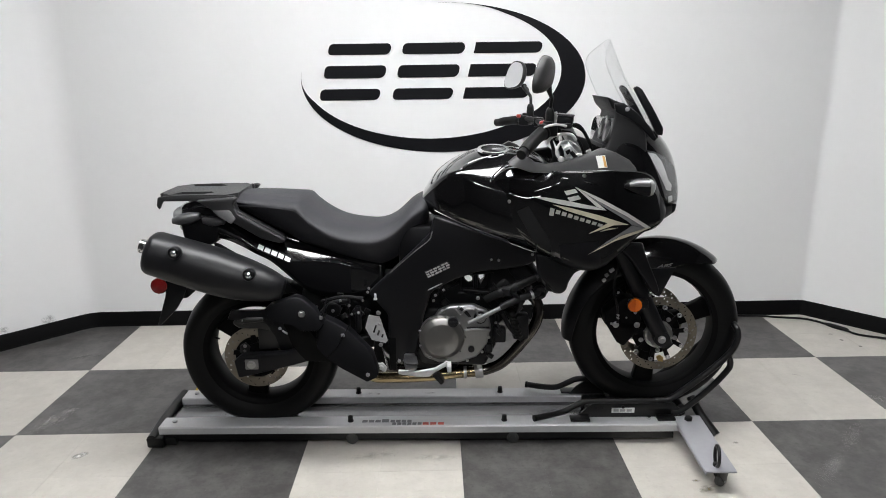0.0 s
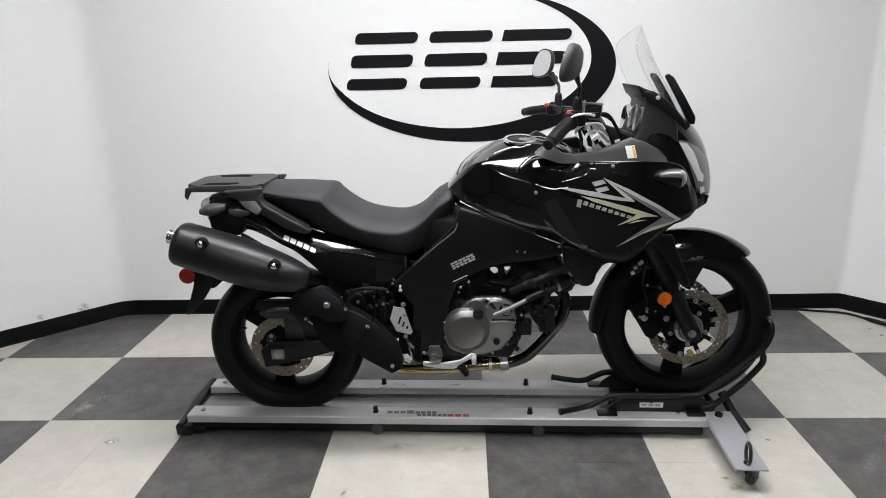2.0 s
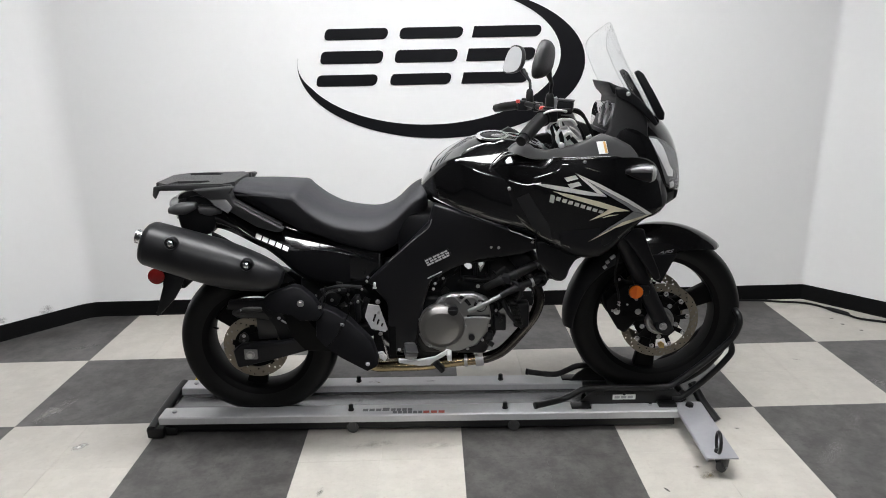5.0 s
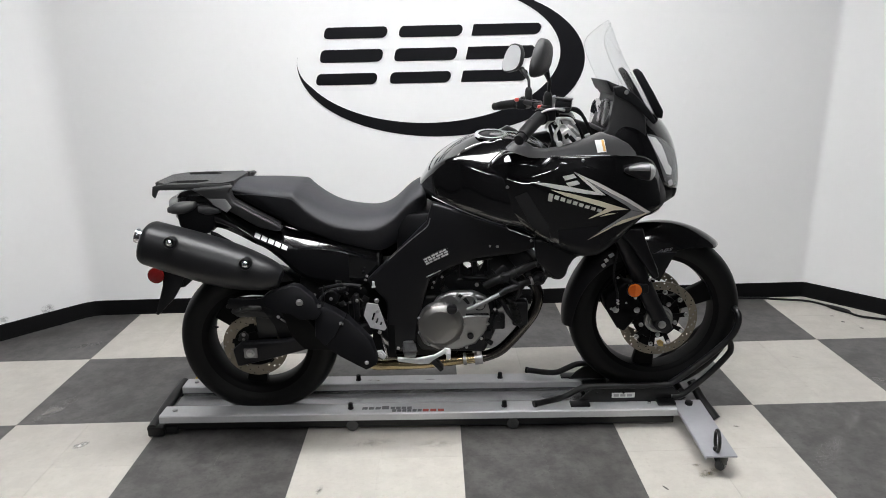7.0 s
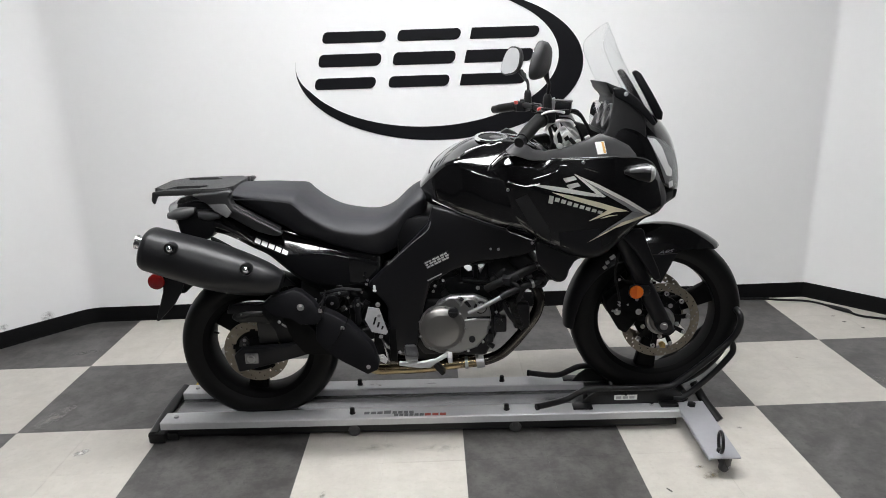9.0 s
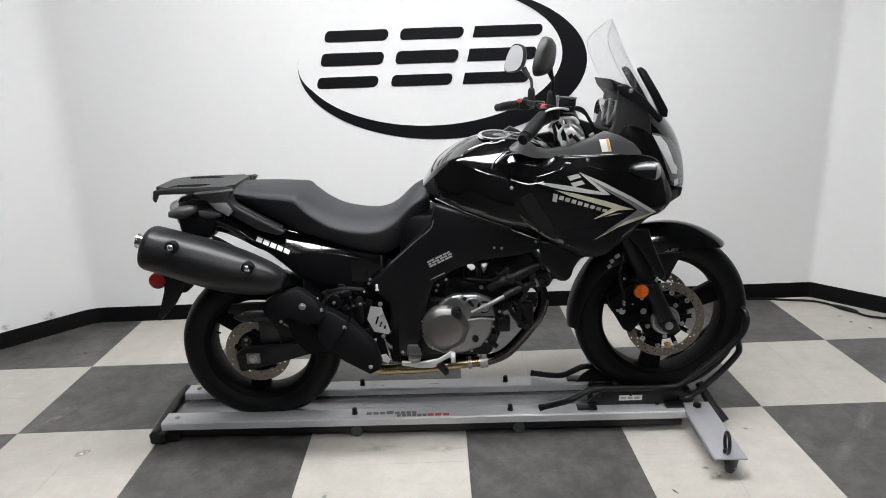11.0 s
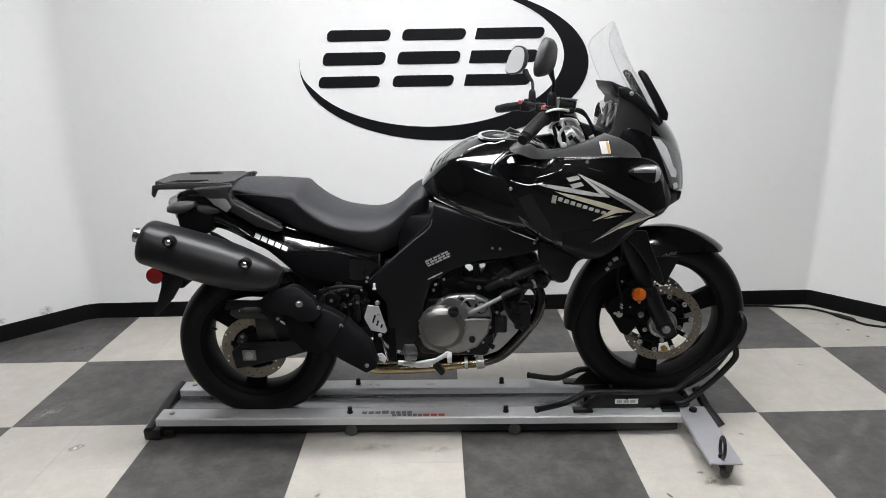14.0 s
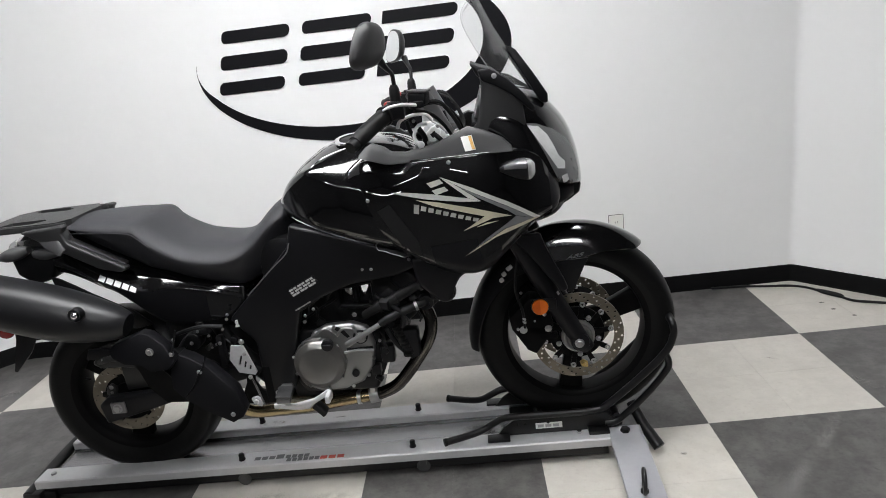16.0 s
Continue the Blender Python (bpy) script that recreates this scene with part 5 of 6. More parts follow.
bolts(gd, [(-0.290, -0.216, 0.540, 0.005, 0.005), (-0.292, -0.214, 0.582, 0.007, 0.006), (-0.288, -0.214, 0.458, 0.006, 0.006)])
part("brake_rod", tube([(-0.286, -0.208, 0.452), (-0.273, -0.210, 0.400), (-0.263, -0.212, 0.356)], 0.0036, 8, 4), CHROME, bike)
part("footrest_bracket", joined(prism([(-0.316, 0.455), (-0.284, 0.455), (-0.290, 0.424), (-0.275, 0.393), (-0.262, 0.386), (-0.257, 0.340), (-0.335, 0.345), (-0.341, 0.379), (-0.319, 0.423)], -0.180, -0.168, 0.003),
                                prism([(-0.262, 0.470), (-0.235, 0.470), (-0.235, 0.340), (-0.262, 0.340)], -0.178, -0.168, 0.002)), RIM, bike, "black footrest bracket")
part("pedal_pivot", joined(prism([(-0.306, 0.376), (-0.285, 0.380), (-0.269, 0.358), (-0.277, 0.342), (-0.302, 0.357)], -0.206, -0.192, 0.004, 3), disc_solid(0.008, -0.212, -0.204, (-0.290, 0, 0.364), 0.002, 14)), TRIPLE, bike, "pale alloy pedal pivot")
part("reservoir_clip", joined(box(-0.308, -0.300, -0.190, -0.182, 0.628, 0.646, 0.002), box(-0.311, -0.297, -0.190, -0.184, 0.622, 0.629, 0.002)), CLIPW, bike, "small white clip")
bolts(bike, [(0.118, -0.180, 0.768, 0.0036, 0.004), (0.116, -0.196, 0.571, 0.0060, 0.006), (-0.349, -0.196, 0.624, 0.0035, 0.004), (0.070, -0.178, 0.622, 0.0060, 0.006)])
part("master_cylinder", joined(box(-0.38, -0.36, -0.20, -0.17, 0.50, 0.60, 0.006), tube([(-0.40, -0.18, 0.62), (-0.47, -0.17, 0.60), (-0.52, -0.17, 0.55)], 0.012, 10, 5), disc_solid(0.028, -0.19, -0.14, (-0.46, 0, 0.585), 0.006, 20),
                               tube([(-0.35, -0.19, 0.63), (-0.42, -0.20, 0.64), (-0.50, -0.19, 0.62)], 0.007, 8, 5)), ENGB, bike)
bolts(bike, [(-0.46, -0.196, 0.585, 0.005, 0.005), (-0.52, -0.19, 0.60, 0.0045, 0.005), (-0.40, -0.195, 0.605, 0.004, 0.005), (-0.33, -0.195, 0.655, 0.004, 0.005), (-0.325, -0.195, 0.67, 0.004, 0.005), (-0.43, -0.20, 0.625, 0.004, 0.004), (-0.365, -0.205, 0.58, 0.005, 0.004)])
part("lower_frame", joined(tube([(-0.25, -0.12, 0.40), (-0.35, -0.10, 0.50), (-0.42, -0.08, 0.62)], 0.03, 14, 5), box(-0.36, -0.24, -0.10, 0.10, 0.43, 0.66, 0.02)), ENGB, bike)

# fairing
fair = part("side_fairing", creased_body([(0.110, 0.960, 0.190, 0.190, 1.045, 0.180, 1.055, 1.060), (0.150, 0.905, 0.208, 0.210, 1.062, 0.188, 1.086, 1.090), (0.18, 0.872, 0.220, 0.226, 1.068, 0.196, 1.100, 1.104), (0.25, 0.818, 0.240, 0.246, 1.066, 0.218, 1.101, 1.106),
                                          (0.32, 0.780, 0.258, 0.255, 1.045, 0.244, 1.096, 1.100), (0.42, 0.738, 0.268, 0.261, 1.038, 0.252, 1.096, 1.100), (0.50, 0.742, 0.267, 0.259, 1.038, 0.250, 1.096, 1.100), (0.57, 0.795, 0.252, 0.246, 1.030, 0.236, 1.092, 1.100),
                                          (0.64, 0.856, 0.238, 0.218, 1.020, 0.200, 1.080, 1.095), (0.68, 0.874, 0.230, 0.198, 1.010, 0.182, 1.060, 1.078), (0.705, 0.886, 0.220, 0.178, 1.000, 0.162, 1.045, 1.060), (0.722, 0.898, 0.204, 0.158, 0.985, 0.142, 1.020, 1.035), (0.732, 0.912, 0.180, 0.135, 0.975, 0.120, 1.000, 1.010)],
                                         (0, 0.02, 0.03, 0.010, 0.008, 0.03, 0)), GLOSS, bike, "gloss black side fairing", angle=180)
for s in (-1, 1):
    part("radiator_shroud", prism([(0.271, 0.800), (0.440, 0.780), (0.462, 0.742), (0.415, 0.722), (0.396, 0.690), (0.386, 0.655), (0.364, 0.640), (0.338, 0.654), (0.310, 0.685), (0.282, 0.715)], s * 0.19 - 0.020, s * 0.19 + 0.020, 0.012, 3), SATIN, bike, "black radiator shroud")
fair.data.materials.append(SATIN)
for p in fair.data.polygons:
    if p.center.x > 0.700 or p.center.z < 0.790 + max(0.0, p.center.x - 0.46) * 0.33 + max(0.0, 0.30 - p.center.x) * 0.45:
        p.material_index = 1
nose = part("nose_cowl", body([(0.53, 1.10, 1.258, 0.180, 3.2, 0.12, 0), (0.58, 1.08, 1.258, 0.190, 3.0, 0.12, 0), (0.64, 1.03, 1.248, 0.192, 2.8, 0.12, 0), (0.70, 0.970, 1.222, 0.178, 2.6, 0.12, 0), (0.745, 0.948, 1.180, 0.152, 2.5, 0.10, 0), (0.778, 0.942, 1.132, 0.122, 2.3, 0.08, 0), (0.800, 0.940, 1.075, 0.086, 2.2, 0.06, 0), (0.813, 0.940, 1.015, 0.050, 2.1, 0.06, 0), (0.818, 0.942, 0.972, 0.018, 2.0, 0.1, 0)], 56, 6),
            GLOSS, bike, "gloss black headlight cowl", angle=180)
part("beak", prism([(0.700, 0.960), (0.760, 0.955), (0.800, 0.952), (0.812, 0.940), (0.806, 0.908), (0.770, 0.884), (0.742, 0.872), (0.700, 0.880)], -0.060, 0.060, 0.012, 3), SATIN, bike, "black beak under the headlight")
part("beak_chin", body([(0.655, 0.842, 0.900, 0.165, 3.2, 0.6, 0), (0.700, 0.850, 0.905, 0.150, 3.0, 0.6, 0), (0.730, 0.862, 0.906, 0.125, 2.8, 0.55, 0), (0.752, 0.876, 0.900, 0.080, 2.4, 0.5, 0)], 32, 5), SATIN, bike, "black chin under the beak")
part("beak_side", body([(0.69, 0.880, 0.962, 0.14, 3.4, 0.4, 0), (0.745, 0.885, 0.958, 0.118, 3.2, 0.4, 0), (0.785, 0.900, 0.952, 0.085, 3.0, 0.5, 0)], 28, 5), SATIN, bike)
for s in (1, -1):
    rings = []
    for yy, grow in ((0.241, 0.0), (0.244, 0.06), (0.240, 0.3), (0.233, 0.65), (0.227, 0.92), (0.221, 1.0), (0.200, 0.97)):
        top = [(0.171, 1.122), (0.190, 1.139), (0.211, 1.151), (0.244, 1.136), (0.263, 1.121), (0.302, 1.115), (0.359, 1.123), (0.400, 1.134), (0.434, 1.147), (0.485, 1.168), (0.529, 1.153), (0.579, 1.126), (0.602, 1.100)]
        base = [(x, 1.088 if x > 0.25 else 1.088 + (0.25 - x) * 0.35) for x, z in top]
        rings.append([Vector((x, s * yy, b + (z - b) * grow)) for (x, z), (_, b) in zip(top, base)])
    sheet = skin(rings, cap=False, closed=False)
    bmesh.ops.recalc_face_normals(sheet, faces=sheet.faces)
    solid = bmesh.ops.solidify(sheet, geom=list(sheet.faces), thickness=0.006)
    bmesh.ops.recalc_face_normals(sheet, faces=sheet.faces)
    panel = part("cockpit_panel", sheet, GREYP, bike, "grey grained cockpit side panel")
for s in (-1, 1):
    part("inner_panel", turned(prism([(0.530, 1.302), (0.560, 1.292), (0.590, 1.272), (0.620, 1.250), (0.645, 1.205), (0.655, 1.12), (0.601, 1.09), (0.532, 1.11), (0.488, 1.140), (0.516, 1.175), (0.528, 1.225), (0.534, 1.268)], s * 0.172 - 0.010, s * 0.172 + 0.010, 0.010, 3), pose(0.0 if s < 0 else 0.07, 0, -0.02 if s > 0 else 0)), INNER, bike, "black inner fairing")
part("instrument_pod", joined(box(0.55, 0.60, -0.15, 0.13, 1.12, 1.24, 0.02, 3)), SATIN, bike)
part("dash_hood", prism([(0.506, 1.334), (0.53, 1.322), (0.575, 1.305), (0.60, 1.28), (0.60, 1.15), (0.510, 1.150), (0.518, 1.175), (0.537, 1.23), (0.546, 1.280), (0.524, 1.296)], -0.176, 0.085, 0.008, 3), SATIN, bike, "black instrument hood")
for gy, gz in ((-0.137, 1.216), (-0.062, 1.220)):
    m = pose(0.531, gy, gz, 0, 18.6, 0) @ pose(0, 0, 0, 0, 0, -90) @ Matrix.Diagonal((1, 1, 1.2, 1))
    gauge = part("gauge", turned(disc_solid(0.031, -0.006, 0.004, (0, 0, 0), 0.001, 32), m), VENT, bike, "dark instrument dial")
    part("gauge_ring", turned(lathe([(0.0305, -0.006), (0.0325, -0.013), (0.0355, -0.012), (0.0360, -0.002), (0.0305, 0.002)], 36, (0, 0, 0)), m), ALU, gauge, "grey metal dial ring")
part("cluster_rim", turned(box(-0.010, 0.004, -0.172, 0.060, -0.066, -0.052, 0.004), pose(0.526, 0, 1.219, 0, 18.6, 0)), SATIN, bike)

# windscreen
TRIM = [(0.612, 1.358), (0.624, 1.366), (0.642, 1.353), (0.686, 1.285), (0.724, 1.220), (0.722, 1.194), (0.702, 1.198), (0.670, 1.259)]
def screen_row(v):
    """Height, middle x, half width and bow of the screen at the height share v."""
    full = 0.190 - 0.030 * v
    top = max(0.0, (v - 0.72) / 0.28)
    return 1.205 + 0.322 * v, 0.735 - 0.190 * v - 0.02 * math.sin(math.pi * v), full * (1 - 0.62 * top ** 2.6), 0.104 - 0.032 * v


def screen_point(u, v):
    z, x, hw, bow = screen_row(v)
    q = u * hw / (0.190 - 0.030 * v)
    return Vector((x - bow * q * q, u * hw, z - 0.012 * v * v * u * u))


def screen_sheet(thick=0.003):
    rings, n = [], 18
    for k in range(21):
        outer = [screen_point(-1 + 2 * j / n, k / 20) for j in range(n + 1)]
        rings.append(outer + [p + Vector((-thick, 0, 0)) for p in reversed(outer)])
    return skin(rings)


screen = part("windscreen", screen_sheet(), SCREEN, bike, "clear acrylic windscreen")
screen.visible_shadow = False
for s in (-1, 1):
    part("screen_edge", tube([screen_point(s, v) for v in (0.34, 0.42, 0.5, 0.6, 0.75, 0.86, 0.94, 1.0)], 0.0007, 8, 4), LABELGREY, screen, "greyish screen edge")
for yy in (-0.100, 0.100):
    part("screen_trim", prism(TRIM, yy - 0.012, yy + 0.012, 0.005), SATIN, screen, "black screen trim")
part("screen_base", prism([(0.527, 1.312), (0.559, 1.314), (0.609, 1.279), (0.650, 1.237), (0.681, 1.191), (0.670, 1.182), (0.618, 1.234), (0.576, 1.262), (0.535, 1.282)], -0.188, -0.174, 0.006, 3), SATIN, screen, "black screen mounting rail")
part("screen_base", prism([(0.535, 1.308), (0.559, 1.310), (0.609, 1.275), (0.650, 1.233), (0.681, 1.187), (0.670, 1.180), (0.618, 1.232), (0.576, 1.260)], 0.172, 0.186, 0.006, 3), SATIN, screen, "black screen mounting rail")
part("mount_bolt", bolt(0.572, -0.188, 1.292, 0.006, 0.004), BOLT, screen)

# decals and lamps laid on the bodywork
from mathutils.bvhtree import BVHTree


def tree_of(*obs):
    vs, fs = [], []
    for o in obs:
        k = len(vs)
        vs += [v.co.copy() for v in o.data.vertices]
        fs += [[k + i for i in p.vertices] for p in o.data.polygons]
    return BVHTree.FromPolygons(vs, fs)


def decal(name, outline, tree, mat, parent, label="", lift=0.0016, cuts=3, side=-1, thick=0.0):
    """A thin film with the outline (x, z), laid from the side onto the bodywork."""
    bm = bmesh.new()
    bm.faces.new([bm.verts.new((x, 0, z)) for x, z in outline])
    bmesh.ops.triangulate(bm, faces=list(bm.faces))
    for _ in range(cuts):
        bmesh.ops.subdivide_edges(bm, edges=[e for e in bm.edges if e.calc_length() > 0.018], cuts=1, use_grid_fill=True)
        bmesh.ops.triangulate(bm, faces=[f for f in bm.faces if len(f.verts) > 4])
    for v in bm.verts:
        hit = tree.ray_cast(Vector((v.co.x, side * 1.0, v.co.z)), Vector((0, -side, 0)))[0]
        if hit is None:
            hit = tree.find_nearest(Vector((v.co.x, side * 0.25, v.co.z)))[0]
        v.co.y = hit.y + side * lift
    for f in bm.faces:
        if f.normal.y * side < 0:
            f.normal_flip()
    me = bpy.data.meshes.new(name)
    bm.to_mesh(me)
    bm.free()
    me.materials.append(mat)
    me.shade_smooth()
    ob = new(name, me)
    ob.parent = parent
    if label:
        ob["label"] = label
    return ob


side_tree = tree_of(fair, tank, nose)
decal("vent_panel", [(0.200, 0.955), (0.240, 0.975), (0.312, 0.860), (0.322, 0.800), (0.275, 0.820)], side_tree, VENT, fair, "satin black inset panel", lift=0.001)
decal("lower_panel", [(0.344, 0.842), (0.48, 0.855), (0.487, 0.804), (0.494, 0.752), (0.405, 0.750), (0.352, 0.782)], side_tree, SATIN, fair, "satin black lower panel", lift=0.001)
decal("arrow_stripe", [(0.392, 1.043), (0.477, 1.004), (0.578, 0.948), (0.668, 0.890), (0.646, 0.891), (0.568, 0.940), (0.473, 0.993), (0.431, 1.018)], side_tree, SILVER, fair, "silver arrow stripe")
decal("arrow_stripe", [(0.432, 1.017), (0.473, 0.992), (0.568, 0.939), (0.645, 0.891), (0.596, 0.905), (0.575, 0.922), (0.527, 0.952), (0.482, 0.979)], side_tree, GREYD, fair, "dark silver arrow stripe")
decal("arrow_stripe", [(0.392, 1.042), (0.430, 1.018), (0.480, 0.979), (0.501, 0.961), (0.467, 0.974)], side_tree, SILVER, fair, "silver arrow stripe")
decal("arrow_stripe", [(0.249, 1.009), (0.299, 1.006), (0.365, 0.996), (0.466, 0.974), (0.499, 0.961), (0.440, 0.967), (0.346, 0.983), (0.287, 0.998)], side_tree, SILVER, fair, "silver arrow stripe")
decal("arrow_stripe", [(0.318, 0.983), (0.384, 0.970), (0.479, 0.944), (0.584, 0.907), (0.529, 0.908), (0.443, 0.881), (0.507, 0.917), (0.441, 0.938), (0.365, 0.962)], side_tree, CHAMP, fair, "champagne arrow stripe")
decal("arrow_stripe", [(0.481, 0.888), (0.546, 0.898), (0.510, 0.898)], side_tree, CHAMP, fair, "champagne arrow stripe")
decal("arrow_stripe", [(0.645, 0.890), (0.561, 0.872), (0.487, 0.836), (0.446, 0.810), (0.512, 0.855), (0.571, 0.888), (0.596, 0.904)], side_tree, GREYD, fair, "dark silver arrow stripe")
decal("arrow_stripe", [(0.668, 0.889), (0.619, 0.875), (0.532, 0.851), (0.442, 0.807), (0.487, 0.834), (0.561, 0.871), (0.646, 0.890)], side_tree, CHAMP, fair, "champagne arrow stripe")


def lip(name, line, r, mat, parent, label="", sink=0.4):
    """A thin rolled edge along the points (x, z), lying on the bodywork."""
    pts = []
    for x, z in smooth_rows(line, 4):
        h = side_tree.ray_cast(Vector((x, -1.0, z)), Vector((0, 1, 0)))[0] or side_tree.find_nearest(Vector((x, -0.25, z)))[0]
        pts.append((x, h.y + r * sink, z))
    return part(name, tube(pts, r, 4, 2), mat, parent, label, smooth=False)


lip("tank_trim", [(-0.083, 0.940), (0.03, 0.895), (0.10, 0.868), (0.17, 0.843)], 0.0032, ALU, tank, "thin silver trim line")
lip("tank_trim", [(0.17, 0.843), (0.22, 0.8245), (0.275, 0.806)], 0.0015, ALU, tank, "thin silver trim line")
lip("panel_edge", [(0.112, 1.050), (0.120, 1.068), (0.137, 1.084), (0.160, 1.100)], 0.0030, GLOSS, fair)
lip("panel_edge", [(0.004, 1.086), (0.036, 1.107), (0.078, 1.121), (0.127, 1.131), (0.165, 1.134)], 0.0022, GLOSS, tank)
lip("panel_edge", [(0.055, 1.050), (0.092, 1.036), (0.122, 1.028)], 0.0022, GLOSS, tank)
lip("panel_edge", [(0.176, 1.016), (0.200, 1.008), (0.232, 1.002), (0.262, 1.006), (0.280, 1.010)], 0.0027, GLOSS, fair)
lip("panel_edge", [(0.259, 1.027), (0.301, 1.040), (0.335, 1.052), (0.345, 1.064), (0.350, 1.071), (0.368, 1.070)], 0.0021, GLOSS, fair)
lip("panel_edge", [(0.425, 1.060), (0.450, 1.052), (0.472, 1.046)], 0.0026, GLOSS, fair)
for bx, bz in ((0.177, 0.988), (0.423, 1.078)):
    h = side_tree.ray_cast(Vector((bx, -1.0, bz)), Vector((0, 1, 0)))[0]
    part("bolt", bolt(bx, h.y + 0.001, bz, 0.0055, 0.004), BOLT, fair)
# maker's mark and model mark as plain slanted bars
for k in range(2):
    decal("badge_bar", [(0.355 + 0.012 * k, 1.028 - 0.022 * k), (0.392 + 0.012 * k, 1.036 - 0.022 * k), (0.402 + 0.012 * k, 1.024 - 0.022 * k), (0.366 + 0.012 * k, 1.014 - 0.022 * k)], side_tree, SILVER, fair, lift=0.0022, cuts=1)
for k in range(9):
    x0, z0 = 0.312 + 0.0205 * k, 0.972 - 0.0068 * k
    h = 0.026 if k == 0 else 0.0135 - 0.0005 * k
    decal("model_bar", [(x0, z0), (x0 + 0.0145, z0 - 0.004), (x0 + 0.0105, z0 - 0.004 - h), (x0 - 0.004, z0 - h)], side_tree, MARK, fair, lift=0.0036, cuts=1)
tail_tree = tree_of(tail)
tail.data.materials.append(SHIELD)
for p in tail.data.polygons:
    if p.center.z < 0.772 - 0.42 * (p.center.x + 0.58) and p.center.x > -0.72:
        p.material_index = 1
# gloss bead added along the cowl to shape its highlight line
edge = [(x, (tail_tree.ray_cast(Vector((x, -1.0, z)), Vector((0, 1, 0)))[0] or Vector((0, -0.168, 0))).y, z) for x, z in smooth_rows([(-0.640, 0.840), (-0.545, 0.808), (-0.460, 0.778), (-0.380, 0.750), (-0.290, 0.715)], 5)]
part("cowl_edge", tube(edge, 0.0022, 8, 2), GLOSS, tail)
for k in range(5):
    x0, z0 = -0.728 + 0.024 * k, 0.826 - 0.0105 * k
    decal("model_bar", [(x0 + 0.006, z0 + 0.002), (x0 + 0.025, z0 - 0.007), (x0 + 0.021, z0 - 0.020), (x0 + 0.002, z0 - 0.011)], tail_tree, WHITE, tail, lift=0.0025, cuts=1)
panel_tree = tree_of(panel)
decal("warning_sticker", [(0.463, 1.142), (0.494, 1.144), (0.502, 1.104), (0.472, 1.102)], panel_tree, WHITE, panel, "small white and amber sticker", cuts=3)
decal("sticker_bar", [(0.484, 1.142), (0.492, 1.1425), (0.500, 1.106), (0.492, 1.1055)], panel_tree, AMBER, panel, lift=0.0026, cuts=3)
# headlight
lamp_tree = tree_of(nose, fair)
decal("headlight_bowl", [(0.650, 1.152), (0.678, 1.147), (0.727, 1.123), (0.772, 1.085), (0.790, 1.045), (0.802, 0.985), (0.799, 0.957), (0.742, 0.957), (0.728, 0.985), (0.694, 1.065)], lamp_tree, LAMPGREY, nose, "grey headlight interior", lift=0.001)
decal("headlight_reflector", [(0.652, 1.146), (0.684, 1.138), (0.708, 1.112), (0.724, 1.080), (0.738, 1.046), (0.756, 1.026), (0.755, 1.004), (0.732, 1.010), (0.700, 1.066)], lamp_tree, REFLECTOR, nose, "silver headlight reflector", lift=0.0022)
decal("position_lamp", [(0.742, 0.985), (0.760, 0.988), (0.766, 0.968), (0.748, 0.962)], lamp_tree, REFLECTOR, nose, lift=0.0022)
decal("headlight_lens", [(0.646, 1.155), (0.678, 1.150), (0.727, 1.126), (0.774, 1.087), (0.792, 1.045), (0.804, 0.985), (0.801, 0.954), (0.739, 0.954), (0.726, 0.985), (0.692, 1.065)], lamp_tree, SCREEN, nose, "clear headlight lens", lift=0.005)
# turn signal
sig = part("turn_signal", body([(0.562, 1.036, 1.046, 0.006, 2.4, 0.5, -0.246), (0.585, 1.024, 1.058, 0.020, 2.8, 0.5, -0.252), (0.612, 1.014, 1.064, 0.030, 3.0, 0.5, -0.258), (0.632, 1.010, 1.066, 0.034, 3.0, 0.5, -0.262), (0.637, 1.010, 1.066, 0.034, 3.0, 0.5, -0.262)], 28, 5), SATIN, bike, "black turn signal with clear lens")
part("signal_cap", body([(0.574, 1.040, 1.055, 0.016, 2.6, 0.3, -0.252), (0.606, 1.042, 1.0665, 0.029, 2.8, 0.3, -0.259), (0.634, 1.042, 1.069, 0.036, 2.8, 0.3, -0.263)], 24, 4), SIGBODY, sig, "grey signal housing top")
part("signal_lens", body([(0.637, 1.008, 1.068, 0.0345, 3.0, 0.5, -0.262), (0.648, 1.012, 1.065, 0.032, 2.8, 0.5, -0.261), (0.658, 1.022, 1.056, 0.020, 2.4, 0.5, -0.258)], 28, 5), CLEARLENS, sig, "clear signal lens")
part("signal_stem", tube([(0.60, -0.18, 1.04), (0.605, -0.25, 1.04)], 0.016, 12), SATIN, sig)
# warning label on the frame
lb = part("frame_label", turned(box(0, 0.098, -0.0012, 0, 0, 0.030, 0), pose(-0.112, -0.1772, 0.698, 0, -25, 0)), ENGB, bike, smooth=False)
for r in range(3):
    for k in range(6):
        part("label_bar", turned(box(0.003 + 0.0155 * k, 0.0165 + 0.0155 * k - 0.003 * ((k + r) % 2), -0.0008, 0, 0.003 + 0.009 * r, 0.009 + 0.009 * r, 0), pose(-0.112, -0.1786, 0.698, 0, -25, 0)), LABELGREY, lb, smooth=False)
part("frame_slot", tube([(-0.112, -0.178, 0.655), (-0.06, -0.178, 0.680)], 0.0022, 6), BOLT, bike)

# ABS lettering on the mudguard
cu = bpy.data.curves.new("abs_mark", "FONT")
cu.body, cu.size, cu.extrude, cu.shear = "ABS", 0.016, 0.0004, 0.5
tmp = bpy.data.objects.new("tmp", cu)
scene.collection.objects.link(tmp)
me = bpy.data.meshes.new_from_object(tmp.evaluated_get(bpy.context.evaluated_depsgraph_get()))
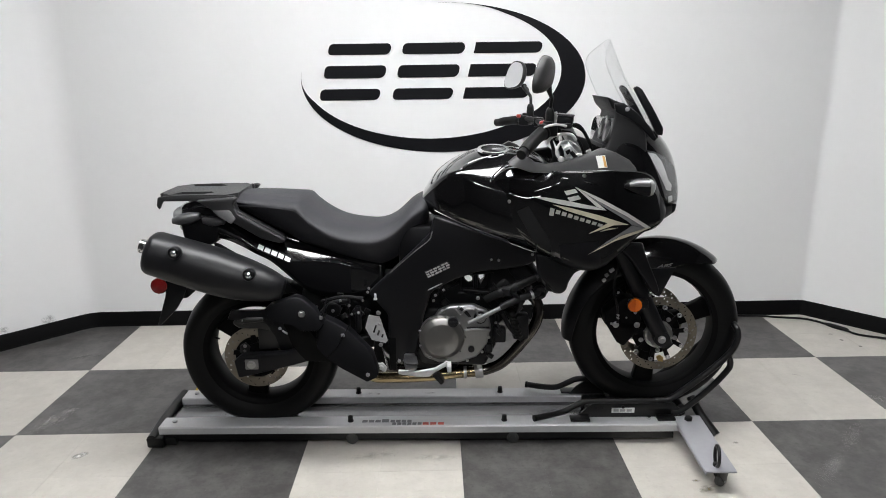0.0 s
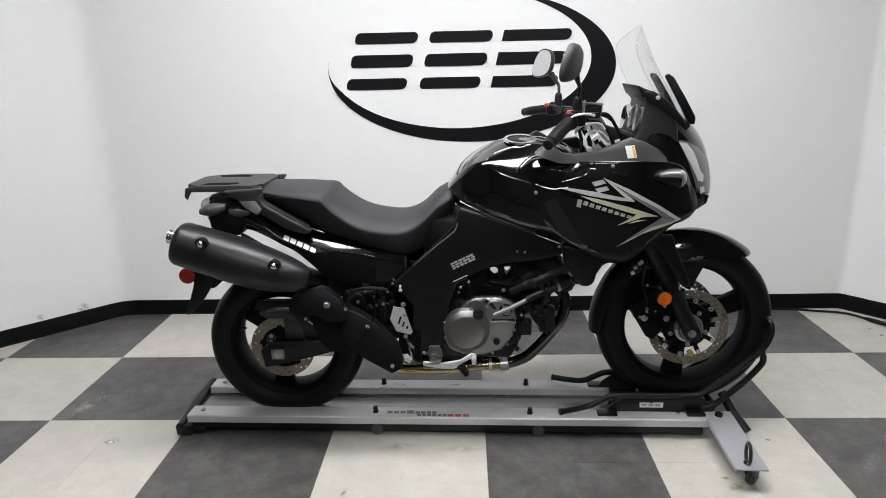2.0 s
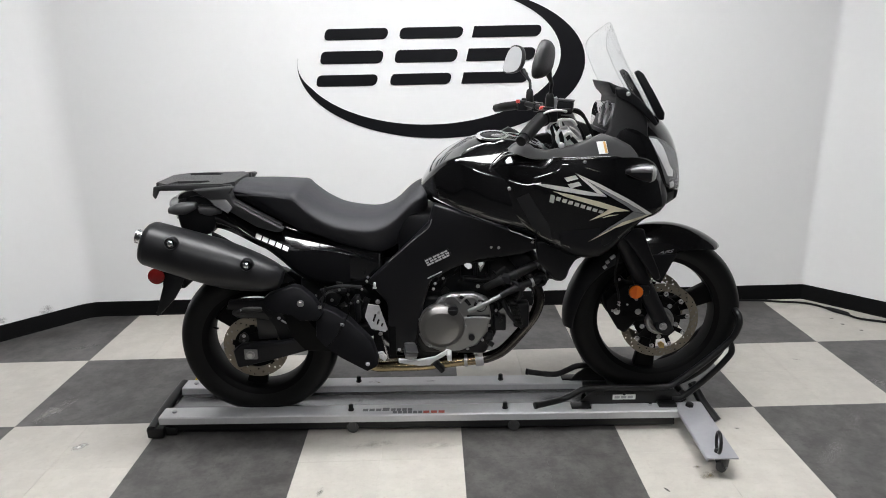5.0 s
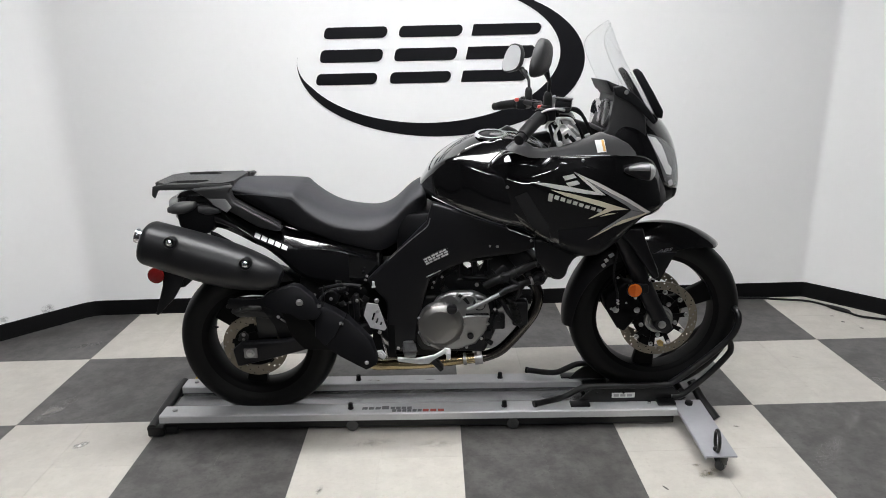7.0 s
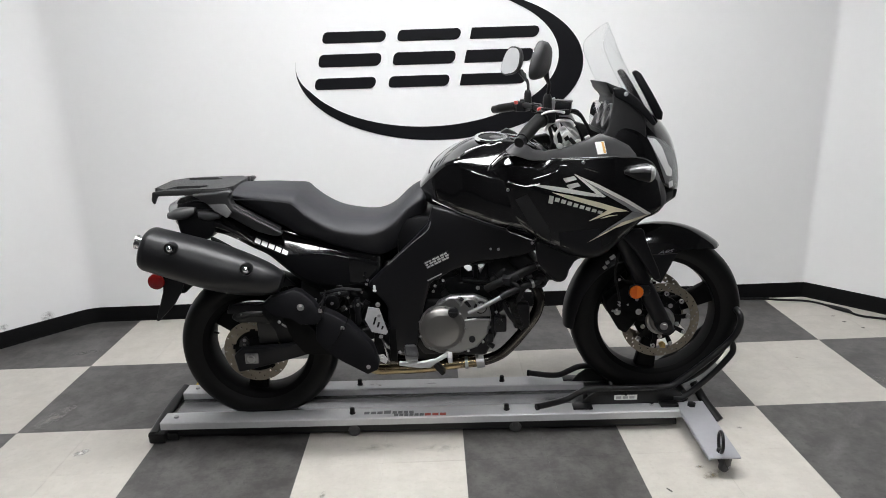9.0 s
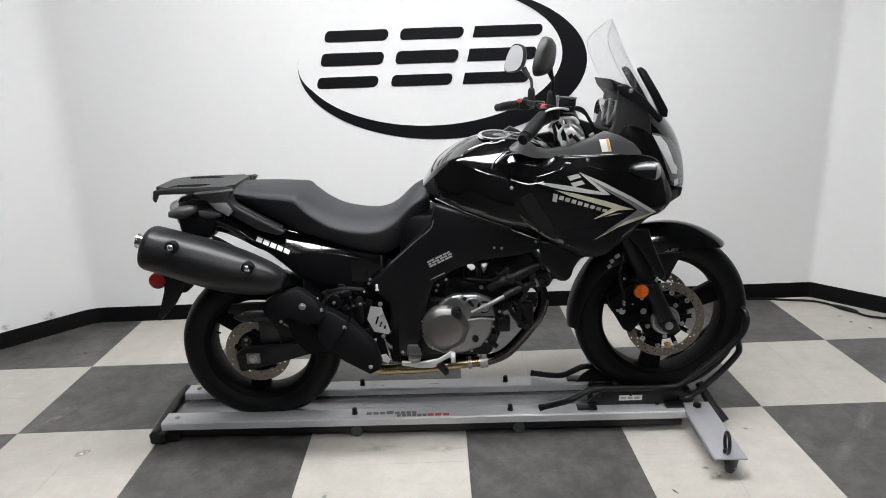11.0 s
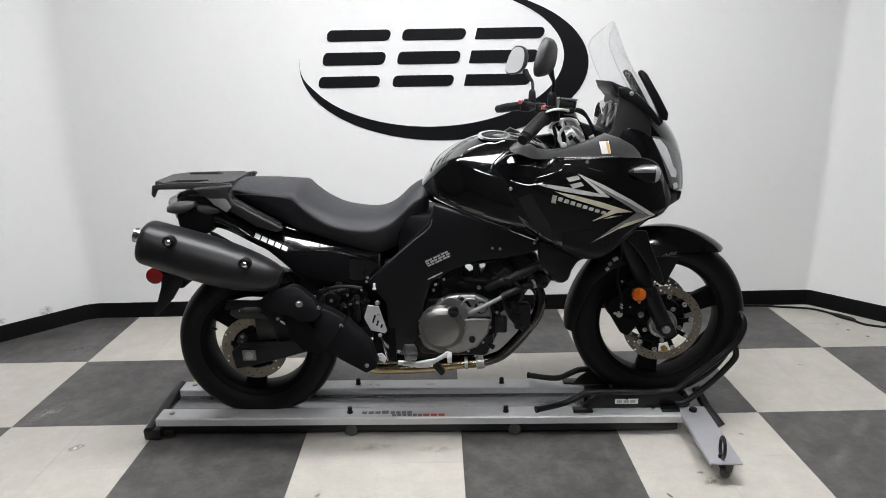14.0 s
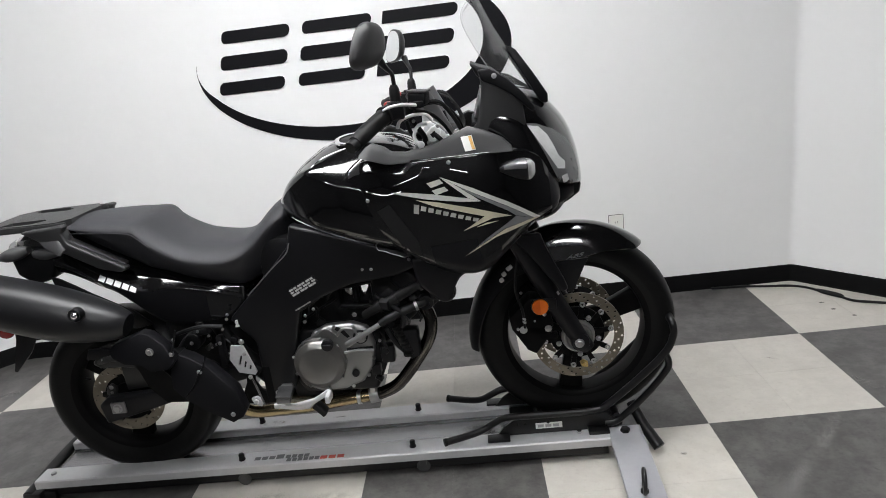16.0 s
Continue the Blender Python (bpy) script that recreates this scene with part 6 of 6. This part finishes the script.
bpy.data.objects.remove(tmp)
me.materials.clear()
me.materials.append(GREYD)
word = new("abs_mark", me)
word.parent = guard
word["label"] = "grey lettering ABS"
word.matrix_basis = pose(0.746, -0.0840, 0.7005, 90, -7, 0) @ Matrix.Diagonal((1.9, 1, 1, 1))

# handlebar, grips, levers, mirrors
bar = part("handlebar", tube([(0.235, -0.36, 1.216), (0.290, -0.25, 1.248), (0.345, -0.12, 1.215), (0.36, 0.0, 1.205), (0.345, 0.12, 1.22), (0.285, 0.25, 1.235), (0.225, 0.36, 1.218)], 0.011, 14, 6), FRAMEB, bike, "black handlebar")
part("top_clamp", joined(box(0.345, 0.40, -0.13, 0.13, 1.140, 1.158, 0.006), box(0.348, 0.374, -0.048, -0.022, 1.15, 1.215, 0.006), box(0.348, 0.374, 0.022, 0.048, 1.15, 1.215, 0.006)), YOKE, bar, "pale alloy top clamp")
for s in (-1, 1):
    part("fork_cap", tube([(0.40, s * 0.112, 1.10), (0.374, s * 0.112, 1.170)], [0.026, 0.023], 20), YOKE if s < 0 else ENGB, bar)
part("ignition_switch", joined(tube([(0.41, -0.03, 1.16), (0.40, -0.03, 1.195)], 0.020, 16), box(0.42, 0.455, -0.09, 0.09, 1.12, 1.145, 0.008)), ENGB, bar)
for s, up in ((-1, 0.0), (1, 0.030)):
    k = 1.0 if s < 0 else 0.35
    g = [Vector((0.203 if s < 0 else 0.190, s * 0.405, 1.180 + up)), Vector((0.220 if s < 0 else 0.205, s * 0.380, 1.180 + 0.014 * k + up)), Vector((0.247 if s < 0 else 0.240, s * 0.340, 1.180 + 0.034 * k + up)), Vector((0.270 if s < 0 else 0.262, s * 0.310, 1.180 + 0.048 * k + up))]
    part("grip", tube(g, [0.0195, 0.0212, 0.0212, 0.0220] if s < 0 else [0.017, 0.018, 0.018, 0.0185], 20, 5), KNOB, bar, "black rubber grip")
    part("grip_flange", tube([g[3], g[3] + Vector((0.004, -s * 0.006, 0.002 * k))], 0.0265 if s < 0 else 0.022, 20), KNOB, bar)
    part("bar_end", tube([g[0] + Vector((-0.012, s * 0.020, -0.008 * k)), g[0]], 0.0160, 16), SATIN, bar)
    sb = g[3] + Vector((0.022, -s * 0.036, 0.008 * k))
    part("switch_box", turned(box(-0.020, 0.022, -0.030, 0.030, -0.022, 0.018, 0.007, 3), pose(sb.x, sb.y, sb.z, 0, 0, -s * 30)), SATIN, bar)
    part("switch_box", turned(box(-0.013, 0.017, -0.016, 0.016, 0.010, 0.026, 0.005, 3), pose(sb.x, sb.y, sb.z, 0, 8, -s * 30)), SATIN, bar)
    part("lever_clamp", turned(box(-0.014, 0.018, -0.022, 0.022, -0.016, 0.018, 0.005, 2), pose(0.325, s * 0.195, 1.230 if s < 0 else 1.225, 0, 0, -s * 22)), SATIN, bar)
part("lever", tube([(0.272, -0.330, 1.246), (0.290, -0.325, 1.252), (0.315, -0.315, 1.254), (0.338, -0.295, 1.250), (0.352, -0.265, 1.245)], [0.0035, 0.0048, 0.005, 0.005, 0.006], 12, 5, flat=0.8), YOKE, bar, "pale alloy lever")
part("lever", tube([(0.225, 0.415, 1.225), (0.270, 0.380, 1.232), (0.305, 0.330, 1.236), (0.335, 0.27, 1.238)], 0.005, 12, 5), SATIN, bar, "black clutch lever")
part("lever_knuckle", turned(box(-0.016, 0.020, -0.014, 0.014, -0.008, 0.010, 0.004), pose(0.352, -0.252, 1.243, 0, 0, 30)), SATIN, bar)
part("throttle_pipe", tube([(0.296, -0.262, 1.188), (0.303, -0.262, 1.204), (0.318, -0.260, 1.213), (0.345, -0.255, 1.219), (0.377, -0.250, 1.215), (0.392, -0.245, 1.198)], 0.0048, 10, 5), YOKE, bar, "bent metal cable guide")
part("clutch_hose", tube([(0.372, -0.195, 1.186), (0.350, -0.205, 1.184), (0.337, -0.212, 1.168), (0.335, -0.214, 1.148), (0.348, -0.215, 1.130)], 0.0050, 10, 6), YOKE, bar, "grey metal hose")
part("hose_union", disc_solid(0.010, -0.222, -0.206, (0.350, 0, 1.130), 0.003, 16), YOKE, bar)
part("banjo_bolt", box(0.358, 0.372, -0.196, -0.184, 1.178, 1.192, 0.003), YOKE, bar)
part("steering_lock", prism([(0.360, 1.150), (0.378, 1.168), (0.392, 1.172), (0.406, 1.158), (0.402, 1.136), (0.384, 1.124), (0.364, 1.126)], -0.152, -0.136, 0.005, 3), YOKE, bar, "cast alloy bracket")
part("cast_lug", prism([(0.404, 1.132), (0.420, 1.144), (0.440, 1.140), (0.442, 1.124), (0.420, 1.114), (0.404, 1.118)], -0.162, -0.148, 0.004, 3), YOKE, bar)
part("cast_lug", prism([(0.372, 1.120), (0.398, 1.120), (0.404, 1.106), (0.366, 1.104)], -0.168, -0.150, 0.004, 3), YOKE, bar)
part("bracket_slot", prism([(0.374, 1.148), (0.388, 1.158), (0.394, 1.146), (0.382, 1.136)], -0.1535, -0.1515, 0.001), KNOB, bar)
part("cast_yoke", prism([(0.346, 1.126), (0.350, 1.154), (0.364, 1.182), (0.384, 1.184), (0.400, 1.166), (0.434, 1.138), (0.428, 1.122), (0.380, 1.120)], -0.134, -0.122, 0.006, 3), YOKE, bar, "pale cast alloy yoke")
part("thin_pipe", tube([(0.385, -0.16, 1.186), (0.41, -0.168, 1.170), (0.428, -0.168, 1.148)], 0.0036, 8, 4), YOKE, bar)
part("wiring_clip", prism([(0.440, 1.152), (0.458, 1.160), (0.462, 1.148), (0.446, 1.138)], -0.175, -0.168, 0.003), LABELGREY, bar)
bolts(bar, [(0.400, -0.166, 1.172, 0.005, 0.004), (0.425, -0.172, 1.152, 0.004, 0.004), (0.368, -0.168, 1.128, 0.0055, 0.004), (0.336, -0.20, 1.196, 0.004, 0.004)])
part("wire_loom", joined(tube([(0.325, -0.19, 1.205), (0.345, -0.185, 1.175), (0.36, -0.17, 1.14), (0.355, -0.15, 1.10)], 0.008, 10, 5), tube([(0.315, -0.20, 1.20), (0.325, -0.20, 1.165), (0.345, -0.19, 1.13)], 0.006, 10, 5), tube([(0.39, -0.175, 1.150), (0.41, -0.18, 1.128), (0.43, -0.18, 1.105)], 0.007, 10, 5)), KNOB, bar)
part("kill_switch", box(0.268, 0.296, -0.270, -0.242, 1.240, 1.262, 0.006), REDSW, bar, "red kill switch")
part("hazard_switch", box(0.246, 0.262, 0.250, 0.268, 1.238, 1.252, 0.004), REDSW, bar, "red switch")
part("brake_reservoir", turned(box(-0.026, 0.026, -0.022, 0.022, 0, 0.032, 0.005, 3), pose(0.358, -0.215, 1.243, 0, 6, -15)), SATIN, bar, "black brake fluid reservoir")
part("reservoir_lid", turned(box(-0.028, 0.028, -0.024, 0.024, 0.032, 0.038, 0.003), pose(0.358, -0.215, 1.243, 0, 6, -15)), GREYP, bar)
for s in (-1, 1):
    part("cable", tube([(0.345, s * 0.17, 1.232), (0.40, s * 0.16, 1.236), (0.445, s * 0.14, 1.205), (0.470, s * 0.12, 1.15), (0.465, s * 0.10, 1.10)], 0.0045, 8, 6), KNOB, bar)
    part("cable", tube([(0.36, s * 0.20, 1.242), (0.41, s * 0.18, 1.240), (0.44, s * 0.17, 1.205), (0.462, s * 0.16, 1.16), (0.475, s * 0.12, 1.10)], 0.0060, 8, 6), KNOB, bar)
    part("throttle_cable", tube([(0.345, s * 0.24, 1.226), (0.385, s * 0.22, 1.215), (0.42, s * 0.19, 1.175), (0.445, s * 0.15, 1.12)], 0.005, 8, 6), KNOB, bar)
def mirror_outline(s, hw, hh, n=44):
    """The rounded outline of a mirror, leaning inwards at the top and narrower there."""
    pts = []
    for k in range(n):
        a = 2 * math.pi * k / n
        u, w = power(math.cos(a), 2 / 2.7), power(math.sin(a), 2 / 2.6)
        pts.append((u * hw * (1 - 0.17 * w) - s * 0.016 * w, w * hh * (1 + 0.10 * u * s)))
    return pts


for s in (-1, 1):
    m = Matrix.Translation((0.265 if s < 0 else 0.252, s * 0.36, 1.410 if s < 0 else 1.404)) @ pose(0, 0, 0, 0, 5, s * 30)
    rings = [[m @ Vector((d, a * kk, b * kk)) for a, b in mirror_outline(s, 0.062, 0.056)] for d, kk in ((-0.009, 0.93), (-0.008, 0.99), (-0.003, 1.0), (0.006, 0.96), (0.015, 0.80), (0.021, 0.52), (0.023, 0.18))]
    mir = part("mirror", skin(rings), GREYP, bike, "black rear-view mirror")
    ring = mirror_outline(s, 0.0565, 0.0505)
    part("mirror_glass", skin([[m @ Vector((d, a, b)) for a, b in ring] for d in (-0.0105, -0.0092)]), MIRROR, mir, "silvered mirror glass", smooth=False)
    lift = 0.0 if s < 0 else -0.012
    part("mirror_stem", joined(tube([(0.302, s * 0.260, 1.290 + lift), (0.303, s * 0.264, 1.315 + lift), (0.302, s * 0.280, 1.335 + lift), (0.292, s * 0.308, 1.352 + lift), (0.281, s * 0.334, 1.374 + lift)], [0.0058, 0.0058, 0.0062, 0.0075, 0.0115], 12, 6)), SATIN, mir)
    part("stem_boot", tube([(0.301, s * 0.258, 1.238 + lift), (0.301, s * 0.259, 1.290 + lift), (0.302, s * 0.260, 1.304 + lift)], [0.0160, 0.0140, 0.0085], 16, 4), KNOB, mir, "black rubber boot")

# things on the north wall and the floor beside it
outlet = thing("wall_outlet", pose(1.187, WALL_Y, 0.398), "ivory electrical outlet plate on the white wall", "wall outlet")
# dark box a little larger than the plate, drawing its outline
part("plate_rim", box(-0.0385, 0.0385, -0.0025, -0.0005, -0.0605, 0.0605, 0.0008), SHOP, outlet)
part("plate", box(-0.036, 0.036, -0.006, 0.0, -0.058, 0.058, 0.003), PALE, outlet)
for z in (-0.02, 0.02):
    soc = part("socket", disc_solid(0.017, -0.0085, -0.005, (0, 0, z), 0.002, 24), PALE, outlet)
    part("slot", joined(box(-0.007, -0.005, -0.0092, -0.0084, z - 0.004, z + 0.006), box(0.005, 0.007, -0.0092, -0.0084, z - 0.004, z + 0.006)), PRINT, soc, smooth=False)
cable = part("power_cable", tube([(1.66, 1.183, 0.010), (1.75, 1.182, 0.007), (1.82, 1.176, 0.007), (1.904, 1.152, 0.007), (2.035, 1.122, 0.007), (2.100, 1.072, 0.007), (2.138, 0.995, 0.008), (2.176, 0.940, 0.008), (2.210, 0.873, 0.007), (2.318, 0.815, 0.007), (2.50, 0.71, 0.007), (2.80, 0.55, 0.007)], 0.0062, 10, 8), KNOB)
part("plug", tube([(2.120, 1.032, 0.010), (2.138, 0.995, 0.011), (2.176, 0.940, 0.011), (2.186, 0.920, 0.010)], [0.007, 0.0115, 0.0115, 0.007], 12, 4), KNOB, cable, "black moulded connector")
tagged(cable, "thin black power cable lying on the tiles", "cable")


# ---- floor tiles ----
TILE = 0.61
floor_bed = part("floor_bed", box(-3.8, 3.7, -4.8, 1.4, -0.08, -0.0045), GROUT, floor, smooth=False)
tile_mesh = {}
# unseen floor behind the tiles, added as a dark surface
part("shop_carpet", box(-3.8, 3.7, -4.8, -2 * TILE - 0.004, -0.0045, -0.001), CARPET, floor, "assumed dark grey shop carpet, out of view", smooth=False)


def tile_bm(x0, y0, s=TILE / 2, gap=0.0003):
    bm = bmesh.new()
    b = 0.0004 if gap > 0.0001 else 0.00005
    low = [bm.verts.new((x0 + u * s + (gap if u == 0 else -gap), y0 + v * s + (gap if v == 0 else -gap), -0.004)) for u, v in ((0, 0), (1, 0), (1, 1), (0, 1))]
    mid = [bm.verts.new((v.co.x, v.co.y, -b)) for v in low]
    cx, cy = x0 + s / 2, y0 + s / 2
    top = [bm.verts.new((v.co.x + math.copysign(b, cx - v.co.x), v.co.y + math.copysign(b, cy - v.co.y), 0)) for v in low]
    for a, c in ((low, mid), (mid, top)):
        for i in range(4):
            bm.faces.new((a[i], a[(i + 1) % 4], c[(i + 1) % 4], c[i]))
    bm.faces.new(top)
    return bm


for nm, mt in (("cream", TILE_W), ("charcoal", TILE_B)):
    me = bpy.data.meshes.new(nm + "_tile")
    b = tile_bm(0, 0, gap=0.00017 if nm == "cream" else 0.00010)
    b.to_mesh(me)
    b.free()
    me.materials.append(mt)
    tile_mesh[nm] = me
far = {"cream": [], "charcoal": []}
for i in range(-12, 12):
    for j in range(-4, 4):
        x, y = i * TILE / 2, j * TILE / 2
        nm = "cream" if (i // 2 + j // 2) % 2 == 0 else "charcoal"
        if -9 <= i < 9 and -4 <= j:
            ob = new("tile", tile_mesh[nm])
            ob.location = (x, y, 0)
            ob.parent = floor
        else:
            far[nm].append((x, y))
for nm, mt in (("cream", TILE_W), ("charcoal", TILE_B)):
    vs, fs = [], []
    s = TILE / 2
    for x, y in far[nm]:
        k = len(vs)
        vs += [(x + 0.0003, y + 0.0003, 0), (x + s - 0.0003, y + 0.0003, 0), (x + s - 0.0003, y + s - 0.0003, 0), (x + 0.0003, y + s - 0.0003, 0)]
        fs.append((k, k + 1, k + 2, k + 3))
    me = bpy.data.meshes.new("far_tiles")
    me.from_pydata(vs, [], fs)
    me.materials.append(mt)
    ob = new("far_tiles", me)
    ob.parent = floor
    ob["kind"] = "stuff"

# dried spills, dust smears and scuffs on the tiles
STAINS = {"brown": smudge_material("dried_spill", (0.38, 0.32, 0.19), 0.9, 40), "white": smudge_material("chalky_smear", (0.70, 0.69, 0.66), 1.4, 50),
          "dust": smudge_material("grey_dust", (0.30, 0.29, 0.28), 0.6, 45), "chalk": smudge_material("pale_scuff", (0.38, 0.37, 0.35), 0.8, 22), "tea": smudge_material("old_tea_stain", (0.36, 0.31, 0.23), 0.28, 30), "dark": smudge_material("dark_speck", (0.10, 0.095, 0.09), 2.0, 20)}
for x, y, rx, ry, tn, mt in ((0.855, -0.445, 0.045, 0.022, 30, "brown"), (0.83, -0.40, 0.020, 0.010, 0, "brown"), (-1.483, -0.160, 0.036, 0.022, 40, "white"), (-1.740, 0.12, 0.13, 0.050, 72, "chalk"),
                             (1.867, 0.166, 0.075, 0.035, 130, "chalk"), (1.565, -0.122, 0.16, 0.035, 48, "dust"), (1.345, -0.343, 0.16, 0.04, 46, "dust"), (1.081, -0.159, 0.016, 0.010, 0, "dust"), (0.680, -0.521, 0.016, 0.005, 120, "dark"),
                             (2.087, 0.817, 0.013, 0.010, 0, "dark"), (2.134, 0.731, 0.012, 0.010, 0, "dark"), (2.075, 0.90, 0.016, 0.006, 0, "dark"), (-1.93, 0.78, 0.10, 0.03, 20, "dust"), (1.62, 0.42, 0.035, 0.005, 150, "dust"),
                             (-1.25, 0.80, 0.10, 0.05, 0, "tea"), (-1.12, 0.70, 0.07, 0.04, 30, "tea"), (0.30, -0.62, 0.05, 0.02, 10, "dust"), (-0.75, -0.75, 0.07, 0.03, 35, "dust"), (-0.34, -0.20, 0.12, 0.03, 5, "tea"), (-0.10, -0.22, 0.10, 0.03, 0, "tea"), (-0.50, -0.48, 0.030, 0.012, 80, "dust")):
    smudge("floor_stain", pose(x, y, 0.0006, 0, 0, tn) @ Matrix.Diagonal((rx, ry, rx, 1)), STAINS[mt], floor)
for x, y, rx, ry in ((-0.370, 0.124, 0.024, 0.010), (-0.126, 0.123, 0.030, 0.006), (-0.345, 0.118, 0.012, 0.007)):
    smudge("dirt_mark", pose(x, y, RTOP + 0.0006) @ Matrix.Diagonal((rx, ry, rx, 1)), STAINS["brown" if ry > 0.0065 else "dark"], dolly)
